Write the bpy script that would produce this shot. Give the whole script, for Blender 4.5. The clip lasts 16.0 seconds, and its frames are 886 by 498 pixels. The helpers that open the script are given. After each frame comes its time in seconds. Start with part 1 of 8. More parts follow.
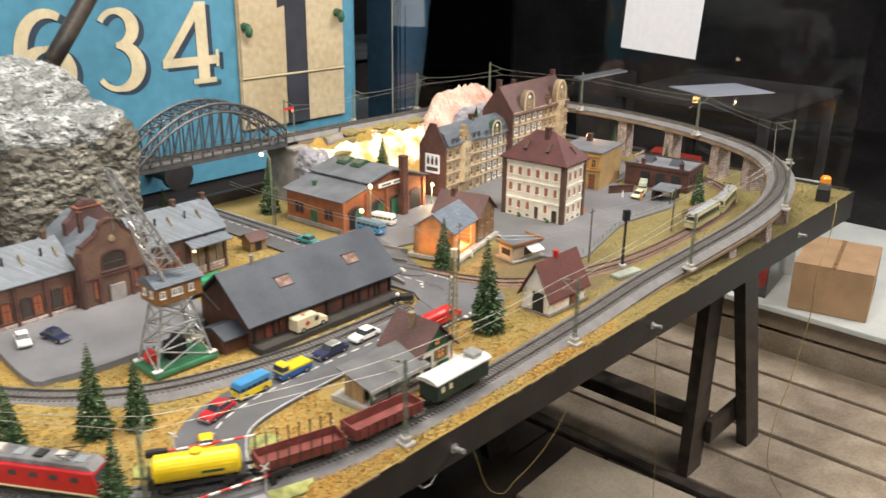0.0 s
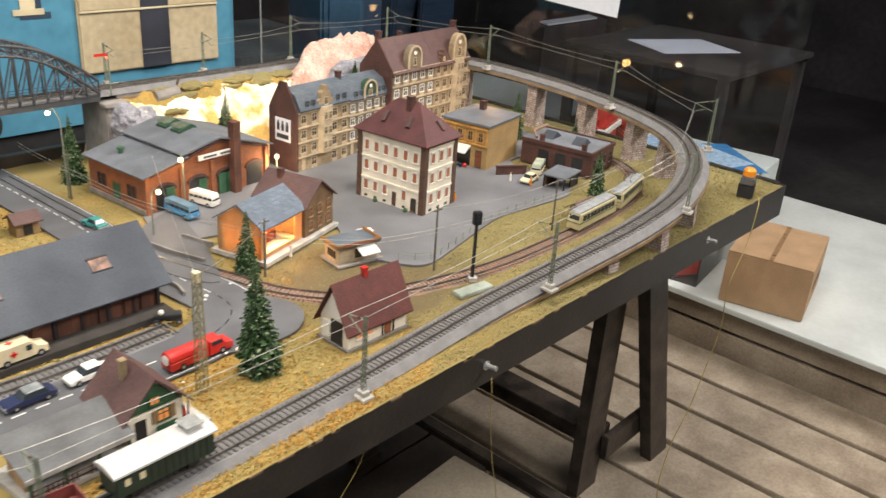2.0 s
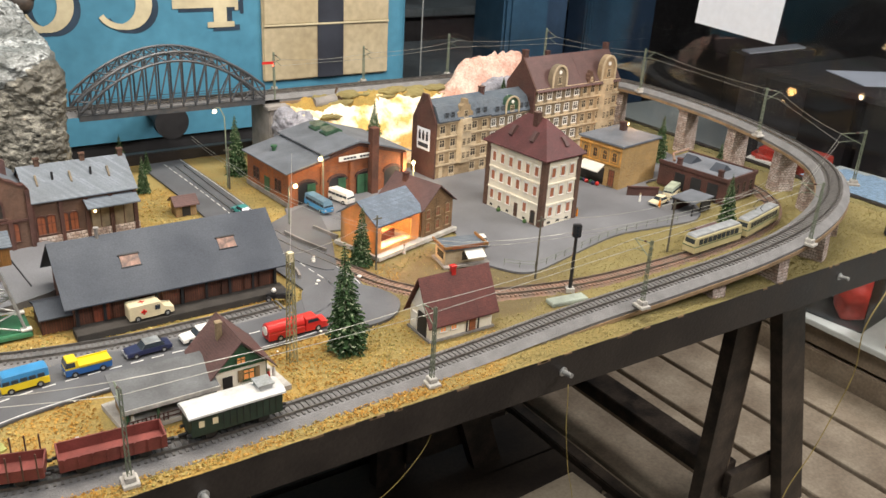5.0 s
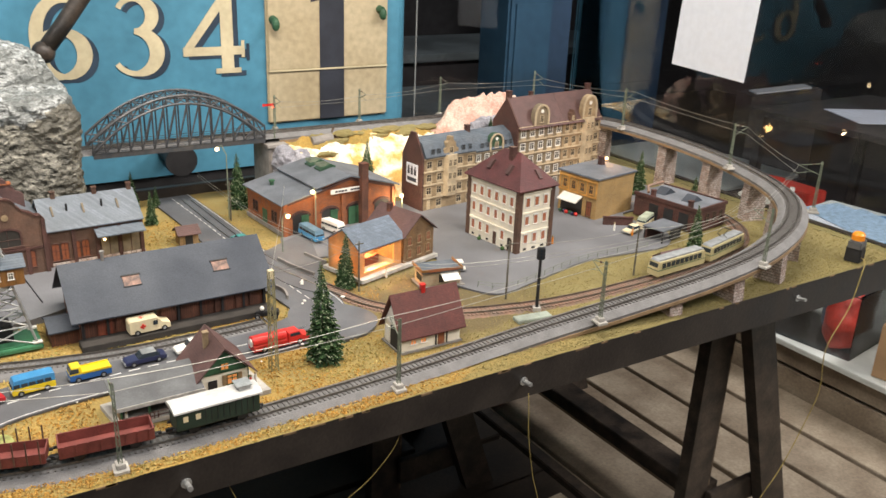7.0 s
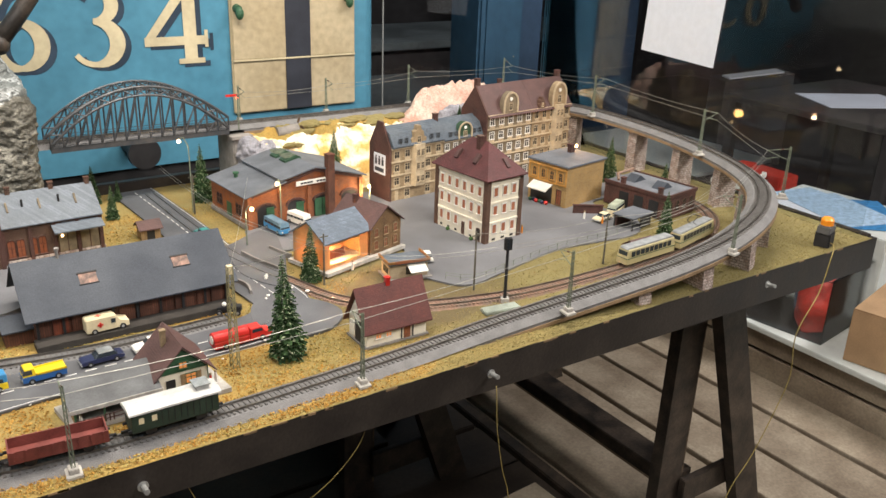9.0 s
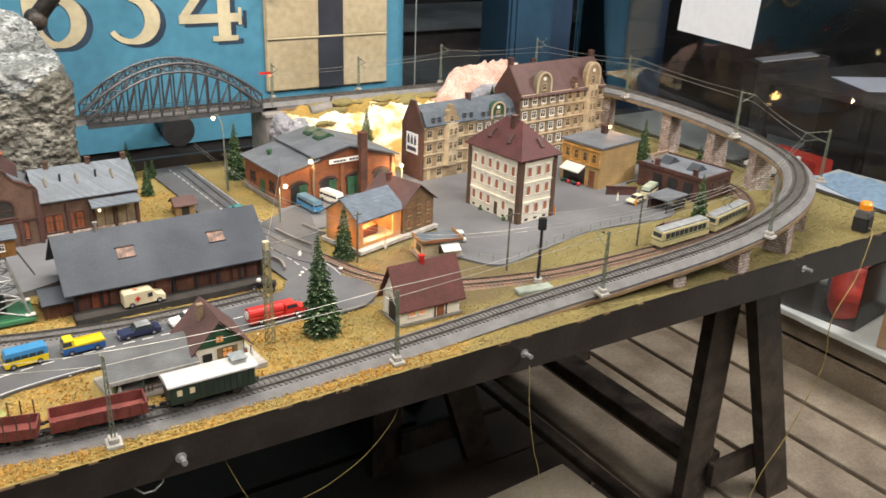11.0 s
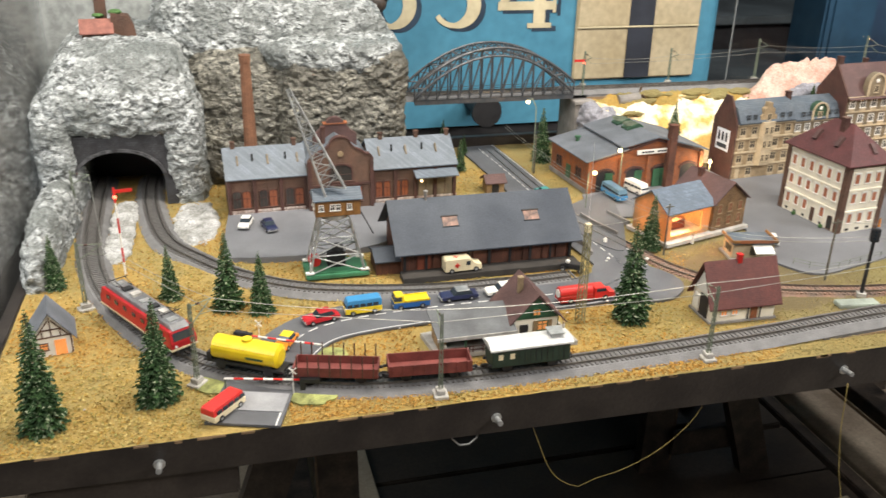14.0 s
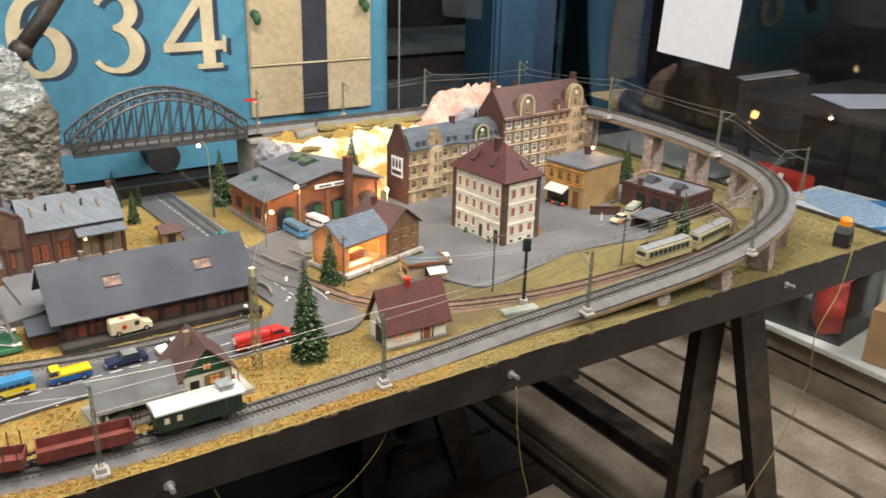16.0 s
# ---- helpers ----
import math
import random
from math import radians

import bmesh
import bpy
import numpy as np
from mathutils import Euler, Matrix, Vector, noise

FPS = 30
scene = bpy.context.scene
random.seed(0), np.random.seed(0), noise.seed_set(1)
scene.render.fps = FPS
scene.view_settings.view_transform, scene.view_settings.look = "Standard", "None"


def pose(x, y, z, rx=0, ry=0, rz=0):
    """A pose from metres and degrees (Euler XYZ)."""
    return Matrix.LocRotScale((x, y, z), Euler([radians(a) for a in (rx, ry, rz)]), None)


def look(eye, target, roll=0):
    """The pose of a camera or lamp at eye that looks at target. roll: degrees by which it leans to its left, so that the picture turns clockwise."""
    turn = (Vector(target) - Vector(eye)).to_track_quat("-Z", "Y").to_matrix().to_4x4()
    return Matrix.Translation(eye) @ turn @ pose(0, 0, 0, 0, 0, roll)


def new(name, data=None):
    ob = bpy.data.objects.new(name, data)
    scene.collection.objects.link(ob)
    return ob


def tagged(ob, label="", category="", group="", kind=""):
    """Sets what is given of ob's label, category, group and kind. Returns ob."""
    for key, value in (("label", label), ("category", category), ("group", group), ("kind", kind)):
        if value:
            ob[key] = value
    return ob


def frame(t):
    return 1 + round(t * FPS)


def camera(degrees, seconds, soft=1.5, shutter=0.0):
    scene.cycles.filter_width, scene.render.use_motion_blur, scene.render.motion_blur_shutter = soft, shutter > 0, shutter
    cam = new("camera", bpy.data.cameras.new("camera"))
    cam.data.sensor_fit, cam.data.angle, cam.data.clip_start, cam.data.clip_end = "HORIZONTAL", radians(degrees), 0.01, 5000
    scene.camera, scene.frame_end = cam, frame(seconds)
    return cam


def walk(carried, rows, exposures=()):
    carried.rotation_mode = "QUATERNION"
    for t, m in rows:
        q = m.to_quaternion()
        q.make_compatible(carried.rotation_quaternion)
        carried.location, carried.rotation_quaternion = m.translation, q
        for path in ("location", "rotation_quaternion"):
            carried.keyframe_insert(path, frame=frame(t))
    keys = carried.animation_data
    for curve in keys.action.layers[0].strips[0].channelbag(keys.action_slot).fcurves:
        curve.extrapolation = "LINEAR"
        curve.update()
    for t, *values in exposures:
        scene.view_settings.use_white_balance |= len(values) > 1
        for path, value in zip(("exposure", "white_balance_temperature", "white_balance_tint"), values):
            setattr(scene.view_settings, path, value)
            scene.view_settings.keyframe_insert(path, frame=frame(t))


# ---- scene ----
cam = camera(54.8, 16.0, shutter=0.5)
METRES, EYE, TILT, LEAN, TURN = 1.08, 1.530, -19.93, -0.79, -48.0
ROWS = [
    (0.0, 0.0, 0.0, 0.0, -0.0, 0.0, -0.0),
    (0.5, 0.0983, 0.0374, 0.0178, 0.94, -0.91, -0.82),
    (1.0, 0.183, 0.0775, 0.0345, 1.69, -1.59, -2.06),
    (1.5, 0.2092, 0.1608, 0.0535, 0.39, -2.92, -2.96),
    (2.0, 0.2236, 0.2684, 0.0909, -1.03, -4.23, -2.85),
    (2.5, 0.2774, 0.299, 0.1117, 3.27, -4.8, -3.49),
    (3.0, 0.3382, 0.2933, 0.1109, 5.48, -3.98, -5.6),
    (3.5, 0.3485, 0.2871, 0.1059, 9.41, -4.24, -6.43),
    (4.0, 0.3439, 0.2762, 0.1006, 12.95, -4.93, -7.16),
    (6.5, 0.4073, 0.1371, 0.0605, 11.53, -1.39, -6.21),
    (7.0, 0.4426, 0.1422, 0.0683, 14.03, -1.2, -6.56),
    (7.5, 0.4501, 0.1542, 0.0736, 15.07, -1.39, -6.2),
    (8.0, 0.4539, 0.1615, 0.0756, 14.03, -1.39, -5.97),
    (8.5, 0.4548, 0.1614, 0.0751, 13.5, -1.42, -5.89),
    (9.0, 0.4554, 0.1654, 0.0739, 12.6, -1.82, -5.75),
    (11.5, 0.4331, 0.1603, 0.0655, 16.05, -3.87, -6.91),
    (12.0, 0.4156, 0.1504, 0.0611, 22.25, -4.8, -8.47),
    (12.5, 0.3934, 0.1324, 0.0541, 30.34, -6.29, -10.37),
    (13.0, 0.3746, 0.1181, 0.0484, 34.62, -7.19, -11.41),
    (13.5, 0.3761, 0.1154, 0.0478, 33.25, -6.9, -11.46),
    (14.0, 0.3812, 0.1136, 0.0486, 31.69, -6.46, -11.22),
    (14.5, 0.3953, 0.125, 0.0541, 27.03, -5.24, -9.96),
    (15.0, 0.4212, 0.1417, 0.0624, 19.85, -3.25, -7.72),
    (15.5, 0.4389, 0.1512, 0.0681, 15.83, -2.27, -6.35),
    (16.0, 0.4493, 0.157, 0.0706, 13.48, -1.66, -5.46),
]
EXPOSURES = [(0.0, -0.06, 6700, 12.5), (2.5, -0.12, 6650, 12.0), (4.0, -0.17, 6600, 11.5), (6.5, -0.13, 6650, 12.0), (9.0, -0.13, 6680, 12.0), (11.5, -0.10, 6600, 11.0), (13.5, -0.08, 6500, 10.0), (16.0, -0.14, 6650, 12.0)]
walk(cam, [(t, pose(0, 0, EYE, TILT, LEAN, TURN) @ pose(METRES * x, METRES * y, METRES * z, 90 + pitch, roll, yaw)) for t, x, y, z, yaw, pitch, roll in ROWS], EXPOSURES)

# ---- world and lights ----
world = bpy.data.worlds.new("hall")
scene.world = world
world.use_nodes = True
world.node_tree.nodes["Background"].inputs[0].default_value = (0.85, 0.9, 1.0, 1)
world.node_tree.nodes["Background"].inputs[1].default_value = 0.43


def lamp(name, kind, place, target, power, colour, size=0.1, size_y=None, blend=0.5, cone=60):
    d = bpy.data.lights.new(name, kind)
    d.energy, d.color = power, colour
    if kind == "AREA":
        d.shape, d.size, d.size_y = "RECTANGLE", size, size_y or size
    else:
        d.shadow_soft_size = size
    if kind == "SPOT":
        d.spot_size, d.spot_blend = radians(cone), blend
    ob = new(name, d)
    ob.matrix_world = look(place, target)
    return ob


lamp("ceiling_tube_light", "AREA", (0.9, 0.75, 2.5), (0.95, 0.95, 1.0), 42, (1.0, 0.93, 0.83), 1.4, 0.22)
lamp("hall_light", "AREA", (0.7, -1.6, 3.4), (1.4, 1.0, 0.8), 46, (1.0, 0.95, 0.89), 2.0, 1.0)
# unseen lamp added to lift the dark hall behind the layout
lamp("back_hall_fill", "AREA", (2.6, 3.6, 3.8), (3.0, 5.5, 1.0), 28, (0.9, 0.95, 1.0), 1.6, 0.8)
lamp("side_light", "AREA", (-1.6, 0.0, 2.6), (0.3, 1.3, 1.1), 27, (0.95, 0.98, 1.0), 1.2, 0.6)
lamp("aisle_light", "AREA", (3.4, -0.9, 3.3), (2.1, 0.7, 0.4), 112, (1.0, 0.97, 0.94), 1.6, 0.6)
lamp("spotlight", "SPOT", (1.25, 1.15, 2.3), (1.29, 1.39, 1.08), 16, (1.0, 0.88, 0.66), 0.03, cone=24, blend=0.8)

# ---- materials ----
MATS = {}


def mat(name, col, rough=0.6, metal=0.0, var=0.18, scale=60.0, fine=500.0, bump=0.15, second=None, spread=0.5, tint=0.08, emit=0.0, kind="noise", size=(0.003, 0.001), mortar=(0.35, 0.32, 0.28)):
    """A surface with variation at two scales, a relief, and a slight difference from piece to piece."""
    if name in MATS:
        return MATS[name]
    m = bpy.data.materials.new(name)
    m.use_nodes = True
    nt = m.node_tree
    n, l = nt.nodes, nt.links
    b = n["Principled BSDF"]
    tc = n.new("ShaderNodeTexCoord")
    big, small = n.new("ShaderNodeTexNoise"), n.new("ShaderNodeTexNoise")
    big.inputs["Scale"].default_value, small.inputs["Scale"].default_value = scale, fine
    big.inputs["Detail"].default_value, small.inputs["Detail"].default_value = 4, 3
    for t in (big, small):
        l.new(tc.outputs["Object"], t.inputs["Vector"])
    ramp = n.new("ShaderNodeValToRGB")
    other = second or tuple(c * (1 - 2 * var) for c in col)
    ramp.color_ramp.elements[0].position, ramp.color_ramp.elements[1].position = 0.5 - spread * 0.3, 0.5 + spread * 0.3
    ramp.color_ramp.elements[0].color, ramp.color_ramp.elements[1].color = (*other, 1), (*col, 1)
    l.new(big.outputs["Fac"], ramp.inputs["Fac"])
    last = ramp.outputs["Color"]
    height = small.outputs["Fac"]
    if kind in ("brick", "tile", "plank"):
        sep, add, com = n.new("ShaderNodeSeparateXYZ"), n.new("ShaderNodeMath"), n.new("ShaderNodeCombineXYZ")
        l.new(tc.outputs["Object"], sep.inputs[0])
        l.new(sep.outputs["X"], add.inputs[0])
        l.new(sep.outputs["Y"], add.inputs[1])
        l.new(add.outputs[0], com.inputs["X" if kind != "plank" else "Y"])
        l.new(sep.outputs["Z"], com.inputs["Y" if kind != "plank" else "X"])
        br = n.new("ShaderNodeTexBrick")
        l.new(com.outputs[0], br.inputs["Vector"])
        br.inputs["Scale"].default_value = 1.0
        br.inputs["Brick Width"].default_value, br.inputs["Row Height"].default_value = size
        br.inputs["Mortar Size"].default_value = size[1] * 0.09
        l.new(last, br.inputs["Color1"])
        dark = n.new("ShaderNodeHueSaturation")
        dark.inputs["Value"].default_value = 0.72
        l.new(last, dark.inputs["Color"])
        l.new(dark.outputs[0], br.inputs["Color2"])
        br.inputs["Mortar"].default_value = (*mortar, 1)
        last = br.outputs["Color"]
        height = br.outputs["Fac"]
    mix = n.new("ShaderNodeMixRGB")
    mix.blend_type, mix.inputs[0].default_value = "OVERLAY", min(1.0, var * 1.6)
    l.new(last, mix.inputs[1])
    l.new(small.outputs["Fac"], mix.inputs[2])
    hue = n.new("ShaderNodeHueSaturation")
    info, mr = n.new("ShaderNodeObjectInfo"), n.new("ShaderNodeMapRange")
    mr.inputs["To Min"].default_value, mr.inputs["To Max"].default_value = 1 - tint, 1 + tint
    l.new(info.outputs["Random"], mr.inputs[0])
    l.new(mr.outputs[0], hue.inputs["Value"])
    l.new(mix.outputs[0], hue.inputs["Color"])
    l.new(hue.outputs[0], b.inputs["Base Color"])
    rr = n.new("ShaderNodeMapRange")
    rr.inputs["To Min"].default_value, rr.inputs["To Max"].default_value = max(0.03, rough - 0.1), min(1, rough + 0.1)
    l.new(big.outputs["Fac"], rr.inputs[0])
    l.new(rr.outputs[0], b.inputs["Roughness"])
    b.inputs["Metallic"].default_value = metal
    if bump:
        bu = n.new("ShaderNodeBump")
        bu.inputs["Strength"].default_value, bu.inputs["Distance"].default_value = abs(bump), 0.001
        bu.invert = kind in ("brick", "tile", "plank")
        l.new(height, bu.inputs["Height"])
        l.new(bu.outputs[0], b.inputs["Normal"])
    if emit:
        b.inputs["Emission Color"].default_value = (*col, 1)
        b.inputs["Emission Strength"].default_value = emit
    MATS[name] = m
    return m


def glass(name, tint=(1, 1, 1), rough=0.02, ior=1.45):
    m = bpy.data.materials.new(name)
    m.use_nodes = True
    n, l = m.node_tree.nodes, m.node_tree.links
    n.remove(n["Principled BSDF"])
    f, t, g, mx = n.new("ShaderNodeFresnel"), n.new("ShaderNodeBsdfTransparent"), n.new("ShaderNodeBsdfGlossy"), n.new("ShaderNodeMixShader")
    f.inputs["IOR"].default_value, t.inputs[0].default_value, g.inputs["Roughness"].default_value = ior, (*tint, 1), rough
    l.new(f.outputs[0], mx.inputs[0])
    l.new(t.outputs[0], mx.inputs[1])
    l.new(g.outputs[0], mx.inputs[2])
    l.new(mx.outputs[0], n["Material Output"].inputs[0])
    return m


ACRYLIC = glass("clear_acrylic", (0.93, 0.95, 0.96), 0.015, 1.36)


def hazed_acrylic():
    """Acrylic with a stronger mirror; a thin mottled pale film stands in for reflected light."""
    m = glass("pale_hazed_acrylic", (0.90, 0.92, 0.93), 0.02, 1.95)
    n, l = m.node_tree.nodes, m.node_tree.links
    out = n["Material Output"]
    old = out.inputs[0].links[0].from_socket
    d, mx, no, tc, rp = n.new("ShaderNodeBsdfDiffuse"), n.new("ShaderNodeMixShader"), n.new("ShaderNodeTexNoise"), n.new("ShaderNodeTexCoord"), n.new("ShaderNodeMapRange")
    d.inputs[0].default_value = (0.62, 0.60, 0.56, 1)
    no.inputs["Scale"].default_value, no.inputs["Detail"].default_value = 9, 7
    rp.inputs["From Min"].default_value, rp.inputs["From Max"].default_value = 0.35, 0.7
    rp.inputs["To Min"].default_value, rp.inputs["To Max"].default_value = 0.02, 0.09
    l.new(tc.outputs["Object"], no.inputs["Vector"])
    l.new(no.outputs["Fac"], rp.inputs[0])
    l.new(rp.outputs[0], mx.inputs[0])
    l.new(old, mx.inputs[1])
    l.new(d.outputs[0], mx.inputs[2])
    l.new(mx.outputs[0], out.inputs[0])
    return m


ACRYLICD = hazed_acrylic()
FOIL = glass("clear_plastic", (0.95, 0.96, 0.97), 0.12, 1.5)
GRASS = mat("ochre_turf", (0.385, 0.245, 0.062), 0.95, var=0.35, scale=13, fine=420, bump=1.0, second=(0.27, 0.215, 0.075), spread=0.9)
TUFT = mat("turf_flakes", (0.56, 0.34, 0.085), 0.95, var=0.25, scale=9, fine=900, bump=0.3, second=(0.42, 0.33, 0.13), tint=0.0)
ASPHALT = mat("painted_asphalt", (0.195, 0.20, 0.212), 0.6, var=0.2, scale=10, fine=700, bump=0.2, second=(0.115, 0.118, 0.128), spread=0.8)
ROADGREY = mat("road_grey", (0.125, 0.13, 0.14), 0.65, var=0.2, scale=18, fine=900, bump=0.2, second=(0.09, 0.092, 0.1))
BALLAST = mat("ballast_grey", (0.20, 0.198, 0.198), 0.9, var=0.12, scale=60, fine=700, bump=0.9)
SLEEPER = mat("sleeper_plastic", (0.145, 0.138, 0.13), 0.6, scale=200)
RAIL = mat("rail_metal", (0.32, 0.30, 0.28), 0.35, 0.9, scale=100)
RUST = mat("rusty_bed", (0.28, 0.17, 0.12), 0.9, var=0.3, scale=50, fine=600, bump=0.7, second=(0.2, 0.15, 0.12))
BOARD = mat("dark_stained_board", (0.030, 0.024, 0.020), 0.5, var=0.3, scale=22, fine=250, bump=0.4, second=(0.014, 0.011, 0.010))
RAWWOOD = mat("raw_wood_edge", (0.30, 0.2, 0.11), 0.8, scale=30)
BLACKWOOD = mat("black_stained_trestle", (0.062, 0.047, 0.036), 0.5, var=0.4, scale=26, fine=180, bump=0.5, second=(0.016, 0.013, 0.011))
PLANK = mat("grey_brown_plank", (0.36, 0.30, 0.225), 0.7, var=0.25, scale=7, fine=140, bump=0.3, second=(0.2, 0.155, 0.11), tint=0.16)
PLY = mat("worn_plywood", (0.42, 0.36, 0.27), 0.75, var=0.18, scale=9, fine=160, second=(0.33, 0.28, 0.21))
PLASTER = mat("cream_plaster", (0.84, 0.78, 0.60), 0.9, var=0.25, scale=26, fine=220, bump=1.0, second=(0.55, 0.34, 0.10), spread=0.30)
PINK = mat("pink_rock", (0.50, 0.255, 0.19), 0.9, var=0.35, scale=22, fine=260, bump=1.0, second=(0.60, 0.47, 0.39), spread=0.5)
GREYROCK = mat("grey_rock", (0.33, 0.33, 0.36), 0.9, var=0.35, scale=40, fine=300, bump=1.0, second=(0.2, 0.2, 0.23))
BRICK_O = mat("orange_brick", (0.40, 0.115, 0.03), 0.8, var=0.3, scale=40, kind="brick", size=(0.0032, 0.0013), second=(0.24, 0.08, 0.035), bump=0.4, mortar=(0.22, 0.12, 0.07))
BRICK_D = mat("dark_red_brick", (0.095, 0.033, 0.026), 0.8, var=0.25, scale=40, kind="brick", size=(0.0032, 0.0013), bump=0.4, mortar=(0.13, 0.08, 0.06))
BRICK_B = mat("brown_brick", (0.135, 0.063, 0.04), 0.8, var=0.25, scale=40, kind="brick", size=(0.0032, 0.0013), bump=0.4, mortar=(0.15, 0.1, 0.07))
BRICK_Y = mat("ochre_brick", (0.50, 0.31, 0.115), 0.8, var=0.15, scale=35, kind="brick", size=(0.0035, 0.0014), bump=0.3, mortar=(0.4, 0.3, 0.16))
STONE = mat("rubble_stone", (0.64, 0.55, 0.50), 0.9, var=0.5, scale=110, kind="brick", size=(0.008, 0.005), second=(0.34, 0.24, 0.20), bump=0.8, mortar=(0.16, 0.13, 0.11))
PORTAL = mat("dark_portal_stone", (0.06, 0.06, 0.065), 0.8, var=0.3, scale=80, kind="brick", size=(0.007, 0.004), bump=0.7, mortar=(0.025, 0.025, 0.027))
CREAM = mat("cream_render", (0.84, 0.78, 0.64), 0.7, var=0.1, scale=30, fine=300, bump=0.1)
WHITE = mat("white_plastic", (0.8, 0.78, 0.72), 0.5, var=0.06, scale=50, fine=300)
SAND = mat("sandstone_plastic", (0.36, 0.265, 0.155), 0.65, var=0.25, scale=60, fine=350, second=(0.24, 0.175, 0.10))
SANDL = mat("light_sandstone", (0.52, 0.42, 0.28), 0.65, var=0.15, scale=60, fine=350)
TAUPE = mat("grey_brown_sandstone", (0.215, 0.17, 0.11), 0.7, var=0.2, scale=50, fine=350)
SLATE = mat("blue_grey_slate", (0.082, 0.112, 0.145), 0.6, var=0.25, scale=30, kind="tile", size=(0.004, 0.0022), bump=0.35, second=(0.13, 0.155, 0.18), mortar=(0.05, 0.06, 0.075))
FELT = mat("grey_roof_felt", (0.15, 0.165, 0.188), 0.75, var=0.25, scale=25, fine=600, second=(0.10, 0.11, 0.125))
FELTD = mat("slate_grey_roof", (0.032, 0.040, 0.054), 0.68, var=0.25, scale=14, fine=500, second=(0.050, 0.060, 0.076))
ZINC = mat("pale_zinc_roof", (0.175, 0.205, 0.24), 0.55, var=0.2, scale=30, kind="plank", size=(0.03, 0.006), second=(0.13, 0.155, 0.18), bump=0.08, mortar=(0.12, 0.14, 0.165))
TILE_R = mat("oxblood_tiles", (0.125, 0.036, 0.036), 0.55, var=0.2, scale=40, kind="tile", size=(0.003, 0.0022), bump=0.45, mortar=(0.08, 0.03, 0.03))
TILE_M = mat("mauve_tiles", (0.125, 0.066, 0.060), 0.6, var=0.2, scale=40, kind="tile", size=(0.003, 0.0022), bump=0.45, mortar=(0.11, 0.06, 0.055))
WOODB = mat("brown_boards", (0.16, 0.06, 0.035), 0.7, var=0.25, scale=40, kind="plank", size=(0.08, 0.003), bump=0.5, mortar=(0.04, 0.02, 0.015))
WOODR = mat("red_brown_door", (0.27, 0.065, 0.03), 0.65, var=0.2, scale=60, kind="plank", size=(0.08, 0.003), bump=0.5, mortar=(0.09, 0.03, 0.02))
WOODT = mat("tan_boards", (0.42, 0.28, 0.14), 0.7, var=0.2, scale=50, kind="plank", size=(0.06, 0.003), bump=0.4, mortar=(0.22, 0.14, 0.07))
GREEN = mat("dark_green_paint", (0.035, 0.11, 0.055), 0.5, scale=60)
BRGREEN = mat("baseplate_green", (0.06, 0.22, 0.11), 0.45, scale=40)
MASTG = mat("mast_green", (0.20, 0.235, 0.17), 0.55, scale=90)
CONC = mat("pale_concrete", (0.5, 0.48, 0.44), 0.85, scale=60)
CONCD = mat("grey_concrete", (0.28, 0.26, 0.24), 0.85, scale=40)
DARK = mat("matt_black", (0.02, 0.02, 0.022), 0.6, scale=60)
SILVER = mat("silver_plastic", (0.55, 0.56, 0.55), 0.35, 0.6, scale=90)
STEELG = mat("bridge_grey", (0.050, 0.058, 0.068), 0.42, 0.25, scale=60, second=(0.085, 0.085, 0.088))
RED = mat("signal_red", (0.62, 0.03, 0.025), 0.35, var=0.08, scale=60)
DKRED = mat("loco_red", (0.42, 0.012, 0.018), 0.35, var=0.08, scale=60)
WAGON = mat("wagon_brown_red", (0.22, 0.055, 0.045), 0.6, scale=60)
YELLOW = mat("bright_yellow", (0.85, 0.62, 0.02), 0.35, var=0.06, scale=60)
BLUE = mat("traffic_blue", (0.02, 0.10, 0.30), 0.35, var=0.06, scale=60)
LBLUE = mat("sky_blue_paint", (0.05, 0.26, 0.52), 0.35, var=0.06, scale=60)
NAVY = mat("navy_paint", (0.02, 0.025, 0.07), 0.3, var=0.06, scale=60)
IVORY = mat("ivory_paint", (0.74, 0.64, 0.42), 0.45, var=0.08, scale=60)
CARWIN = mat("dark_car_glass", (0.03, 0.04, 0.05), 0.12, var=0.02, bump=0)
BOTTLE = mat("bottle_green", (0.022, 0.045, 0.032), 0.5, scale=60)
PANE = mat("dark_window_pane", (0.05, 0.045, 0.04), 0.15, var=0.05, bump=0)
PANE_R = mat("red_brown_pane", (0.44, 0.16, 0.08), 0.4, var=0.15, scale=150)
BRICK_W = mat("weathered_brown_brick", (0.155, 0.078, 0.05), 0.8, var=0.25, scale=40, kind="brick", size=(0.0032, 0.0013), bump=0.4, mortar=(0.16, 0.11, 0.08))
BRICK_L = mat("ochre_brown_brick", (0.30, 0.17, 0.075), 0.8, var=0.25, scale=40, kind="brick", size=(0.0032, 0.0013), bump=0.4, mortar=(0.24, 0.16, 0.09))
GLAZEG = mat("dark_green_glazing", (0.04, 0.095, 0.055), 0.35, var=0.2, scale=80)
PANE_O = mat("orange_curtained_pane", (0.30, 0.095, 0.045), 0.35, var=0.15, scale=150)
PANE_L = mat("lit_window_pane", (0.9, 0.34, 0.10), 0.4, emit=0.38, bump=0)
GLOW = mat("lamp_glow", (1.0, 0.70, 0.36), 0.4, emit=7, bump=0)
DUSTY = mat("dusty_orange_pane", (0.26, 0.14, 0.10), 0.5, var=0.4, scale=90, emit=0.03)
PLATF = mat("dark_platform", (0.042, 0.037, 0.032), 0.8, var=0.2, scale=50)
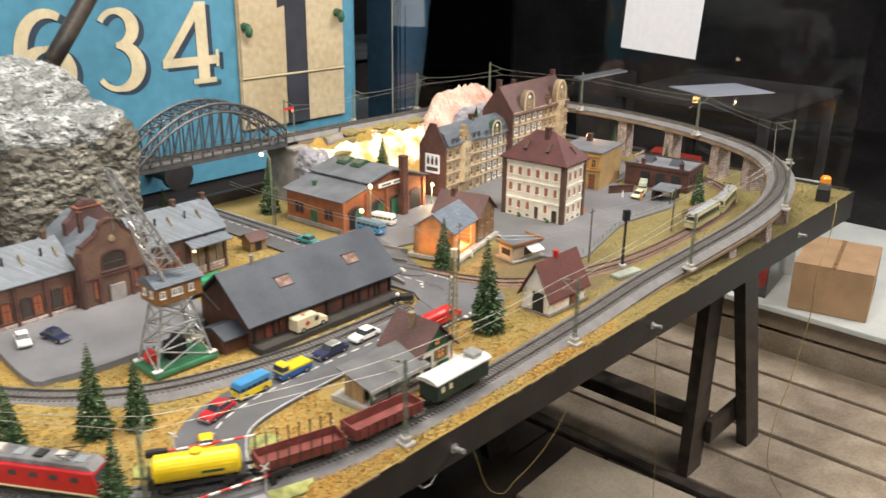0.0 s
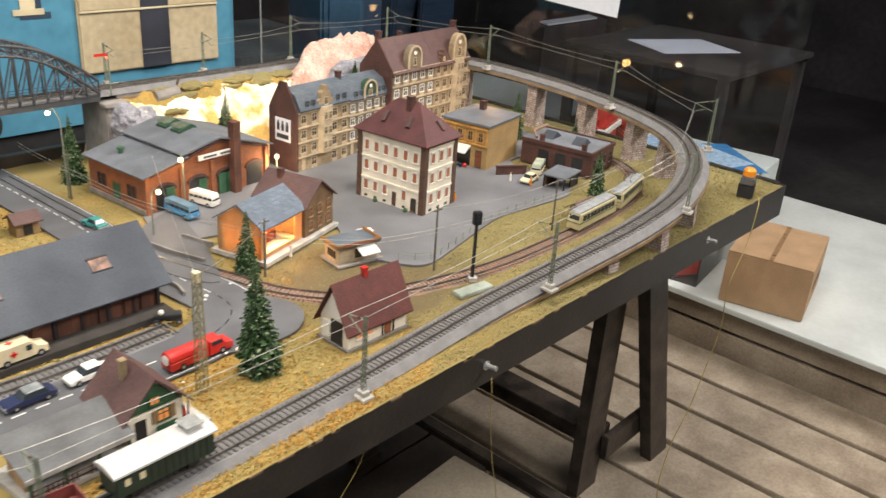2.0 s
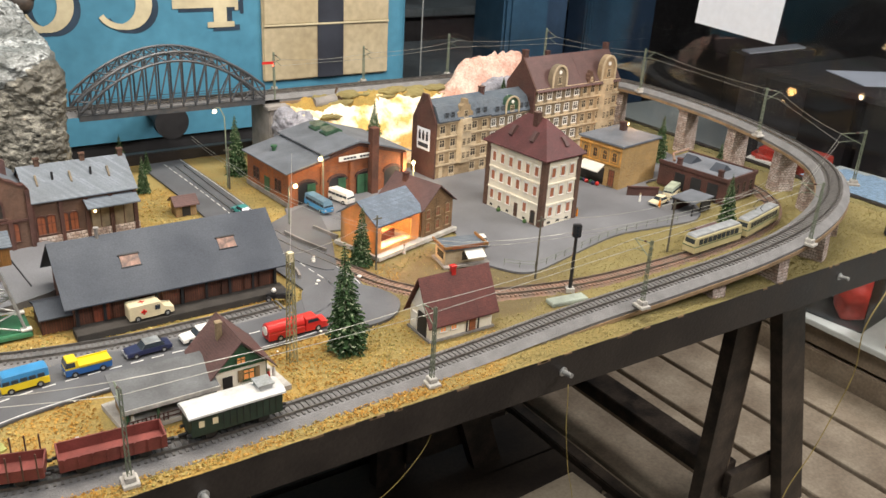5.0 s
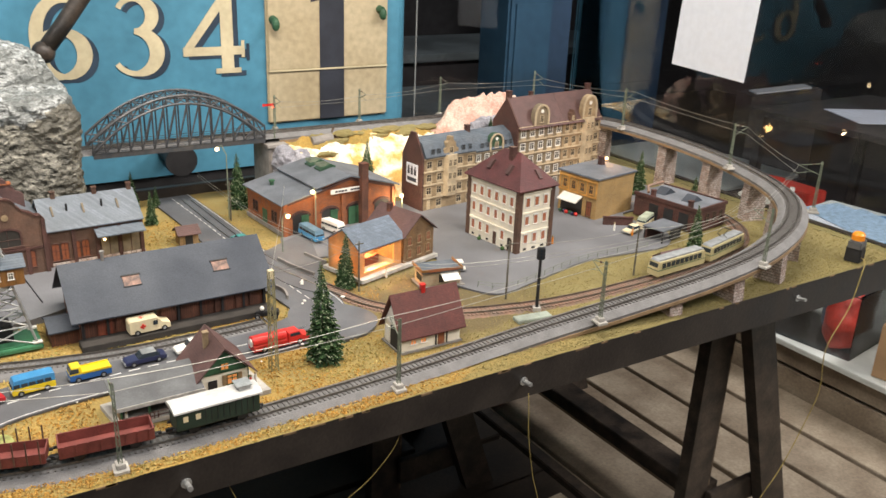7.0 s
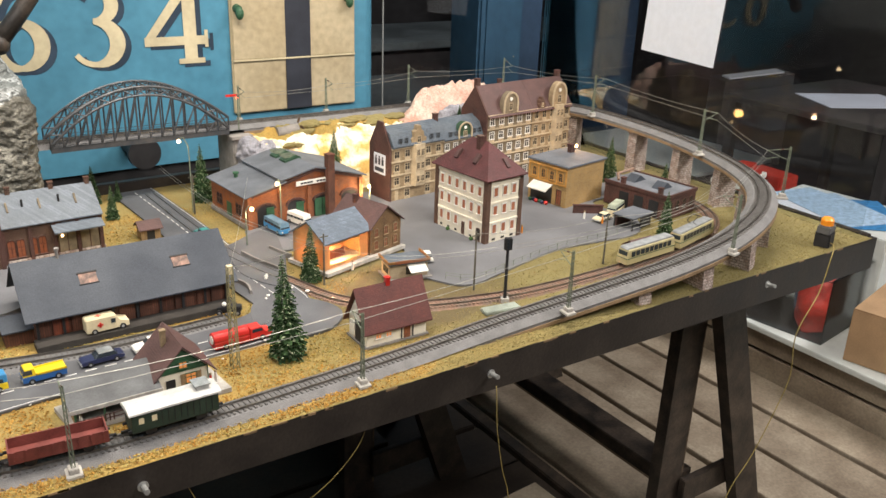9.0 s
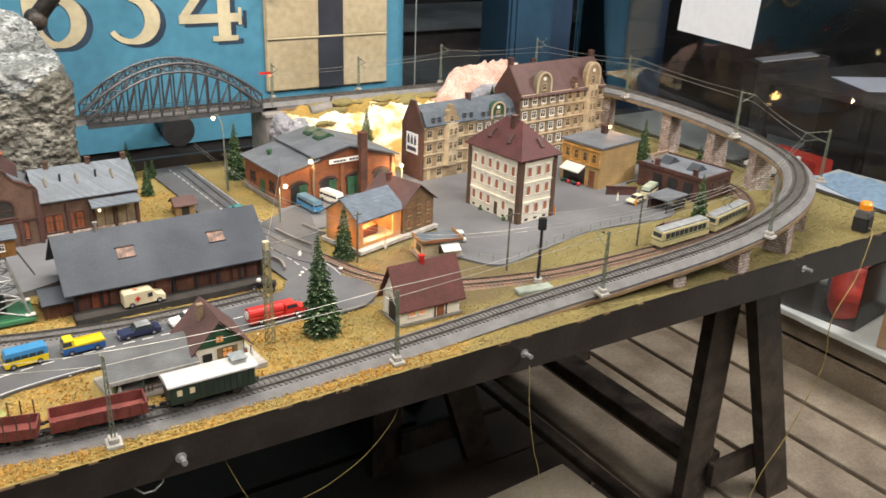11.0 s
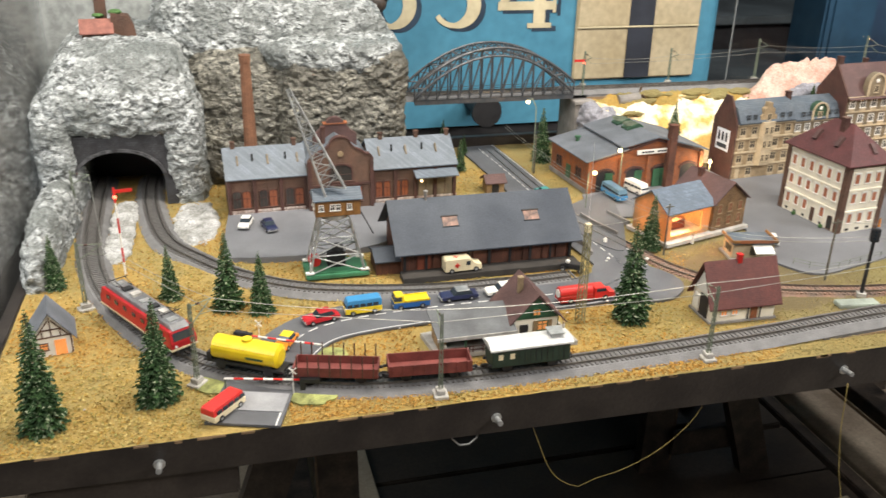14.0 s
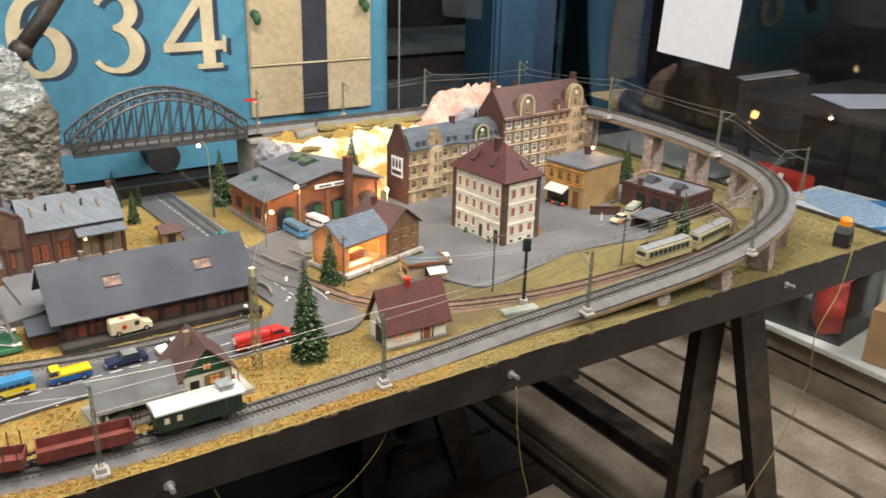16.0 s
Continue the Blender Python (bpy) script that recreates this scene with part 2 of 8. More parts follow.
GLOWR = mat("red_signal_glow", (1.0, 0.08, 0.04), 0.4, emit=9, bump=0)
NEEDLE = mat("conifer_green", (0.03, 0.10, 0.035), 0.8, var=0.3, scale=70, fine=600, second=(0.015, 0.055, 0.022), tint=0.12)
NEEDLEL = mat("conifer_light_tips", (0.10, 0.22, 0.06), 0.8, var=0.25, scale=90, tint=0.1)
BARK = mat("bark", (0.09, 0.055, 0.03), 0.9, scale=200)
WAGBLUE = mat("wagon_blue_paint", (0.075, 0.255, 0.37), 0.45, var=0.14, scale=5, fine=40, bump=0.06, second=(0.06, 0.205, 0.305), spread=0.9)
PAINTCR = mat("numeral_cream", (0.64, 0.56, 0.37), 0.5, var=0.12, scale=12, fine=80)
PAINTSH = mat("numeral_shadow_blue", (0.03, 0.055, 0.09), 0.5, scale=20)
TANPANEL = mat("worn_tan_panel", (0.50, 0.425, 0.285), 0.6, var=0.2, scale=6, fine=60, bump=0.15, second=(0.39, 0.315, 0.19), spread=0.8)
STRIPE = mat("dark_stripe_paint", (0.035, 0.04, 0.055), 0.5, scale=15)
PAPER = mat("white_paper", (0.70, 0.735, 0.80), 0.8, var=0.03, bump=0)
CARDB = mat("brown_cardboard", (0.42, 0.27, 0.15), 0.85, var=0.1, scale=14, fine=200, bump=0.1)
WHITETOP = mat("white_table_top", (0.62, 0.66, 0.64), 0.5, var=0.08, scale=6, fine=60)
HALLD = mat("dark_hall_wall", (0.05, 0.046, 0.048), 0.8, var=0.3, scale=1.5, fine=20)
HALLB = mat("dark_blue_steel", (0.05, 0.095, 0.17), 0.5, var=0.2, scale=3, fine=30)
CABLEY = mat("yellow_cable", (0.38, 0.29, 0.09), 0.5, bump=0)
CABLEB = mat("thin_dark_cable", (0.05, 0.045, 0.04), 0.5, bump=0)
WIRE = mat("overhead_wire_metal", (0.42, 0.42, 0.38), 0.4, 0.5, bump=0)
ORANGE = mat("orange_lens", (0.85, 0.28, 0.02), 0.3, var=0.05, bump=0)
TRAMC = mat("tram_cream", (0.46, 0.40, 0.22), 0.45, var=0.08, scale=60)
GREYROOF = mat("tram_roof_grey", (0.30, 0.32, 0.33), 0.6, scale=60)
CHALK = mat("road_marking_white", (0.75, 0.75, 0.72), 0.7, var=0.15, scale=200)
BROWNOR = mat("tan_brown_cabin", (0.36, 0.17, 0.045), 0.6, var=0.15, scale=80, kind="plank", size=(0.06, 0.002), bump=0.4, mortar=(0.18, 0.08, 0.03))


def rock_material(name, pale, dark, stain, rough, metal):
    """Crumpled metallic rock paper: sharp creases, broad stains, fold shade and ridge glints painted in."""
    m = bpy.data.materials.new(name)
    m.use_nodes = True
    n, l = m.node_tree.nodes, m.node_tree.links
    b = n["Principled BSDF"]
    tc = n.new("ShaderNodeTexCoord")
    stretch = n.new("ShaderNodeMapping")
    stretch.inputs["Scale"].default_value = (1.0, 1.0, 1.7)
    l.new(tc.outputs["Object"], stretch.inputs[0])
    crease, folds, broad, grain = [n.new("ShaderNodeTexNoise") for _ in range(4)]
    crease.noise_type = "RIDGED_MULTIFRACTAL"
    for t, sc, de, di in ((crease, 26, 7, 0.9), (folds, 84, 8, 0.9), (broad, 11, 7, 1.6), (grain, 260, 4, 0.0)):
        t.inputs["Scale"].default_value, t.inputs["Detail"].default_value, t.inputs["Distortion"].default_value = sc, de, di
        l.new(stretch.outputs[0], t.inputs["Vector"])
    # the bump's fold noise also colours hollows near black, as crease shade
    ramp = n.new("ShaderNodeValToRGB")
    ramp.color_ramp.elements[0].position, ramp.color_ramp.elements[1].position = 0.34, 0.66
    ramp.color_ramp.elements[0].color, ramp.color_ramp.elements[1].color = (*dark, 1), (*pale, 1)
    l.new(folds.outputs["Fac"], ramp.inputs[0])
    zone = n.new("ShaderNodeMapRange")
    zone.inputs["From Min"].default_value, zone.inputs["From Max"].default_value, zone.inputs["To Max"].default_value = 0.42, 0.60, 0.85
    l.new(broad.outputs["Fac"], zone.inputs[0])
    mix, over = n.new("ShaderNodeMixRGB"), n.new("ShaderNodeMixRGB")
    l.new(zone.outputs[0], mix.inputs[0])
    l.new(ramp.outputs[0], mix.inputs[1])
    mix.inputs[2].default_value = (*stain, 1)
    over.blend_type, over.inputs[0].default_value = "OVERLAY", 0.75
    l.new(mix.outputs[0], over.inputs[1])
    l.new(grain.outputs["Fac"], over.inputs[2])
    l.new(over.outputs[0], b.inputs["Base Color"])
    b.inputs["Roughness"].default_value, b.inputs["Metallic"].default_value = rough, metal
    first, second = n.new("ShaderNodeBump"), n.new("ShaderNodeBump")
    first.inputs["Strength"].default_value, first.inputs["Distance"].default_value = 0.8, 0.005
    second.inputs["Strength"].default_value, second.inputs["Distance"].default_value = 1.0, 0.0055
    l.new(crease.outputs["Fac"], first.inputs["Height"])
    l.new(folds.outputs["Fac"], second.inputs["Height"])
    l.new(first.outputs[0], second.inputs["Normal"])
    l.new(second.outputs[0], b.inputs["Normal"])
    return m


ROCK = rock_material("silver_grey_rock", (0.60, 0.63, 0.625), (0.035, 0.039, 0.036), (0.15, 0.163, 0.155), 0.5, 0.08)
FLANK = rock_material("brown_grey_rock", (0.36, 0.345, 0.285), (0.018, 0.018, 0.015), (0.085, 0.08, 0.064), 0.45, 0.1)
PALEROCK = mat("whitened_rock", (0.46, 0.46, 0.45), 0.85, var=0.5, scale=45, fine=320, bump=1.0, second=(0.24, 0.24, 0.22))


def turf_zones():
    """The turf turns from ochre to olive brown towards the town and the far end of the board."""
    n, l = GRASS.node_tree.nodes, GRASS.node_tree.links
    tc = n["Texture Coordinate"]
    sep, no, mx, rp, mix = n.new("ShaderNodeSeparateXYZ"), n.new("ShaderNodeTexNoise"), n.new("ShaderNodeMath"), n.new("ShaderNodeMapRange"), n.new("ShaderNodeMixRGB")
    no.inputs["Scale"].default_value, no.inputs["Detail"].default_value = 7, 6
    l.new(tc.outputs["Object"], sep.inputs[0])
    l.new(tc.outputs["Object"], no.inputs["Vector"])
    mx.operation = "MULTIPLY_ADD"
    l.new(no.outputs["Fac"], mx.inputs[0])
    mx.inputs[1].default_value = 1.3
    l.new(sep.outputs["X"], mx.inputs[2])
    rp.inputs["From Min"].default_value, rp.inputs["From Max"].default_value = 1.45, 1.95
    l.new(mx.outputs[0], rp.inputs[0])
    old = n["Principled BSDF"].inputs["Base Color"].links[0].from_socket
    mix.inputs[2].default_value = (0.20, 0.165, 0.065, 1)
    l.new(rp.outputs[0], mix.inputs[0])
    l.new(old, mix.inputs[1])
    # olive patches everywhere, and bare brown earth round the small house by the siding
    no2, rp2, mix2 = n.new("ShaderNodeTexNoise"), n.new("ShaderNodeMapRange"), n.new("ShaderNodeMixRGB")
    no2.inputs["Scale"].default_value, no2.inputs["Detail"].default_value = 16, 7
    l.new(tc.outputs["Object"], no2.inputs["Vector"])
    rp2.inputs["From Min"].default_value, rp2.inputs["From Max"].default_value, rp2.inputs["To Max"].default_value = 0.50, 0.64, 0.55
    l.new(no2.outputs["Fac"], rp2.inputs[0])
    l.new(rp2.outputs[0], mix2.inputs[0])
    l.new(mix.outputs[0], mix2.inputs[1])
    mix2.inputs[2].default_value = (0.25, 0.215, 0.085, 1)
    mp, ln, ad2, rp3, mix3 = n.new("ShaderNodeMapping"), n.new("ShaderNodeVectorMath"), n.new("ShaderNodeMath"), n.new("ShaderNodeMapRange"), n.new("ShaderNodeMixRGB")
    mp.inputs["Location"].default_value = (-1.13, -0.775, -1.0)
    ln.operation = "LENGTH"
    l.new(tc.outputs["Object"], mp.inputs[0])
    l.new(mp.outputs[0], ln.inputs[0])
    ad2.operation = "MULTIPLY_ADD"
    l.new(no2.outputs["Fac"], ad2.inputs[0])
    ad2.inputs[1].default_value = 0.16
    l.new(ln.outputs["Value"], ad2.inputs[2])
    rp3.inputs["From Min"].default_value, rp3.inputs["From Max"].default_value = 0.25, 0.18
    rp3.inputs["To Max"].default_value = 0.85
    l.new(ad2.outputs[0], rp3.inputs[0])
    l.new(rp3.outputs[0], mix3.inputs[0])
    l.new(mix2.outputs[0], mix3.inputs[1])
    mix3.inputs[2].default_value = (0.105, 0.08, 0.04, 1)
    l.new(mix3.outputs[0], n["Principled BSDF"].inputs["Base Color"])


turf_zones()

# ---- building helpers ----


def bx(bm, x0, y0, z0, x1, y1, z1, bevel=0.0):
    v = [bm.verts.new((x, y, z)) for z in (z0, z1) for x, y in ((x0, y0), (x1, y0), (x1, y1), (x0, y1))]
    fs = [bm.faces.new([v[i] for i in f]) for f in ((3, 2, 1, 0), (4, 5, 6, 7), (0, 1, 5, 4), (1, 2, 6, 5), (2, 3, 7, 6), (3, 0, 4, 7))]
    if bevel:
        bmesh.ops.bevel(bm, geom=list({e for f in fs for e in f.edges}), offset=bevel, segments=2, affect="EDGES")
    return bm


def prism(bm, pts, a, b, axis="y"):
    """A flat outline, pushed from a to b along an axis. Outline in the other two axes, in the order x, y, z."""
    def at(p, k):
        return {"x": (k, p[0], p[1]), "y": (p[0], k, p[1]), "z": (p[0], p[1], k)}[axis]
    lo, hi = [bm.verts.new(at(p, a)) for p in pts], [bm.verts.new(at(p, b)) for p in pts]
    n = len(pts)
    bm.faces.new(lo[::-1])
    bm.faces.new(hi)
    for i in range(n):
        bm.faces.new((lo[i], lo[(i + 1) % n], hi[(i + 1) % n], hi[i]))
    return bm


def rod(bm, p, q, r, r2=None, n=8):
    p, q = Vector(p), Vector(q)
    d = (q - p).normalized()
    s = d.orthogonal().normalized()
    t = d.cross(s)
    rings = []
    for c, k in ((p, r), (q, r if r2 is None else r2)):
        rings.append([bm.verts.new(c + (s * math.cos(2 * math.pi * i / n) + t * math.sin(2 * math.pi * i / n)) * k) for i in range(n)])
    for i in range(n):
        bm.faces.new((rings[0][i], rings[0][(i + 1) % n], rings[1][(i + 1) % n], rings[1][i]))
    bm.faces.new(rings[0][::-1])
    bm.faces.new(rings[1])
    return bm


def ball(bm, c, r, sz=1.0, n=10):
    bmesh.ops.create_uvsphere(bm, u_segments=n, v_segments=max(6, n // 2), radius=r, matrix=Matrix.Translation(c) @ Matrix.Diagonal((1, 1, sz, 1)))
    return bm


def tube(bm, pts, r, n=6):
    pts = [Vector(p) for p in pts]
    rings = []
    for i, p in enumerate(pts):
        d = (pts[min(i + 1, len(pts) - 1)] - pts[max(i - 1, 0)]).normalized()
        s = d.cross(Vector((0.13, 0.21, 1))).normalized()
        t = d.cross(s)
        rings.append([bm.verts.new(p + (s * math.cos(2 * math.pi * k / n) + t * math.sin(2 * math.pi * k / n)) * r) for k in range(n)])
    for a, b in zip(rings, rings[1:]):
        for k in range(n):
            bm.faces.new((a[k], a[(k + 1) % n], b[(k + 1) % n], b[k]))
    bm.faces.new(rings[0][::-1])
    bm.faces.new(rings[-1])
    return bm


def B():
    return bmesh.new()


def mesh_of(bm, material, smooth=False):
    bmesh.ops.recalc_face_normals(bm, faces=bm.faces)
    me = bpy.data.meshes.new("mesh")
    bm.to_mesh(me)
    bm.free()
    me.materials.append(material)
    if smooth:
        me.polygons.foreach_set("use_smooth", [True] * len(me.polygons))
    return me


def part(name, bm, material, parent=None, label="", smooth=False):
    ob = new(name, mesh_of(bm, material, smooth))
    ob.parent = parent
    return tagged(ob, label)


def put(name, me, parent, m):
    ob = new(name, me)
    ob.parent = parent
    ob.matrix_basis = m
    return ob


def thing(name, label, category, m=None, group="", kind=""):
    ob = new(name)
    ob.empty_display_size = 0.01
    if m is not None:
        ob.matrix_basis = m
    return tagged(ob, label, category, group, kind)


def solid(name, bm, material, label, category, kind="", group="", smooth=False, m=None):
    ob = new(name, mesh_of(bm, material, smooth))
    if m is not None:
        ob.matrix_basis = m
    return tagged(ob, label, category, group, kind)


def spline(pts, step=0.007):
    """Points evenly spaced along a smooth line through pts."""
    p = [Vector(a) for a in pts]
    p = [2 * p[0] - p[1]] + p + [2 * p[-1] - p[-2]]
    dense = []
    for i in range(1, len(p) - 2):
        for k in range(40):
            t = k / 40
            a, b, c, d = p[i - 1:i + 3]
            dense.append(0.5 * (2 * b + (c - a) * t + (2 * a - 5 * b + 4 * c - d) * t * t + (3 * b - a - 3 * c + d) * t ** 3))
    dense.append(p[-2])
    out, left = [dense[0]], step
    for a, b in zip(dense, dense[1:]):
        s = (b - a).length
        while s >= left:
            a = a + (b - a) * (left / s)
            out.append(a.copy())
            s -= left
            left = step
        left -= s
    return out


def sides(pts):
    """The sideways direction at each point of a line."""
    out = []
    for i in range(len(pts)):
        d = pts[min(i + 1, len(pts) - 1)] - pts[max(i - 1, 0)]
        out.append(Vector((-d.y, d.x, 0)).normalized())
    return out


def sweep(bm, pts, outline):
    sd = sides(pts)
    rows = [[bm.verts.new(p + s * u + Vector((0, 0, w))) for u, w in outline] for p, s in zip(pts, sd)]
    n = len(outline)
    for a, b in zip(rows, rows[1:]):
        for k in range(n):
            bm.faces.new((a[k], a[(k + 1) % n], b[(k + 1) % n], b[k]))
    bm.faces.new(rows[0][::-1])
    bm.faces.new(rows[-1])
    return bm

# ---- the hall and what stands round the layout ----
G = 1.0  # height of the layout's ground
solid("floor", bx(B(), -4, -4, -0.1, 8, 7, 0.0), HALLD, "dark concrete hall floor under the wooden deck", "floor", "structure")
for nm, b in (("wall_north", (-4, 6, 0, 8, 6.2, 4)), ("wall_south", (-4, -4.2, 0, 8, -4, 4)), ("wall_east", (8, -4, 0, 8.2, 6.2, 4)), ("wall_west", (-4.2, -4, 0, -4, 6.2, 4))):
    solid(nm, bx(B(), *b), HALLD, "dark unlit hall wall", "wall", "structure")
solid("ceiling", bx(B(), -4.2, -4.2, 4.0, 8.2, 6.2, 4.2), HALLD, "dark hall ceiling", "ceiling", "structure")

# deck of planks with open joints
DECK = 0.30
# board brown darkened for the shade under the table
FLOORBOARD = mat("shaded_brown_board", (0.048, 0.036, 0.026), 0.6, var=0.35, scale=9, fine=120, bump=0.3, second=(0.022, 0.016, 0.012), tint=0.15)
deck = thing("deck", "worn grey-brown plank deck with open joints", "deck", kind="structure")
part("deck_bearer", bx(B(), -1.2, 0.0, DECK - 0.16, 2.545, 2.2, DECK - 0.06), DARK, deck)
random.seed(4)
for k in range(23):  # boards laid from the ledge outwards
    x1 = 2.550 - 0.1655 * k
    w = 0.1655 - 0.015 + random.uniform(-0.003, 0.003)
    ob = part("plank", bx(B(), 0, -0.6 + random.uniform(-0.01, 0.01), 0, w, 2.6, 0.04, 0.002), PLANK, deck)
    ob.location = (x1 - w - 0.003, 0, DECK - 0.04)
ledge = thing("ledge", "raised timber ledge with a white board on top", "platform", kind="structure")
part("beam", bx(B(), 2.556, -0.6, DECK + 0.075, 2.63, 2.6, 0.442, 0.004), PLANK, ledge, "rough timber edge beam")
part("beam", bx(B(), 2.552, -0.6, DECK - 0.03, 2.62, 2.6, DECK + 0.065, 0.004), PLANK, ledge)
part("white_board", bx(B(), 2.525, -0.8, 0.443, 3.6, 3.1, 0.460, 0.002), WHITETOP, ledge, "white board with worn edge")
# far part of the white board; the dim light is in its grey
part("white_board", bx(B(), 3.604, 2.25, 0.443, 4.2, 3.1, 0.460, 0.002), mat("dimmed_white_board", (0.40, 0.44, 0.43), 0.5, var=0.08, scale=6, fine=60), ledge, "far white board, its dim light put into the grey")
# dark strip added along the edge of the shade under the table
part("rail_edge", bx(B(), 1.655, -0.6, DECK + 0.0, 1.69, 2.6, DECK + 0.025, 0.003), BLACKWOOD, deck, "dark strip added at the edge of the table's shade")

# loose boards lying under the layout
solid("plywood_sheet", bx(B(), -0.14, -0.30, 0, 0.14, 0.30, 0.014, 0.002), PLY, "worn plywood sheet lying on the deck", "board", m=pose(0.49, 1.13, DECK + 0.026, 0, 0, 1))
solid("hardboard_sheet", bx(B(), -0.13, -0.22, 0, 0.13, 0.22, 0.010, 0.002), PLY, "scuffed pale hardboard sheet lying on the deck", "board", m=pose(1.49, 0.755, DECK + 0.0252, 0, 0, 3))
# these boards carry the table's shade in their colour
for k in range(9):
    solid("dark_board", bx(B(), 0, -0.086, 0, 1.26, 0.086, 0.024, 0.003), FLOORBOARD, "brown loose board lying under the layout, shade in its colour", "board", group="dark loose boards", m=pose(0.38, 0.10 + 0.178 * k, DECK + 0.0005, 0, 0, 0.4 * (k % 3 - 1)))

# ---- the layout's board ----
X0, X1, Y0, Y1 = 0.092, 2.03, 0.563, 1.50
layout = thing("layout_table", "dark-stained table board of a model railway", "table", kind="structure")
part("board", bx(B(), X0, Y0 + 0.02, G - 0.03, X1, Y1, G - 0.004), BOARD, layout)
part("front_fascia", prism(B(), [(X0, G - 0.041), (1.0, G - 0.052), (X1 + 0.018, G - 0.066), (X1 + 0.018, G - 0.0022), (X0, G - 0.0022)], Y0 - 0.005, Y0 + 0.006), BOARD, layout, "dark-stained front board with chipped edge")
part("end_fascia", bx(B(), X1, Y0 + 0.007, G - 0.064, X1 + 0.018, Y1, G + 0.002, 0.0015), BOARD, layout)
part("end_fascia", bx(B(), X0 - 0.018, Y0 + 0.007, G - 0.04, X0, Y1, G + 0.002, 0.0015), BOARD, layout)
part("back_fascia", bx(B(), X0, Y1, G - 0.08, X1, Y1 + 0.018, G + 0.02, 0.0015), BOARD, layout)
part("lower_rail", bx(B(), 0.15, Y0 + 0.002, G - 0.085, 0.36, Y0 + 0.05, G - 0.046, 0.002), BOARD, layout, "second rail with split raw end")
random.seed(8)
for i in range(34):  # chips that show the raw wood
    cx = random.uniform(X0 + 0.05, X1 - 0.05)
    L = random.uniform(0.003, 0.022)
    part("chip", bx(B(), cx, Y0 - 0.0053, G - 0.0036 - random.uniform(0, 0.0012), cx + L, Y0 - 0.0042 + random.uniform(0, 0.001), G - 0.0018), RAWWOOD, layout)
for bxx in (0.281, 0.650, 1.115, 1.715):
    m = pose(bxx, Y0 - 0.005, G - 0.027)
    bolt = thing("bolt", "short bright steel bolt through the front board", "bolt", m, "bolts in the front board")
    part("shank", rod(B(), (0, 0, 0), (0, -0.016, 0.002), 0.0032, n=10), SILVER, bolt)
    part("washer", rod(B(), (0, 0, 0), (0, -0.0015, 0), 0.0062, n=12), SILVER, bolt)


RAWGREY = mat("worn_bare_wood", (0.17, 0.125, 0.08), 0.8, var=0.4, scale=40, fine=240, second=(0.06, 0.045, 0.033))


def trestle(xc, y0, y1, flip=1):
    t = thing("trestle", "black-stained wooden trestle under the table", "trestle", pose(xc, 0, DECK), "trestles")
    top = G - 0.03 - DECK
    part("top_beam", bx(B(), -0.045, y0 - 0.03, top - 0.075, 0.065, y1 + 0.03, top, 0.003), BLACKWOOD, t)
    for y in (y0, y1):
        for f0, f1, dy in ((-0.056, -0.050, 0.025), (0.178, -0.045, -0.025)):
            bm = B()
            prism(bm, [((f0 - 0.037) * flip, 0), ((f0 + 0.037) * flip, 0), ((f1 + 0.035) * flip, top - 0.005), ((f1 - 0.035) * flip, top - 0.005)], y + dy - 0.014, y + dy + 0.014)
            leg = part("leg", bm, BLACKWOOD, t)
            if f0 < 0:  # the bare worn corner of the front leg
                part("worn_edge", prism(B(), [((f0 + 0.0335) * flip, 0.05), ((f0 + 0.0376) * flip, 0.05), ((f1 + 0.0356) * flip, top - 0.06), ((f1 + 0.0330) * flip, top - 0.06)], y + dy - 0.0146, y + dy - 0.0134), RAWGREY, leg, "bare worn edge")
        part("crossbar", bx(B(), -0.03 * flip, y - 0.008, 0.075, 0.145 * flip, y + 0.008, 0.135, 0.002), BLACKWOOD, t)
    part("stretcher", bx(B(), -0.045, y0 + 0.02, 0.100, 0.025, y1 - 0.02, 0.135, 0.002), BLACKWOOD, t, "dark stretcher with paint spots")
    return t


trestle(1.82, 0.72, 1.40)
trestle(0.46, 0.95, 1.40, -1)
trestle(1.30, 1.15, 1.44)

# ---- ground cover ----
bm = B()
nx, ny = 240, 120
vs = []
for j in range(ny + 1):
    for i in range(nx + 1):
        xx, yy = X0 + (X1 - X0) * i / nx, Y0 - 0.0047 + (Y1 - Y0 + 0.0047) * j / ny
        h = 0.0012 * noise.noise((xx * 30, yy * 30, 0)) + 0.0006 * noise.noise((xx * 110, yy * 110, 3))
        # a low bank behind the front line, and the dip beside the parking place
        h += 0.008 * math.exp(-((xx - 0.30) / 0.10) ** 2 - ((yy - 0.93) / 0.10) ** 2)
        vs.append(bm.verts.new((xx, yy, G - 0.001 + h * (1 if yy > 0.6 else 0.6))))
for j in range(ny):
    for i in range(nx):
        k = j * (nx + 1) + i
        bm.faces.new((vs[k], vs[k + 1], vs[k + nx + 2], vs[k + nx + 1]))
solid("ground", bm, GRASS, "ochre scatter turf covering the layout board", "ground", "structure", smooth=True)

# ---- roads and paved places ----


def sheet(name, pts, z, material, label, thick=0.003):
    c = spline([(*p, 0) for p in pts + pts[:1]], 0.012)[:-1]
    return solid(name, prism(B(), [(p.x, p.y) for p in c], z - thick, z, "z"), material, label, "road", "structure")


def ribbon(name, pts, width, z, material, label):
    line = spline([(a, b, z) for a, b in pts], 0.012)
    bm = B()
    sweep(bm, line, [(-width / 2, -0.003), (width / 2, -0.003), (width / 2, 0), (-width / 2, 0)])
    return solid(name, bm, material, label, "road", "structure"), line


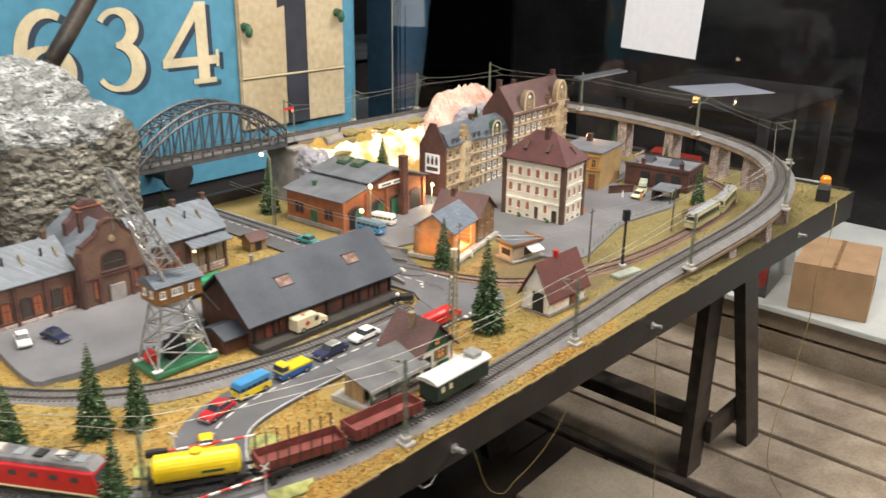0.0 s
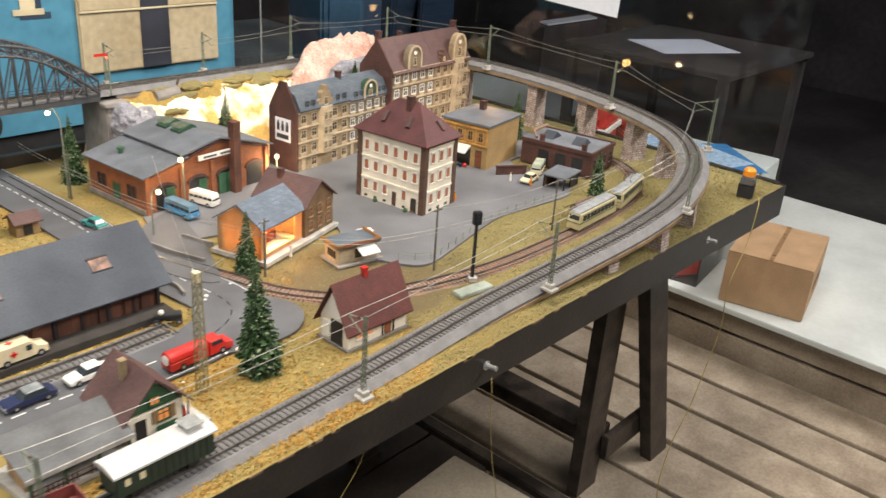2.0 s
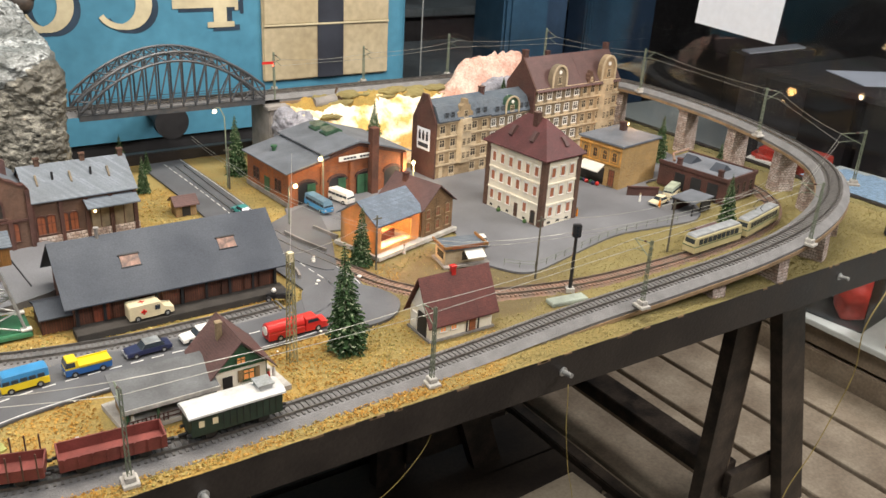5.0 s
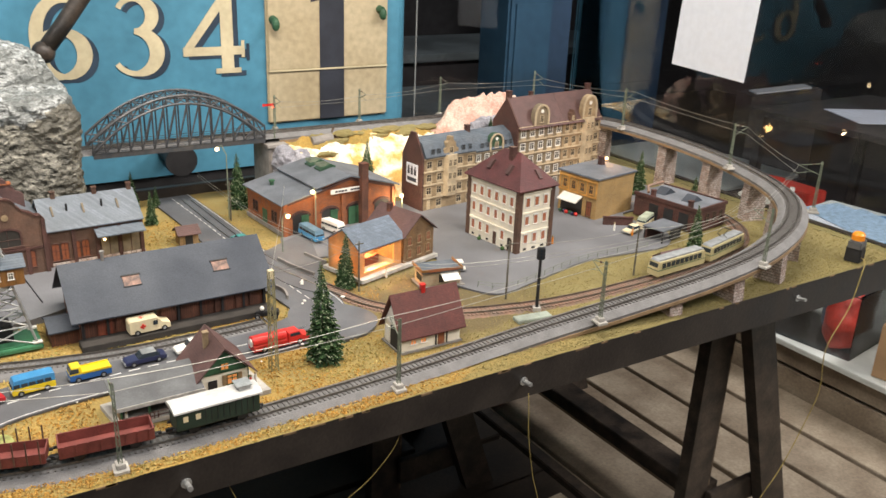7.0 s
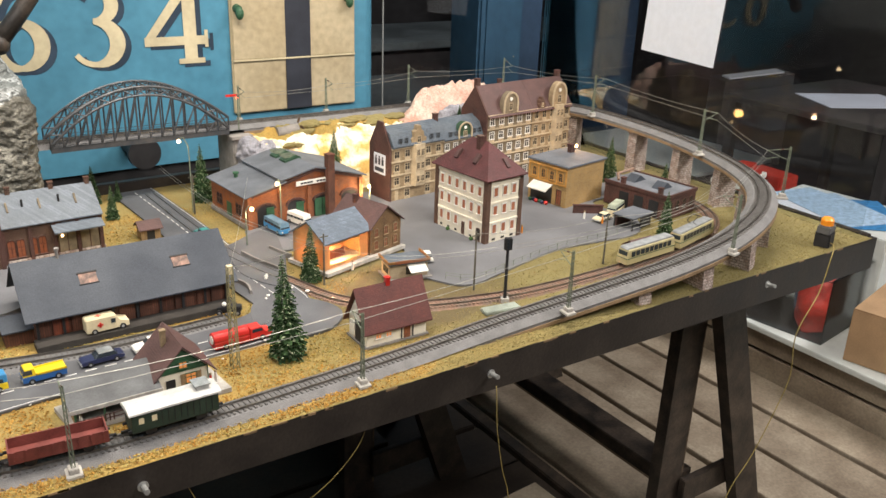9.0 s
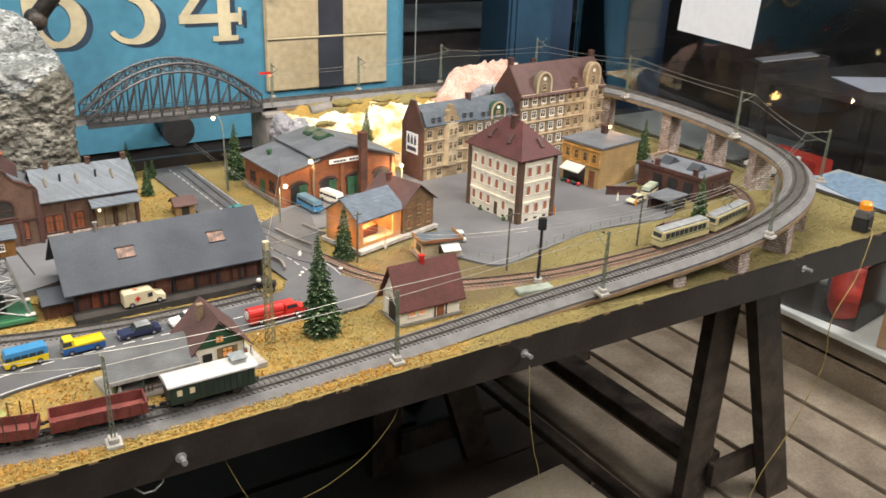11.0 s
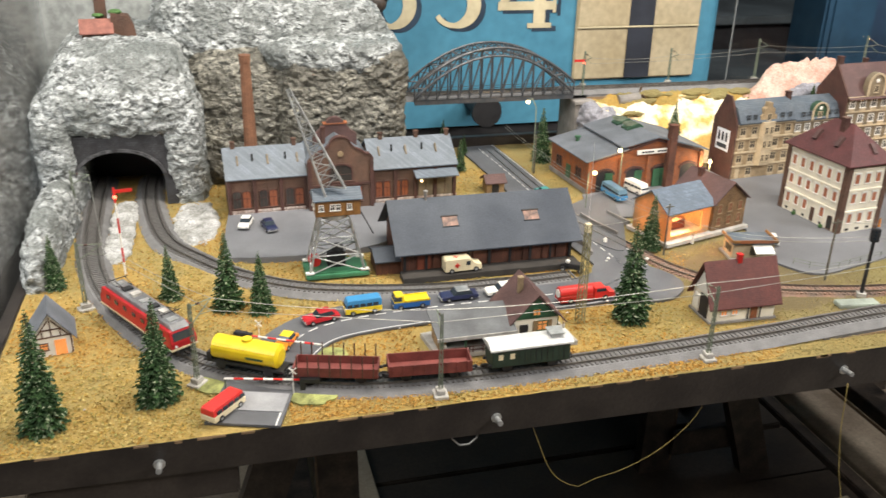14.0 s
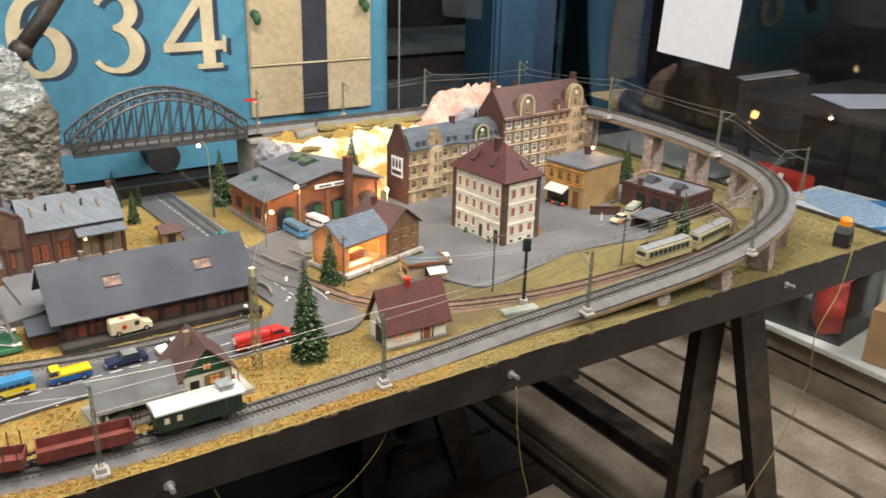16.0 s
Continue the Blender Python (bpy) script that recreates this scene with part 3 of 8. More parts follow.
SQUARE = [(1.01, 1.16), (0.985, 1.06), (1.05, 1.035), (1.11, 1.02), (1.215, 0.955), (1.165, 0.875), (1.19, 0.80), (1.225, 0.762), (1.30, 0.775), (1.40, 0.80), (1.47, 0.81), (1.56, 0.80), (1.645, 0.80), (1.70, 0.86), (1.70, 0.98), (1.86, 1.0), (1.86, 1.22), (1.30, 1.26), (1.27, 1.20)]
sheet("square", SQUARE, G + 0.0026, ASPHALT, "smooth grey painted town square")
sheet("parking_place", [(0.372, 1.175), (0.360, 1.01), (0.385, 0.985), (0.47, 0.975), (0.57, 0.985), (0.63, 1.03), (0.63, 1.175)], G + 0.0105, ASPHALT, "grey painted parking place before the brick works", 0.0105)
ROAD = [(0.368, 0.566), (0.392, 0.64), (0.418, 0.70), (0.462, 0.752), (0.53, 0.774), (0.65, 0.782), (0.78, 0.782), (0.88, 0.790), (0.94, 0.835), (0.938, 0.93), (0.922, 1.05), (0.918, 1.20), (0.91, 1.35), (0.90, 1.495)]
road, line = ribbon("road", ROAD, 0.082, G + 0.0034, ROADGREY, "dark grey two-lane model road with white dashes")
sheet("turning_place", [(0.86, 0.75), (0.91, 0.732), (0.965, 0.735), (1.0, 0.765), (1.003, 0.80), (0.985, 0.835), (0.955, 0.87), (0.90, 0.86)], G + 0.0040, ROADGREY, "dark grey turning loop beside the road", 0.004)
sheet("crossroad", [(0.95, 1.10), (0.93, 0.98), (0.965, 0.90), (1.0, 0.96), (1.03, 1.04), (1.05, 1.15)], G + 0.0046, ROADGREY, "grey side road towards the engine shed", 0.0046)
slab = [p + Vector((0, 0, 0.0012)) for p in line if 0.588 < p.y < 0.634]
part("crossing_slab", sweep(B(), slab, [(-0.038, -0.0012), (0.038, -0.0012), (0.038, 0), (-0.038, 0)]), mat("pale_grey_slab", (0.30, 0.305, 0.315), 0.7, var=0.15, scale=25, fine=600), road, "pale grey slab at the level crossing")
dash = mesh_of(bx(B(), -0.007, -0.0008, 0, 0.007, 0.0008, 0.0005), CHALK)
sd = sides(line)
for i in range(2, len(line) - 1, 2):
    p, d = line[i], line[i + 1] - line[i - 1]
    if (0.655 < p.y or p.y < 0.585) and not (0.66 < p.y < 0.72 and p.x < 0.43):
        put("lane_dash", dash, road, Matrix.Translation(p) @ pose(0, 0, 0.0001, 0, 0, math.degrees(math.atan2(d.y, d.x))))
for off in (-0.038,):
    bm = B()
    edge = [p + s * off + Vector((0, 0, 0.0003)) for p, s in zip(line, sd)]
    sweep(bm, edge[9:], [(-0.0005, -0.0006), (0.0005, -0.0006), (0.0005, 0.0001), (-0.0005, 0.0001)])
    part("edge_line", bm, CHALK, road)

for off in (-0.036, 0.036):
    bm = B()
    sweep(bm, [p + s * off + Vector((0, 0, 0.0003)) for p, s in zip(line[:4], sd[:4])], [(-0.0009, -0.0006), (0.0009, -0.0006), (0.0009, 0.0001), (-0.0009, 0.0001)])
    part("edge_line", bm, CHALK, road)

# ---- tracks ----
MAIN = [(0.150, 1.42, 1.0), (0.153, 1.28, 1.0), (0.165, 1.08, 1.0), (0.202, 0.91, 1.0), (0.285, 0.752, 1.0), (0.367, 0.673, 1.0), (0.478, 0.622, 1.0), (0.62, 0.603, 1.0), (0.80, 0.604, 1.0), (1.0, 0.611, 1.002), (1.18, 0.617, 1.008), (1.34, 0.602, 1.024), (1.50, 0.583, 1.046), (1.64, 0.588, 1.066), (1.78, 0.640, 1.080), (1.89, 0.745, 1.089), (1.955, 0.93, 1.098), (1.965, 1.13, 1.107), (1.93, 1.30, 1.114), (1.82, 1.415, 1.118), (1.66, 1.455, 1.120), (1.40, 1.452, 1.122), (1.08, 1.432, 1.128), (0.745, 1.430, 1.130), (0.60, 1.44, 1.130)]
INNER = [(0.24, 1.42, 1.0), (0.24, 1.285, 1.0), (0.27, 1.10, 1.002), (0.325, 1.0, 1.003), (0.39, 0.925, 1.003), (0.483, 0.868, 1.002), (0.63, 0.838, 1.0), (0.76, 0.832, 1.0), (0.86, 0.835, 1.0)]
TRAM = [(0.925, 1.45, 0.996), (0.935, 1.20, 0.996), (0.95, 1.05, 0.996), (0.985, 0.92, 0.996), (1.02, 0.82, 0.996), (1.09, 0.748, 0.997), (1.25, 0.70, 0.997), (1.42, 0.69, 0.997), (1.62, 0.70, 0.997), (1.76, 0.733, 0.997), (1.85, 0.80, 0.997), (1.89, 0.90, 0.997), (1.88, 1.0, 0.997)]
sleeper_mesh = mesh_of(bx(B(), -0.0013, -0.0145, 0, 0.0013, 0.0145, 0.0016), SLEEPER)


def track(name, pts, bed, label, bed_mat, half=0.021, pieces=None, sleepers=True, wood=None):
    line = spline(pts, 0.0066)
    t = thing(name, label, "track", kind="structure")
    if bed:
        bm = B()
        sweep(bm, [p + Vector((0, 0, 0)) for p in line[::2]], [(-half - 0.006, -0.0015), (half + 0.006, -0.0015), (half - 0.004, bed), (-half + 0.004, bed)])
        part("track_bed", bm, bed_mat, t)
    sd = sides(line)
    up = Vector((0, 0, 1))
    rest = B()
    for i, (p, s) in enumerate(zip(line, sd)):
        if not sleepers:
            break
        ang = math.degrees(math.atan2(s.y, s.x)) - 90
        if pieces and pieces[0] < p.x < pieces[1] and p.y < pieces[2]:
            put("sleeper", sleeper_mesh, t, Matrix.Translation(p + up * (bed - 0.0002)) @ pose(0, 0, 0, 0, 0, ang))
        else:
            d = Vector((s.y, -s.x, 0))
            q = [p + s * (0.0145 * a) + d * (0.0013 * b) for a, b in ((-1, -1), (1, -1), (1, 1), (-1, 1))]
            lo, hi = [rest.verts.new(v + up * (bed - 0.0002)) for v in q], [rest.verts.new(v + up * (bed + 0.0014)) for v in q]
            rest.faces.new(hi)
            for k in range(4):
                rest.faces.new((lo[k], lo[(k + 1) % 4], hi[(k + 1) % 4], hi[k]))
    if sleepers:
        tagged(part("sleepers", rest, wood or SLEEPER, t), kind="stuff")
    else:
        rest.free()
    for off in (-0.0083, 0.0083):
        bm = B()
        sweep(bm, [p + s * off for p, s in zip(line[::2], sd[::2])], [(-0.0007, bed + 0.001), (0.0007, bed + 0.001), (0.0006, bed + 0.0040), (-0.0006, bed + 0.0040)])
        part("rail", bm, RAIL, t)
    return t, line


main_track, main_line = track("main_track", MAIN, 0.006, "grey ballasted single-track main line with dark sleepers", BALLAST, pieces=(0.3, 1.32, 0.74))
inner_track, _ = track("goods_track", INNER, 0.004, "grey ballasted goods siding beside the shed", BALLAST)
tram_track, _ = track("tram_track", TRAM, 0.0055, "narrow tram track on rust-brown bed", RUST, half=0.015, wood=RUST)

# the ramp and viaduct deck under the rising main line
bm = B()
rise = [p for p in main_line if p.x > 1.10 and (p.y < 1.0 or p.x > 1.9) or (p.y >= 1.0 and p.x > 1.10)]
sweep(bm, rise[::2], [(-0.026, -0.010), (0.026, -0.010), (0.026, -0.001), (-0.026, -0.001)])
viaduct = part("viaduct_deck", bm, BALLAST, None)
tagged(viaduct, "grey viaduct deck carrying the main line", "viaduct", "", "structure")
edge = B()
for off in (-0.027, 0.027):
    sd = sides(rise[::2])
    sweep(edge, [p + s * off for p, s in zip(rise[::2], sd)], [(-0.001, -0.012), (0.001, -0.012), (0.001, -0.0065), (-0.001, -0.0065)])
part("kerb", edge, RAWWOOD, viaduct, "thin raw wooden edge strips")


def pier(px, py, top, rz):
    bm = B()
    w, d = 0.020, 0.012
    prism(bm, [(-w - 0.003, 0), (w + 0.003, 0), (w, top - 0.004), (-w, top - 0.004)], -d, d)
    bx(bm, -w - 0.003, -d - 0.003, top - 0.004, w + 0.003, d + 0.003, top)
    return solid("pier", bm, STONE, "rubble-stone pier under the viaduct", "pier", group="viaduct piers", m=pose(px, py, G - 0.001, 0, 0, rz))


marks = [(1.42, 0.593), (1.55, 0.583), (1.68, 0.597), (1.80, 0.655), (1.885, 0.74), (1.935, 0.84), (1.96, 0.98), (1.965, 1.12), (1.93, 1.30)]
for mx, my in marks:
    near = min(range(len(main_line)), key=lambda i: (main_line[i].x - mx) ** 2 + (main_line[i].y - my) ** 2)
    p, s = main_line[near], sides(main_line)[near]
    pier(p.x, p.y, p.z - 0.0105 - G, math.degrees(math.atan2(s.y, s.x)))

# ---- the hill behind the town ----


def field(name, x0, x1, y0, y1, height, material, label, category, nx=110, ny=60, kind=""):
    bm = B()
    vs = [[bm.verts.new((x0 + (x1 - x0) * i / nx, y0 + (y1 - y0) * j / ny, height(x0 + (x1 - x0) * i / nx, y0 + (y1 - y0) * j / ny))) for i in range(nx + 1)] for j in range(ny + 1)]
    for j in range(ny):
        for i in range(nx):
            bm.faces.new((vs[j][i], vs[j][i + 1], vs[j + 1][i + 1], vs[j + 1][i]))
    return solid(name, bm, material, label, category, kind, smooth=True)


def lerp3(a, b):
    return tuple((p + q) / 2 + 0.002 for p, q in zip(a, b))


def step01(t):
    t = max(0.0, min(1.0, t))
    return t * t * (3 - 2 * t)


def hill_height(x, y):
    h = 0.108 * step01((y - 1.285 + 0.03 * noise.noise((x * 12, 0, 0))) / 0.115) * step01((x - 1.085) / 0.03)
    h += (0.020 - 0.019 * (x - 1.08)) * step01((y - 1.392) / 0.026) * step01((x - 1.10) / 0.03)
    rough = noise.noise((x * 22, y * 22, 1)) * 0.016 + noise.noise((x * 60, y * 60, 2)) * 0.009 + noise.noise((x * 140, y * 140, 4)) * 0.004
    calm = step01((1.424 - y) / 0.03)
    return G - 0.004 + h + rough * calm * min(1.0, h * 30)


def bank_height(x, y):
    """A ragged strip of turf along the upper line that dips under the plaster here and there."""
    edge_ = step01((y - 1.388 + 0.022 * noise.noise((x * 17, 3, 0))) / 0.012)
    return hill_height(x, y) - 0.006 + 0.0085 * edge_ + 0.0018 * noise.noise((x * 150, y * 150, 6)) + 0.007 * noise.noise((x * 13, y * 20, 8)) * (1 - step01((y - 1.41) / 0.012))


BANK = mat("ochre_bank_turf", (0.46, 0.27, 0.06), 0.95, var=0.35, scale=24, fine=500, bump=1.0, second=(0.25, 0.20, 0.06), spread=0.8)
field("turf_bank", 1.115, 1.50, 1.372, 1.4265, bank_height, BANK, "ochre turf strip along the upper line", "turf", 220, 34, kind="structure")
field("hill", 1.083, 1.93, 1.27, 1.499, hill_height, PLASTER, "cream plaster hillside below the upper line", "hill", 200, 70, kind="structure")
bm = B()
random.seed(3)
for k in range(26):
    xx, yy = random.uniform(1.10, 1.56), random.choice((random.uniform(1.405, 1.425), random.uniform(1.405, 1.428), random.uniform(1.33, 1.40)))
    r_ = random.uniform(0.008, 0.020)
    bmesh.ops.create_icosphere(bm, subdivisions=3, radius=1, matrix=Matrix.Translation((xx, yy, hill_height(xx, yy))) @ Matrix.Diagonal((r_ * 1.7, r_ * 0.8, r_ * 0.35, 1)))
for v in bm.verts:
    v.co += Vector((noise.noise(v.co * 120), noise.noise(v.co * 130 + Vector((5, 0, 0))), noise.noise(v.co * 140 + Vector((0, 7, 0))))) * 0.004
tagged(solid("scrub", bm, GRASS, "ochre and olive scrub patches on the hillside", "scrub"), kind="stuff")
solid("concrete_pipe", rod(B(), (1.185, 1.405, 1.112), (1.235, 1.41, 1.114), 0.011, n=14), CONCD, "grey concrete pipe lying beside the upper line", "pipe")
for a, b in (((1.262, 1.395, 1.085), (1.240, 1.405, 1.122)), ((1.235, 1.415, 1.118), (1.245, 1.42, 1.135))):
    solid("dead_branch", tube(B(), [a, lerp3(a, b), b], 0.0022, 6), BARK, "dark broken branch on the hillside", "branch", group="dead branches")


def pink_height(x, y):
    back = max(0.0, y - 1.408)
    front = min(0.0, y - 1.408)
    along = math.exp(-(((x - 1.625) / 0.150) ** 6)) * (0.52 + 0.48 * step01((x - 1.47) / 0.11))
    h = 0.102 * along * math.exp(-(front / 0.050) ** 2 - (back / 0.012) ** 2)
    w = min(1, h * 30)
    return G + 0.080 + h + (noise.noise((x * 26, y * 26, 5)) * 0.010 + noise.noise((x * 70, y * 70, 5)) * 0.008 + noise.noise((x * 190, y * 190, 7)) * 0.0045) * w - 0.03 * (h < 0.003)


field("rock_outcrop", 1.44, 1.80, 1.325, 1.434, pink_height, PINK, "pinkish crumpled rock outcrop above the houses", "rock", 170, 70)

# ---- the rock mountain with its tunnel ----


def lump(bm, c, r, e=5.0, n=44, amp=0.010, seed=0, lean=0.0, bend=9.0, narrow=0.0):
    bm2 = B()
    bmesh.ops.create_cube(bm2, size=2)
    bmesh.ops.subdivide_edges(bm2, edges=bm2.edges, cuts=n, use_grid_fill=True)
    bm2.normal_update()
    for v in bm2.verts:
        p = v.co
        k = (abs(p.x) ** e + abs(p.y) ** e + abs(p.z) ** e) ** (-1 / e)
        q = p * k
        w = Vector((c[0] + q.x * r[0], c[1] + q.y * r[1], c[2] + q.z * r[2]))
        nrm = Vector((q.x / r[0] * abs(q.x) ** (e - 2), q.y / r[1] * abs(q.y) ** (e - 2), q.z / r[2] * abs(q.z) ** (e - 2))).normalized()
        d = noise.noise(w * 9 + Vector((seed, 0, 0))) * amp + noise.ridged_multi_fractal(w * 20, 0.8, 2.1, 5, 1.0, 2.0) * amp * 0.42 + noise.noise(Vector((w.x * 70, w.y * 70, w.z * 95))) * 0.0040 + noise.noise(w * 170) * 0.0022
        v.co = w + nrm * d
        if v.co.z > bend:  # the face falls back above a ledge
            v.co.y += (v.co.z - bend) * lean
            v.co.x = c[0] + 0.06 + (v.co.x - c[0] - 0.06) * (1 - (v.co.z - bend) * narrow)
    me = bpy.data.meshes.new("tmp")
    bm2.to_mesh(me)
    bm2.free()
    bm.from_mesh(me)
    bpy.data.meshes.remove(me)


mountain = thing("mountain", "silver-grey crumpled rock mountain with a tunnel", "mountain")
bm = B()
lump(bm, (0.203, 1.425, 1.192), (0.122, 0.160, 0.070), 7.0, n=70, seed=1, lean=0.55, bend=1.185, narrow=2.6)       # over the tunnel
lump(bm, (0.100, 1.385, 1.06), (0.032, 0.126, 0.130), 5.0, n=36, amp=0.006, seed=2)
lump(bm, (0.307, 1.390, 1.06), (0.034, 0.126, 0.130), 5.0, n=36, amp=0.006, seed=3)
lump(bm, (0.50, 1.52, 1.225), (0.205, 0.12, 0.105), 3.0, n=72, seed=6)      # the top
lump(bm, (0.372, 1.53, 1.240), (0.105, 0.115, 0.11), 3.0, n=60, seed=7)
lump(bm, (0.585, 1.447, 1.234), (0.130, 0.128, 0.027), 4.0, n=60, seed=11)      # pale crust on the right-hand block
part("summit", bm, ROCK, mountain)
bm = B()
lump(bm, (0.60, 1.44, 1.13), (0.116, 0.125, 0.112), 8.0, n=80, seed=4)      # above the brick works
lump(bm, (0.43, 1.46, 1.11), (0.13, 0.118, 0.13), 4.0, n=66, seed=5)
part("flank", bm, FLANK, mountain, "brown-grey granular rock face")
for c_, r_ in (((1.112, 1.378, 1.055), (0.022, 0.034, 0.060)), ((1.150, 1.392, 1.07), (0.02, 0.026, 0.035))):
    bm2_ = B()
    lump(bm2_, c_, r_, 3.0, n=22, amp=0.006, seed=14)
    solid("crag", bm2_, GREYROCK, "dark grey crag beside the bridge abutment", "rock", group="crags")
bm3_ = B()
lump(bm3_, (1.628, 1.345, 1.095), (0.072, 0.026, 0.046), 2.6, n=34, amp=0.010, seed=15)
solid("crag", bm3_, GREYROCK, "dark grey crag below the pink outcrop", "rock", group="crags")

portal = thing("tunnel_portal", "dark stone tunnel portal for two tracks", "portal")
bm = B()
pc, pw, ph = 0.198, 0.072, 0.075
arch = [(pc - pw, G)] + [(pc - pw * math.cos(a), G + 0.050 + 0.050 * math.sin(a)) for a in [math.pi * k / 16 for k in range(17)]] + [(pc + pw, G)]
outer = [(pc - pw - 0.022, G), (pc - pw - 0.020, G + 0.128), (pc + pw + 0.020, G + 0.128), (pc + pw + 0.022, G)]
n = len(arch)
top = [(pc - pw - 0.021 + (2 * pw + 0.042) * k / (n - 1), G + 0.128) for k in range(n)]
top[0], top[-1] = outer[0], outer[3]
top[1], top[-2] = (outer[0][0] + 0.001, G + 0.09), (outer[3][0] - 0.001, G + 0.09)
for k in range(n - 1):
    quad = [arch[k], arch[k + 1], top[k + 1], top[k]]
    prism(bm, quad, 1.268, 1.284)
bmesh.ops.remove_doubles(bm, verts=bm.verts, dist=0.00002)
part("face", bm, PORTAL, portal)
bm = B()
for k in range(1, n - 2):
    a, b = arch[k], arch[k + 1]
    o = [(pc + (q[0] - pc) * 1.06, G + (q[1] - G) * 1.05) for q in (a, b)]
    prism(bm, [a, b, o[1], o[0]], 1.264, 1.268)
part("arch_ring", bm, mat("worn_arch_stone", (0.10, 0.10, 0.105), 0.8, var=0.4, scale=90), portal, "worn stone arch ring")
bm = B()
prism(bm, [(pc - pw - 0.001, G - 0.002), (pc + pw + 0.001, G - 0.002), (pc + pw + 0.001, G + 0.11), (pc - pw - 0.001, G + 0.11)], 1.44, 1.445)
for s in (-1, 1):
    bx(bm, pc + s * (pw + 0.002) - 0.001, 1.284, G, pc + s * (pw + 0.002) + 0.001, 1.44, G + 0.11)
bx(bm, pc - pw, 1.284, G + 0.104, pc + pw, 1.44, G + 0.106)
part("tunnel_lining", bm, DARK, portal)
bm = B()
lump(bm, (0.203, 1.150, 1.0), (0.020, 0.128, 0.008), 3.0, n=34, amp=0.003, seed=8)
solid("rock_island", bm, PALEROCK, "pale rock strip between the tunnel tracks", "rock")
bm = B()
lump(bm, (0.316, 1.160, 0.998), (0.034, 0.112, 0.006), 2.2, n=38, amp=0.007, seed=9)
solid("boulder", bm, PALEROCK, "pale boulder slope beside the tunnel track", "rock")
bm = B()
lump(bm, (0.106, 1.125, 1.0), (0.023, 0.175, 0.070), 3.0, n=40, amp=0.006, seed=10)
solid("cliff", bm, ROCK, "grey rock cliff beside the tunnel approach", "rock")

# ---- the blue vehicle end behind the layout ----
YB = 1.78
wagon = thing("blue_wagon_end", "blue-painted steel wagon end with cream numerals", "wagon")
bm = B()
out = [(-0.9, YB), (1.60, YB)] + [(1.60 + 0.045 * math.sin(a), YB + 0.045 - 0.045 * math.cos(a)) for a in [math.pi / 2 * k / 6 for k in range(1, 7)]] + [(1.645, YB + 0.6), (-0.9, YB + 0.6)]
prism(bm, out, 0.965, 2.1, "z")
part("body", bm, WAGBLUE, wagon)
part("sole_bar", bx(B(), -0.9, YB + 0.01, 0.60, 1.62, YB + 0.3, 0.964, 0.004), DARK, wagon)
door = part("door_panel", bx(B(), 1.236, YB - 0.010, 1.072, 1.572, YB + 0.001, 2.0, 0.003), TANPANEL, wagon, "worn tan door panel with rust runs")
part("upper_plate", bx(B(), 1.240, YB - 0.013, 1.204, 1.568, YB - 0.0102, 1.99, 0.001), TANPANEL, door)
part("seam", bx(B(), 1.238, YB - 0.015, 1.199, 1.57, YB - 0.0102, 1.2035, 0.001), PAINTCR, door, "pale worn seam")
bm = B()
prism(bm, [(1.375, 1.074), (1.443, 1.074), (1.443, 1.43), (1.395, 1.43), (1.352, 1.385), (1.352, 1.365), (1.375, 1.37)], YB - 0.0135, YB - 0.0131)
part("numeral_stripe", bm, STRIPE, door, "dark blue painted figure one")
part("numeral_stripe", bx(B(), 1.375, YB - 0.0106, 1.074, 1.443, YB - 0.0101, 1.1985), STRIPE, door)
for kx, kz in ((1.252, 1.325), (1.545, 1.345)):
    part("knob", ball(rod(B(), (kx, YB - 0.012, kz), (kx, YB - 0.03, kz), 0.011, 0.008, 12), (kx, YB - 0.032, kz - 0.01), 0.010, 1.5), GREEN, door, "teal hinge knob")


def stroke(path, widths):
    bm = B()
    pts = [Vector((a, 0, b)) for a, b in path]
    l, r = [], []
    for i, p in enumerate(pts):
        d = (pts[min(i + 1, len(pts) - 1)] - pts[max(i - 1, 0)]).normalized()
        s = Vector((-d.z, 0, d.x))
        l.append(p + s * widths[i] / 2)
        r.append(p - s * widths[i] / 2)
    lo = [[bm.verts.new(q + Vector((0, y, 0))) for q in side] for y in (0, -0.0006) for side in (l, r)]
    for i in range(len(pts) - 1):
        bm.faces.new((lo[2][i], lo[2][i + 1], lo[3][i + 1], lo[3][i]))
        bm.faces.new((lo[0][i], lo[0][i + 1], lo[2][i + 1], lo[2][i]))
        bm.faces.new((lo[1][i], lo[1][i + 1], lo[3][i + 1], lo[3][i]))
    return bm


def six():
    a = [math.radians(k) for k in range(90, 451, 12)]
    ring = [(0.062 + 0.046 * math.cos(t), 0.058 + 0.048 * math.sin(t)) for t in a]
    w = [0.012 + 0.020 * abs(math.cos(t)) for t in a]
    b = [math.radians(k) for k in range(62, 200, 10)]
    tail = [(0.072 + 0.058 * math.cos(t), 0.098 + 0.078 * math.sin(t)) for t in b] + [(0.016, 0.055)]
    return [(ring, w), (tail, [0.016 + 0.016 * k / len(tail) for k in range(len(tail))])]


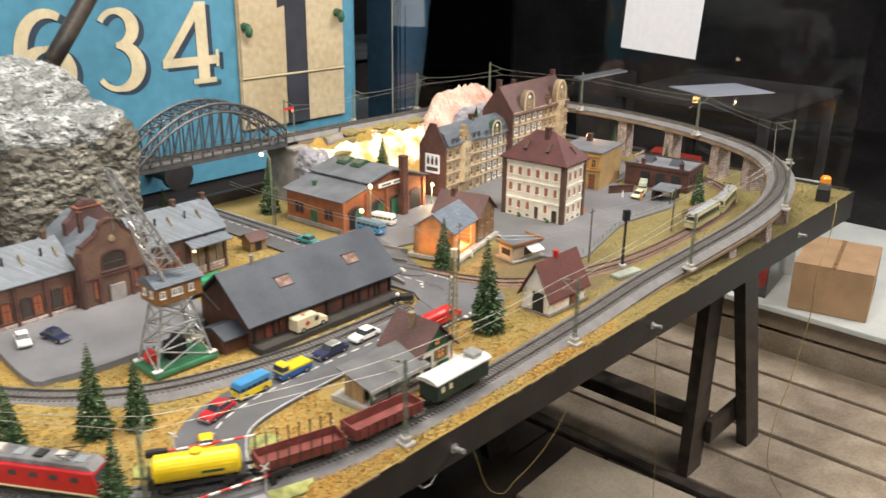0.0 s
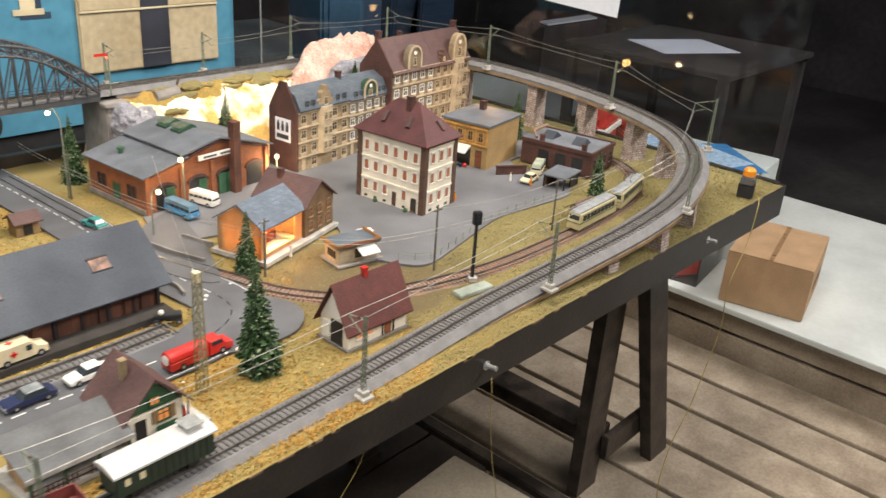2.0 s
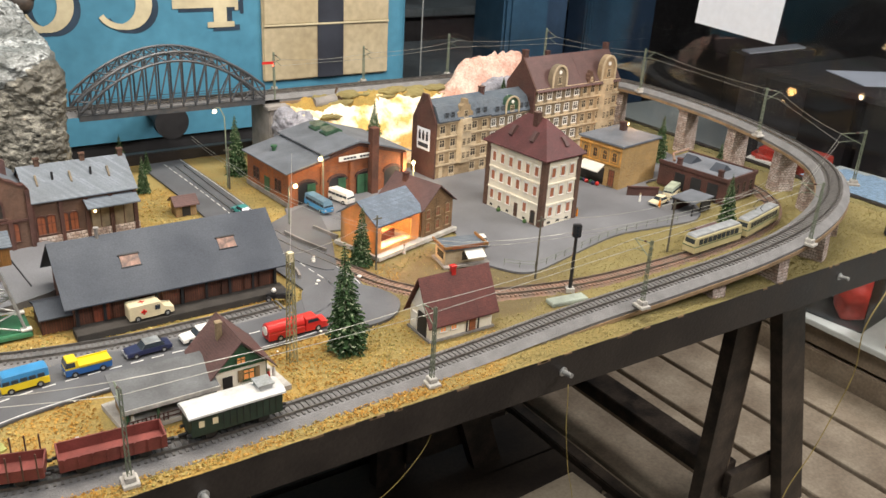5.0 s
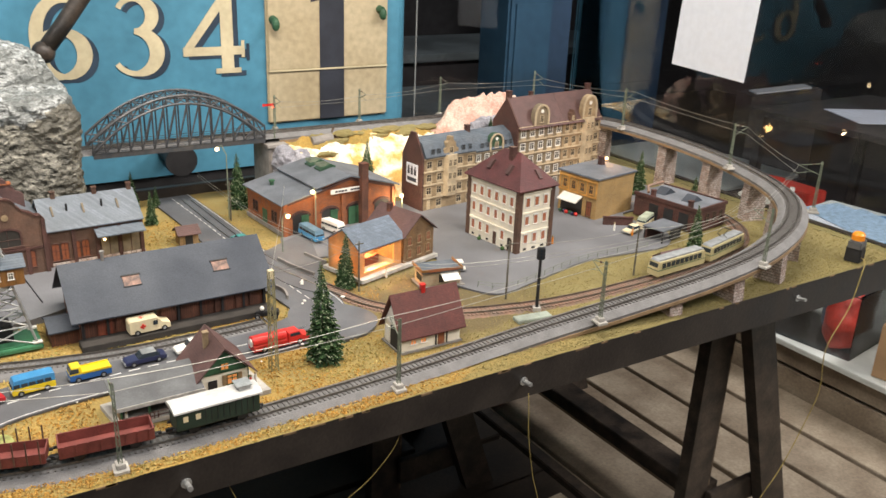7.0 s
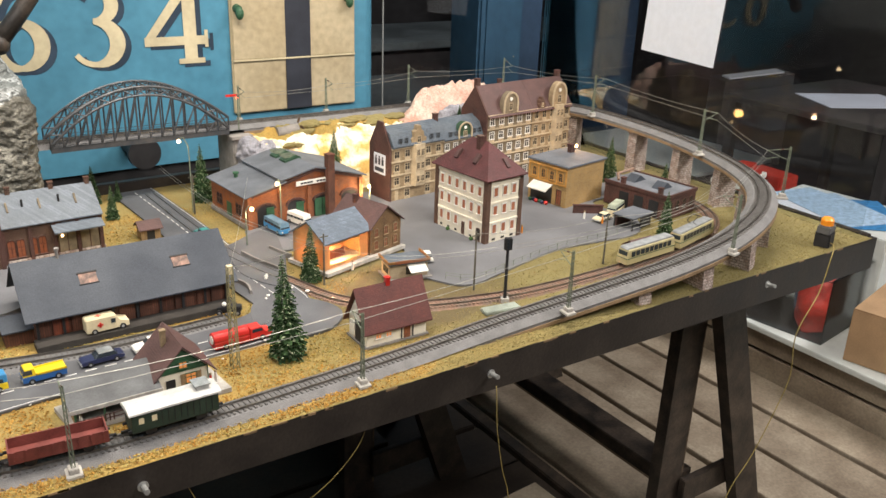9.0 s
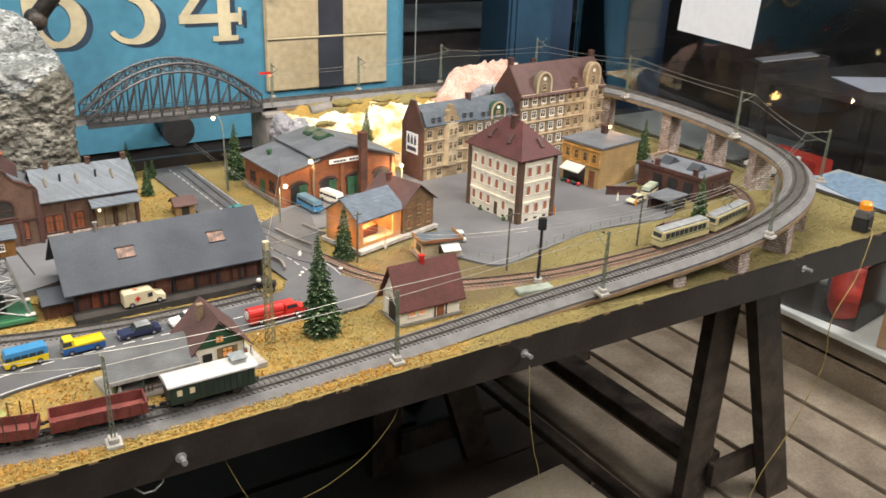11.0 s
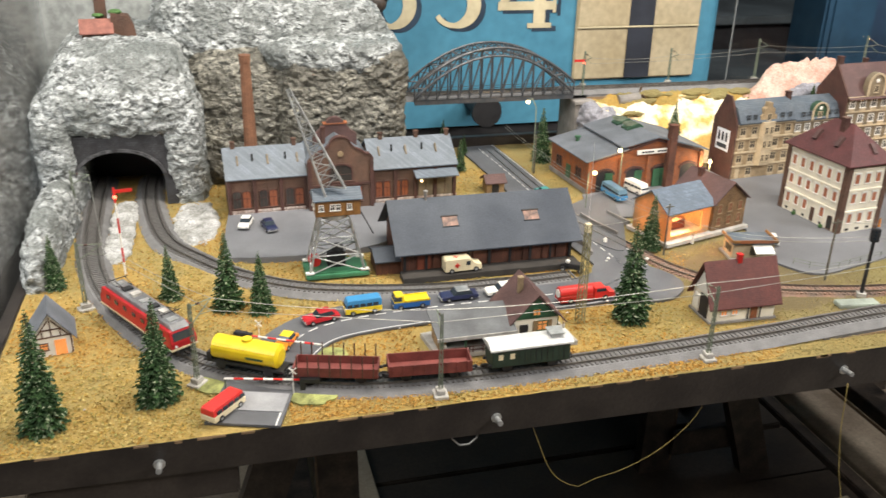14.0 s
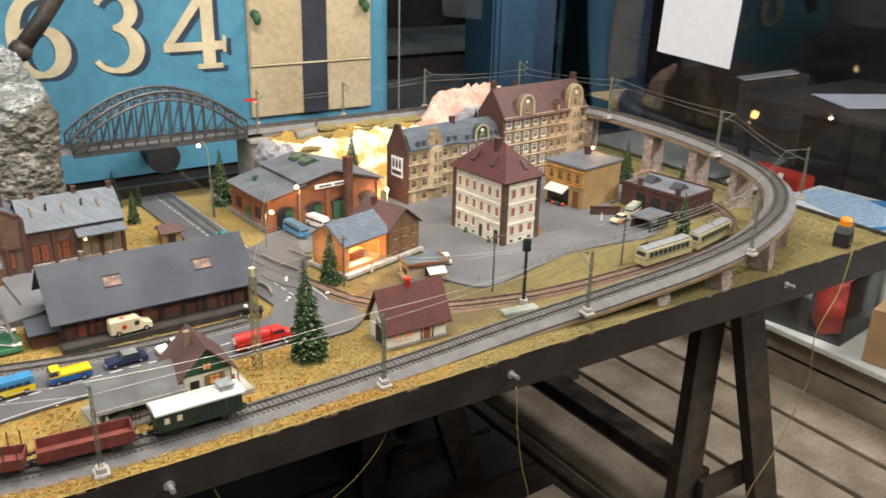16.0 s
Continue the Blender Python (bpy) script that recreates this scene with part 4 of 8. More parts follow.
def three():
    a = [math.radians(k) for k in range(155, -91, -12)]
    up = [(0.058 + 0.038 * math.cos(t), 0.138 + 0.036 * math.sin(t)) for t in a]
    b = [math.radians(k) for k in range(90, -156, -12)]
    low = [(0.054 + 0.048 * math.cos(t), 0.056 + 0.047 * math.sin(t)) for t in b]
    return [(up, [0.012 + 0.018 * max(0, math.cos(t)) for t in a]), (low, [0.012 + 0.022 * max(0, math.cos(t)) for t in b])]


def four():
    return [([(0.110, 0.0), (0.110, 0.185)], [0.030, 0.030]), ([(0.004, 0.052), (0.150, 0.052)], [0.020, 0.020]), ([(0.012, 0.054), (0.108, 0.178)], [0.018, 0.022]), ([(0.080, 0.005), (0.142, 0.005)], [0.012, 0.012]), ([(0.148, 0.035), (0.148, 0.075)], [0.008, 0.008])]


for nm, shape, ox in (("six", six, 0.711), ("three", three, 0.873), ("four", four, 1.030)):
    numeral = thing("painted_numeral", "cream painted numeral with dark blue shading", "numeral")
    for k, (path, w) in enumerate(shape()):
        part("shade", stroke([(ox + 0.013 + a, 1.195 + b) for a, b in path], w), PAINTSH, numeral).location = (0, YB - 0.0004 - 0.0002 * k, 0)
        part("face", stroke([(ox + a, 1.203 + b) for a, b in path], w), PAINTCR, numeral).location = (0, YB - 0.002 - 0.0002 * k, 0)
pipe = B()
tube(pipe, [(0.718, 1.655, 1.285), (0.76, 1.66, 1.335), (0.90, 1.66, 1.52), (1.05, 1.66, 1.72)], 0.017, 12)
ball(pipe, (0.718, 1.655, 1.285), 0.023)
solid("brake_pipe", pipe, BLACKWOOD, "dark brown pipe hanging before the blue wagon end", "pipe", smooth=True)
buffer_ = thing("buffer", "black round buffer below the blue wagon end", "buffer")
part("buffer_plate", rod(B(), (0.98, 1.66, 1.03), (0.98, 1.675, 1.03), 0.036, n=28), DARK, buffer_)
part("buffer_shank", rod(B(), (0.98, 1.675, 1.03), (0.98, 1.80, 1.03), 0.024, n=18), DARK, buffer_)

# ---- acrylic sheets ----


def acrylic(name, b, label, sheet=ACRYLIC):
    ob = solid(name, bx(B(), *b), sheet, label, "glass", "structure")
    ob.visible_shadow = False
    return ob


acrylic("window_1", (2.003, 0.569, 0.999, 2.006, 1.52, 1.75), "clear acrylic end sheet with reflections")
acrylic("window_2", (0.060, 0.53, 0.90, 0.064, 1.56, 1.75), "acrylic sheet at the mountain end with a pale haze painted in", ACRYLICD)
acrylic("window_3", (1.5114, 1.521, 1.02, 2.002, 1.524, 1.75), "clear acrylic back sheet")
EDGE = mat("frosted_acrylic_edge", (0.20, 0.215, 0.22), 0.4, var=0.05, bump=0)
solid("trim", bx(B(), 1.5092, 1.5212, 1.10, 1.5112, 1.5242, 1.75), EDGE, "thin frosted edge of the back acrylic sheet", "trim", "structure")
paper = B()
bx(paper, -0.0004, -0.105, 0, 0.0004, 0.105, 0.297)
solid("paper_sheet", paper, PAPER, "blank white paper sheet taped to the acrylic", "paper", m=pose(2.0020, 1.069, 1.266, 3, 0, 0))

# ---- houses ----
WIN = {}


def lattice(bm, xs, zs, y0, y1):
    """One connected window surround with glazing bars, open at the foot, where the sill lies."""
    nx, nz = len(xs) - 1, len(zs) - 1
    full = {(i, j) for i in range(nx) for j in range(nz) if i % 2 == 0 or j % 2 == 1}
    v = {}

    def at(i, j, k):
        if (i, j, k) not in v:
            v[i, j, k] = bm.verts.new((xs[i], y1 if k else y0, zs[j]))
        return v[i, j, k]
    for i, j in full:
        c = [(i, j), (i + 1, j), (i + 1, j + 1), (i, j + 1)]
        bm.faces.new([at(*p, 0) for p in c])
        bm.faces.new([at(*p, 1) for p in c[::-1]])
        for e, side in enumerate(((i, j - 1), (i + 1, j), (i, j + 1), (i - 1, j))):
            if side not in full:
                a, b = c[e], c[(e + 1) % 4]
                bm.faces.new((at(*b, 0), at(*a, 0), at(*a, 1), at(*b, 1)))
    return bm


def window(parent, x, y, z, w, h, face, frame, pane, arch=False, t=0.0011, cross=True, name="window"):
    """A window with its surround, bars and pane; face: front, left or right."""
    key = (round(w, 4), round(h, 4), frame.name, pane.name, arch, t, cross)
    if key not in WIN:
        bm = B()
        d = 0.0012
        sill = bx(B(), -w / 2 - t * 1.6, -d * 1.7, -t, w / 2 + t * 1.6, 0.0004, 0)
        if arch:
            bx(bm, -w / 2 - t, -d, 0, -w / 2, 0.0004, h)
            bx(bm, w / 2, -d, 0, w / 2 + t, 0.0004, h)
            n = 8
            for k in range(n):
                a, b = math.pi * k / n, math.pi * (k + 1) / n
                q = [(-w / 2 * math.cos(a), h + w * 0.28 * math.sin(a)), (-w / 2 * math.cos(b), h + w * 0.28 * math.sin(b))]
                o = [(p[0] * (1 + 2 * t / w), h + (p[1] - h) + t) for p in q]
                prism(bm, [q[0], q[1], o[1], o[0]], -d, 0.0004)
        else:
            lattice(bm, [-w / 2 - t, -w / 2] + [-0.0003, 0.0003] * cross + [w / 2, w / 2 + t], [0] + [h * 0.62, h * 0.62 + 0.0006] * cross + [h, h + t], -d, 0.0004)
        if cross and arch:
            bx(bm, -0.0003, -0.0007, 0, 0.0003, 0.0003, h + (w * 0.26 if arch else 0))
            bx(bm, -w / 2, -0.0007, h * 0.62, w / 2, 0.0003, h * 0.62 + 0.0006)
        pm = B()
        if arch:
            prism(pm, [(-w / 2, 0), (w / 2, 0), (w / 2, h)] + [(w / 2 * math.cos(math.pi * k / 8), h + w * 0.28 * math.sin(math.pi * k / 8)) for k in range(1, 8)] + [(-w / 2, h)], -0.0002, 0.0003)
        else:
            bx(pm, -w / 2, -0.0002, 0, w / 2, 0.0003, h)
        WIN[key] = mesh_of(bm, frame), mesh_of(pm, pane), mesh_of(sill, frame)
    turn = {"front": 0, "left": -90, "right": 90}[face]
    ob = put(name, WIN[key][0], parent, pose(x, y, z, 0, 0, turn))
    put("pane", WIN[key][1], ob, Matrix())
    put("sill", WIN[key][2], ob, Matrix())
    return ob


def gable_body(bm, x0, x1, y0, y1, ze, zr, axis="x", z0=0.0, mid=None):
    if axis == "x":
        m = (y0 + y1) / 2 if mid is None else mid
        return prism(bm, [(y0, z0), (y1, z0), (y1, ze), (m, zr), (y0, ze)], x0, x1, "x")
    m = (x0 + x1) / 2 if mid is None else mid
    return prism(bm, [(x0, z0), (x1, z0), (x1, ze), (m, zr), (x0, ze)], y0, y1, "y")


def gable_roof(bm, x0, x1, y0, y1, ze, zr, axis="x", over=0.004, side=0.006, th=0.0018, mid=None):
    a0, a1 = (y0, y1) if axis == "x" else (x0, x1)
    m = (a0 + a1) / 2 if mid is None else mid
    d0, d1 = side * (zr - ze) / (m - a0), side * (zr - ze) / (a1 - m)
    pts = [(a0 - side, ze - d0), (m, zr), (a1 + side, ze - d1), (a1 + side, ze - d1 + th), (m, zr + th * 1.25), (a0 - side, ze - d0 + th)]
    return prism(bm, pts, (x0 if axis == "x" else y0) - over, (x1 if axis == "x" else y1) + over, axis)


def hip_roof(bm, x0, x1, y0, y1, ze, zr, ya, yb, over=0.006, th=0.002):
    xm = (x0 + x1) / 2
    lo = [bm.verts.new(p) for p in ((x0 - over, y0 - over, ze), (x1 + over, y0 - over, ze), (x1 + over, y1 + over, ze), (x0 - over, y1 + over, ze))]
    up = [bm.verts.new((v.co.x, v.co.y, ze + th)) for v in lo]
    r = [bm.verts.new((xm, ya, zr)), bm.verts.new((xm, yb, zr))]
    bm.faces.new(lo[::-1])
    for k in range(4):
        bm.faces.new((lo[k], lo[(k + 1) % 4], up[(k + 1) % 4], up[k]))
    bm.faces.new((up[0], up[1], r[0]))
    bm.faces.new((up[1], up[2], r[1], r[0]))
    bm.faces.new((up[2], up[3], r[1]))
    bm.faces.new((up[3], up[0], r[0], r[1]))
    return bm


def chimney(parent, x, y, z0, z1, w=0.006, material=None, d=None):
    d = d or w
    bm = bx(B(), x - w / 2, y - d / 2, z0, x + w / 2, y + d / 2, z1 - 0.002)
    bx(bm, x - w / 2 - 0.0008, y - d / 2 - 0.0008, z1 - 0.002, x + w / 2 + 0.0008, y + d / 2 + 0.0008, z1)
    return part("chimney", bm, material or BRICK_D, parent)


# goods shed
shed = thing("goods_shed", "long dark brown timber goods shed with slate-grey roof", "shed", pose(0.611, 0.890, G))
part("wall", gable_body(B(), 0, 0.264, 0, 0.118, 0.045, 0.094, mid=0.060), WOODB, shed)
roof = part("roof", gable_roof(B(), 0, 0.264, 0, 0.118, 0.047, 0.096, over=0.012, side=0.012, mid=0.060), FELTD, shed)
SLOPE = math.degrees(math.atan2(0.049, 0.060))
for sx in (0.078, 0.205):
    m = pose(sx, 0.026, 0.0705, SLOPE, 0, 0)
    f = B()
    bx(f, -0.013, 0.0085, 0, 0.013, 0.0105, 0.0022)
    bx(f, -0.013, -0.0085, 0, 0.013, -0.0075, 0.0012)
    sky = put("skylight", mesh_of(f, DARK), shed, m)
    put("pane", mesh_of(bx(B(), -0.0115, -0.0075, 0.0002, 0.0115, 0.0085, 0.0009), DUSTY), sky, Matrix())
for dx, w in ((0.032, 0.020), (0.058, 0.024), (0.092, 0.020), (0.118, 0.022), (0.150, 0.030), (0.198, 0.026), (0.226, 0.018), (0.246, 0.016)):
    part("door", bx(B(), dx - w / 2, -0.0022, 0.010, dx + w / 2, 0.0, 0.040), WOODR if int(dx * 1000) % 4 != 2 else WOODB, shed, "sliding board door")
for k in range(9):
    xx = 0.003 + k * 0.0322
    part("post", bx(B(), xx - 0.0018, -0.004, 0.008, xx + 0.0018, 0, 0.045), DARK, shed)
part("loading_platform", bx(B(), -0.004, -0.028, 0, 0.268, -0.0005, 0.0095, 0.0006), PLATF, shed, "dark loading platform")
bm = gable_body(B(), -0.036, -0.0005, 0.012, 0.060, 0.022, 0.030)
part("annex", bm, WOODB, shed)
part("annex_roof", gable_roof(B(), -0.036, -0.0008, 0.012, 0.060, 0.0235, 0.0318, over=0.003), FELTD, shed)
part("stovepipe", rod(rod(B(), (0.048, 0.058, 0.09), (0.048, 0.058, 0.107), 0.0022), (0.048, 0.058, 0.107), (0.048, 0.058, 0.110), 0.0034), CONCD, shed)

# brick works
works = thing("brick_works", "dark brown brick works with arched windows and pale roofs", "factory", pose(0.374, 0.0, G + 0.002) @ pose(0, 1.166, 0, 0, 0, 2.0))
part("wing", gable_body(B(), 0, 0.132, 0, 0.10, 0.070, 0.106), BRICK_W, works)
part("wing", gable_body(B(), 0.244, 0.398, 0, 0.10, 0.070, 0.106), BRICK_W, works)
part("wing_roof", gable_roof(B(), 0, 0.1315, 0, 0.10, 0.072, 0.108, over=0.003, side=0.005), ZINC, works)
part("wing_roof", gable_roof(B(), 0.2445, 0.396, 0, 0.10, 0.072, 0.108, over=0.003, side=0.005), ZINC, works)
c0, c1 = 0.132, 0.244
cm = (c0 + c1) / 2
outline = [(c0, 0), (c1, 0), (c1, 0.094), (c1 - 0.006, 0.102), (c1 - 0.012, 0.102), (c1 - 0.020, 0.108), (c1 - 0.030, 0.112), (cm + 0.020, 0.119)] + [(cm + 0.018 * math.cos(a), 0.120 + 0.014 * math.sin(a)) for a in [math.pi * k / 8 for k in range(9)]] + [(cm - 0.020, 0.119), (c0 + 0.030, 0.112), (c0 + 0.020, 0.108), (c0 + 0.012, 0.102), (c0 + 0.006, 0.102), (c0, 0.094)]
part("gable_front", prism(B(), outline, -0.014, -0.006), BRICK_W, works, "curved brown brick gable")
part("coping", prism(B(), [(a, b + 0.0001) for a, b in outline[2:-1]] + [(a, b + 0.0026) for a, b in outline[2:-1]][::-1], -0.0155, -0.0045), BRICK_D, works)
part("hall", gable_body(B(), c0, c1, -0.006, 0.11, 0.085, 0.122, "y"), BRICK_B, works)
part("hall_roof", gable_roof(B(), c0, c1, -0.004, 0.11, 0.087, 0.125, "y", over=0, side=0.0), ZINC, works)
for wx in (0.022, 0.066, 0.110):
    for s in (-0.0082, 0.0082):
        window(works, wx + s, 0, 0.018, 0.0125, 0.026, "front", BRICK_D, PANE_O if s > 0 else PANE, True)
for wx in (0.268, 0.300):
    for s in (-0.0070, 0.0070):
        window(works, wx + s - 0.004, 0, 0.018, 0.0105, 0.026, "front", BRICK_D, PANE_O, True)
for wx in (cm - 0.03, cm + 0.03):
    window(works, wx, -0.014, 0.020, 0.012, 0.024, "front", BRICK_D, PANE_O, True)
window(works, cm, -0.014, 0.058, 0.036, 0.018, "front", BRICK_D, PANE, True, t=0.003)
for px_ in (c0 + 0.003, c1 - 0.003, cm - 0.026, cm + 0.026):
    part("pilaster", bx(B(), px_ - 0.003, -0.0168, 0, px_ + 0.003, -0.0141, 0.096 if abs(px_ - cm) > 0.04 else 0.05), BRICK_D, works)
part("cornice", bx(B(), c0, -0.0165, 0.050, c1, -0.0141, 0.0535), BRICK_D, works)
part("clock", rod(B(), (cm, -0.014, 0.106), (cm, -0.0155, 0.106), 0.005, n=16), SAND, works)
part("doorway", bx(bx(B(), cm - 0.012, -0.018, 0, cm + 0.012, -0.0141, 0.034), cm - 0.016, -0.03, 0, cm + 0.016, -0.0141, 0.003), CONCD, works, "grey stone doorway with steps")
for px_ in (0.002, 0.044, 0.088, 0.130, 0.247, 0.286, 0.322, 0.358, 0.394):
    part("pilaster", bx(B(), px_ - 0.0028, -0.0028, 0, px_ + 0.0028, 0, 0.069), BRICK_D, works)
part("plinth", bx(B(), -0.001, -0.0022, 0, 0.399, -0.0001, 0.014), STONE, works)
part("awning", prism(B(), [(-0.024, 0.054), (-0.0005, 0.062), (-0.0005, 0.064), (-0.024, 0.056)], 0.318, 0.396, "x"), ZINC, works, "pale corrugated awning")
part("bay", bx(B(), 0.328, -0.0012, 0.006, 0.354, -0.0002, 0.05), TAUPE, works, "tan boarded bay under the awning")
part("bay_lamp", ball(B(), (0.333, -0.004, 0.043), 0.0022, n=8), GLOW, works, "small warm bay lamp")
part("bay", bx(B(), 0.362, -0.0012, 0.006, 0.390, -0.0002, 0.05), TAUPE, works)
for xx in (0.341, 0.376):
    part("door_seam", bx(B(), xx - 0.0006, -0.0018, 0.006, xx + 0.0006, -0.0013, 0.05), BRICK_D, works)
lantern = part("rear_gable", prism(B(), [(cm - 0.036, 0.100), (cm + 0.040, 0.100), (cm + 0.040, 0.122), (cm + 0.030, 0.128), (cm + 0.022, 0.140)] + [(cm + 0.003 + 0.015 * math.cos(a), 0.142 + 0.010 * math.sin(a)) for a in [math.pi * k / 8 for k in range(9)]] + [(cm - 0.016, 0.140), (cm - 0.026, 0.128), (cm - 0.036, 0.122)], 0.048, 0.060), TILE_M, works, "red-brown stepped rear gable")
part("rear_coping", bx(B(), cm - 0.018, 0.0465, 0.1405, cm + 0.024, 0.0615, 0.1425), BRICK_O, lantern)
chimney(works, cm - 0.022, 0.030, 0.110, 0.142, 0.007, BRICK_D)
for side_, xs in (("l", (0.02, 0.045, 0.07, 0.10, 0.12)), ("r", (0.262, 0.285, 0.31, 0.34, 0.365))):
    for k, xx in enumerate(xs):
        if k % 2:
            part("vent_pipe", rod(B(), (xx, 0.026, 0.088), (xx, 0.026, 0.104), 0.0018), DARK, works)
        else:
            part("roof_hatch", prism(B(), [(0.018, 0.082), (0.030, 0.0905), (0.030, 0.101), (0.0275, 0.101), (0.018, 0.089)], xx - 0.0014, xx + 0.0014, "x"), TAUPE, works)
for xx in (0.015, 0.118, 0.27, 0.335, 0.392):
    chimney(works, xx, 0.05, 0.100, 0.120, 0.007, BRICK_B)
stack = thing("factory_chimney", "tall tapering brown brick factory chimney", "chimney", pose(0.420, 1.262, G))
bm = B()
rod(bm, (0, 0, 0), (0, 0, 0.253), 0.0135, 0.0085, 12)
rod(bm, (0, 0, 0.246), (0, 0, 0.258), 0.0098, 0.0098, 12)
bx(bm, -0.017, -0.017, 0, 0.017, 0.017, 0.03)
part("shaft", bm, mat("chimney_brown", (0.26, 0.115, 0.06), 0.8, var=0.2, scale=40, kind="brick", size=(0.003, 0.0013), bump=0.3, mortar=(0.18, 0.09, 0.05)), stack)

# crane tower
crane = thing("crane_tower", "silver lattice crane tower with brown cabin on green base", "crane", pose(0.519, 0.931, G + 0.002))
part("base", bx(bx(B(), -0.046, -0.030, 0, 0.046, 0.030, 0.006, 0.001), -0.040, -0.024, 0.006, 0.040, 0.024, 0.008), BRGREEN, crane, "green base plate")
A0, A1, ZT = (0.040, 0.024), (0.021, 0.014), 0.086
for sx, sy in ((-1, -1), (1, -1), (1, 1), (-1, 1)):
    part("leg", rod(B(), (sx * A0[0], sy * A0[1], 0.006), (sx * A1[0], sy * A1[1], ZT), 0.0019, n=6), SILVER, crane)
    part("foot", bx(B(), sx * A0[0] - 0.006, sy * A0[1] - 0.004, 0.008, sx * A0[0] + 0.006, sy * A0[1] + 0.004, 0.010), WHITE, crane)


def lerp(a, b, t):
    return tuple(p + (q - p) * t for p, q in zip(a, b))


for i in range(4):
    c = [(-1, -1), (1, -1), (1, 1), (-1, 1)]
    p, q = c[i], c[(i + 1) % 4]
    lo = [(v[0] * A0[0], v[1] * A0[1], 0.006) for v in (p, q)]
    hi = [(v[0] * A1[0], v[1] * A1[1], ZT) for v in (p, q)]
    for k in range(3):
        a, b = k / 3, (k + 1) / 3
        bm = B()
        rod(bm, lerp(lo[0], hi[0], a), lerp(lo[1], hi[1], b), 0.0011, n=5)
        rod(bm, lerp(lo[1], hi[1], a), lerp(lo[0], hi[0], b), 0.0011, n=5)
        rod(bm, lerp(lo[0], hi[0], b), lerp(lo[1], hi[1], b), 0.0010, n=5)
        part("brace", bm, SILVER, crane)
part("machinery", ball(bx(B(), -0.012, -0.008, 0.006, 0.014, 0.010, 0.032, 0.002), (0.004, 0, 0.034), 0.009), DARK, crane, "dark winding machinery")
part("drum", rod(B(), (-0.030, 0, 0.016), (-0.030, 0.012, 0.016), 0.009, n=14), RED, crane)
part("ring", rod(B(), (0, 0, ZT), (0, 0, 0.092), 0.020, n=20), SILVER, crane)
cab = part("cabin", bx(B(), -0.028, -0.020, 0.093, 0.036, 0.020, 0.117), BROWNOR, crane, "brown board cabin with white windows")
part("cabin_roof", prism(B(), [(-0.023, 0.116), (0.023, 0.116), (0.023, 0.1175), (0.0, 0.129), (-0.023, 0.1175)], -0.031, 0.039, "x"), SLATE, crane)
for wx in (-0.020, -0.004, 0.004, 0.020):
    window(cab, wx, -0.020, 0.102, 0.005, 0.008, "front", WHITE, PANE)
for wy in (-0.008, 0.008):
    window(cab, -0.028, wy, 0.102, 0.005, 0.008, "left", WHITE, PANE)
foot, tip = Vector((0.002, 0, 0.125)), Vector((-0.054, 0.016, 0.268))
d = (tip - foot).normalized()
s1 = d.cross(Vector((0, 1, 0))).normalized()
s2 = d.cross(s1)
chord = [[foot + (tip - foot) * t + (s1 * a + s2 * b) * 0.015 * (1 - 0.85 * t) for t in [k / 9 for k in range(10)]] for a, b in ((1, 1), (1, -1), (-1, -1), (-1, 1))]
for k in range(4):
    part("boom_chord", rod(B(), chord[k][0], chord[k][-1], 0.0018, 0.0012, 6), SILVER, crane)
for i in range(9):
    bm = B()
    for k in range(4):
        a, b = chord[k], chord[(k + 1) % 4]
        rod(bm, a[i], b[i + 1], 0.0010, n=4)
        rod(bm, a[i + 1], b[i + 1], 0.0007, n=4)
    part("boom_lattice", bm, SILVER, crane)
part("hoist_rope", rod(rod(B(), tip, tip + Vector((-0.003, -0.004, -0.075)), 0.0004, n=4), tip, (0.02, 0, 0.128), 0.0004, n=4), WIRE, crane)
part("spotlamp", rod(B(), (0.036, -0.012, 0.097), (0.052, -0.03, 0.066), 0.001), DARK, crane)

# engine shed
eng = thing("engine_shed", "orange brick engine shed with grey roofs and green gates", "engine shed", pose(1.018, 1.163, G + 0.002, 0, 0, 4.5))
D = 0.150
part("wall", prism(B(), [(0, 0), (0.245, 0), (0.245, 0.066), (0.140, 0.096), (0.078, 0.084), (0.078, 0.079), (0, 0.062)], 0, D), BRICK_O, eng)
part("side_roof", prism(B(), [(-0.008, 0.0615), (0.0775, 0.080), (0.0775, 0.082), (-0.008, 0.0635)], -0.008, D + 0.005), FELT, eng)
part("main_roof", prism(B(), [(0.066, 0.0835), (0.140, 0.098), (0.254, 0.065), (0.254, 0.067), (0.140, 0.101), (0.066, 0.0858)], -0.008, D + 0.005), FELT, eng)
for gy in (0.060, 0.098):
    sk = part("roof_light", prism(B(), [(0.112, 0.093), (0.146, 0.099), (0.146, 0.103), (0.136, 0.108), (0.112, 0.099)], gy, gy + 0.024), GLAZEG, eng, "green glazed roof light")
    for k in range(4):
        part("glazing_bar", bx(B(), 0.112, gy + 0.003 + k * 0.006, 0.1035, 0.136, gy + 0.0036 + k * 0.006, 0.1088), MASTG, sk)
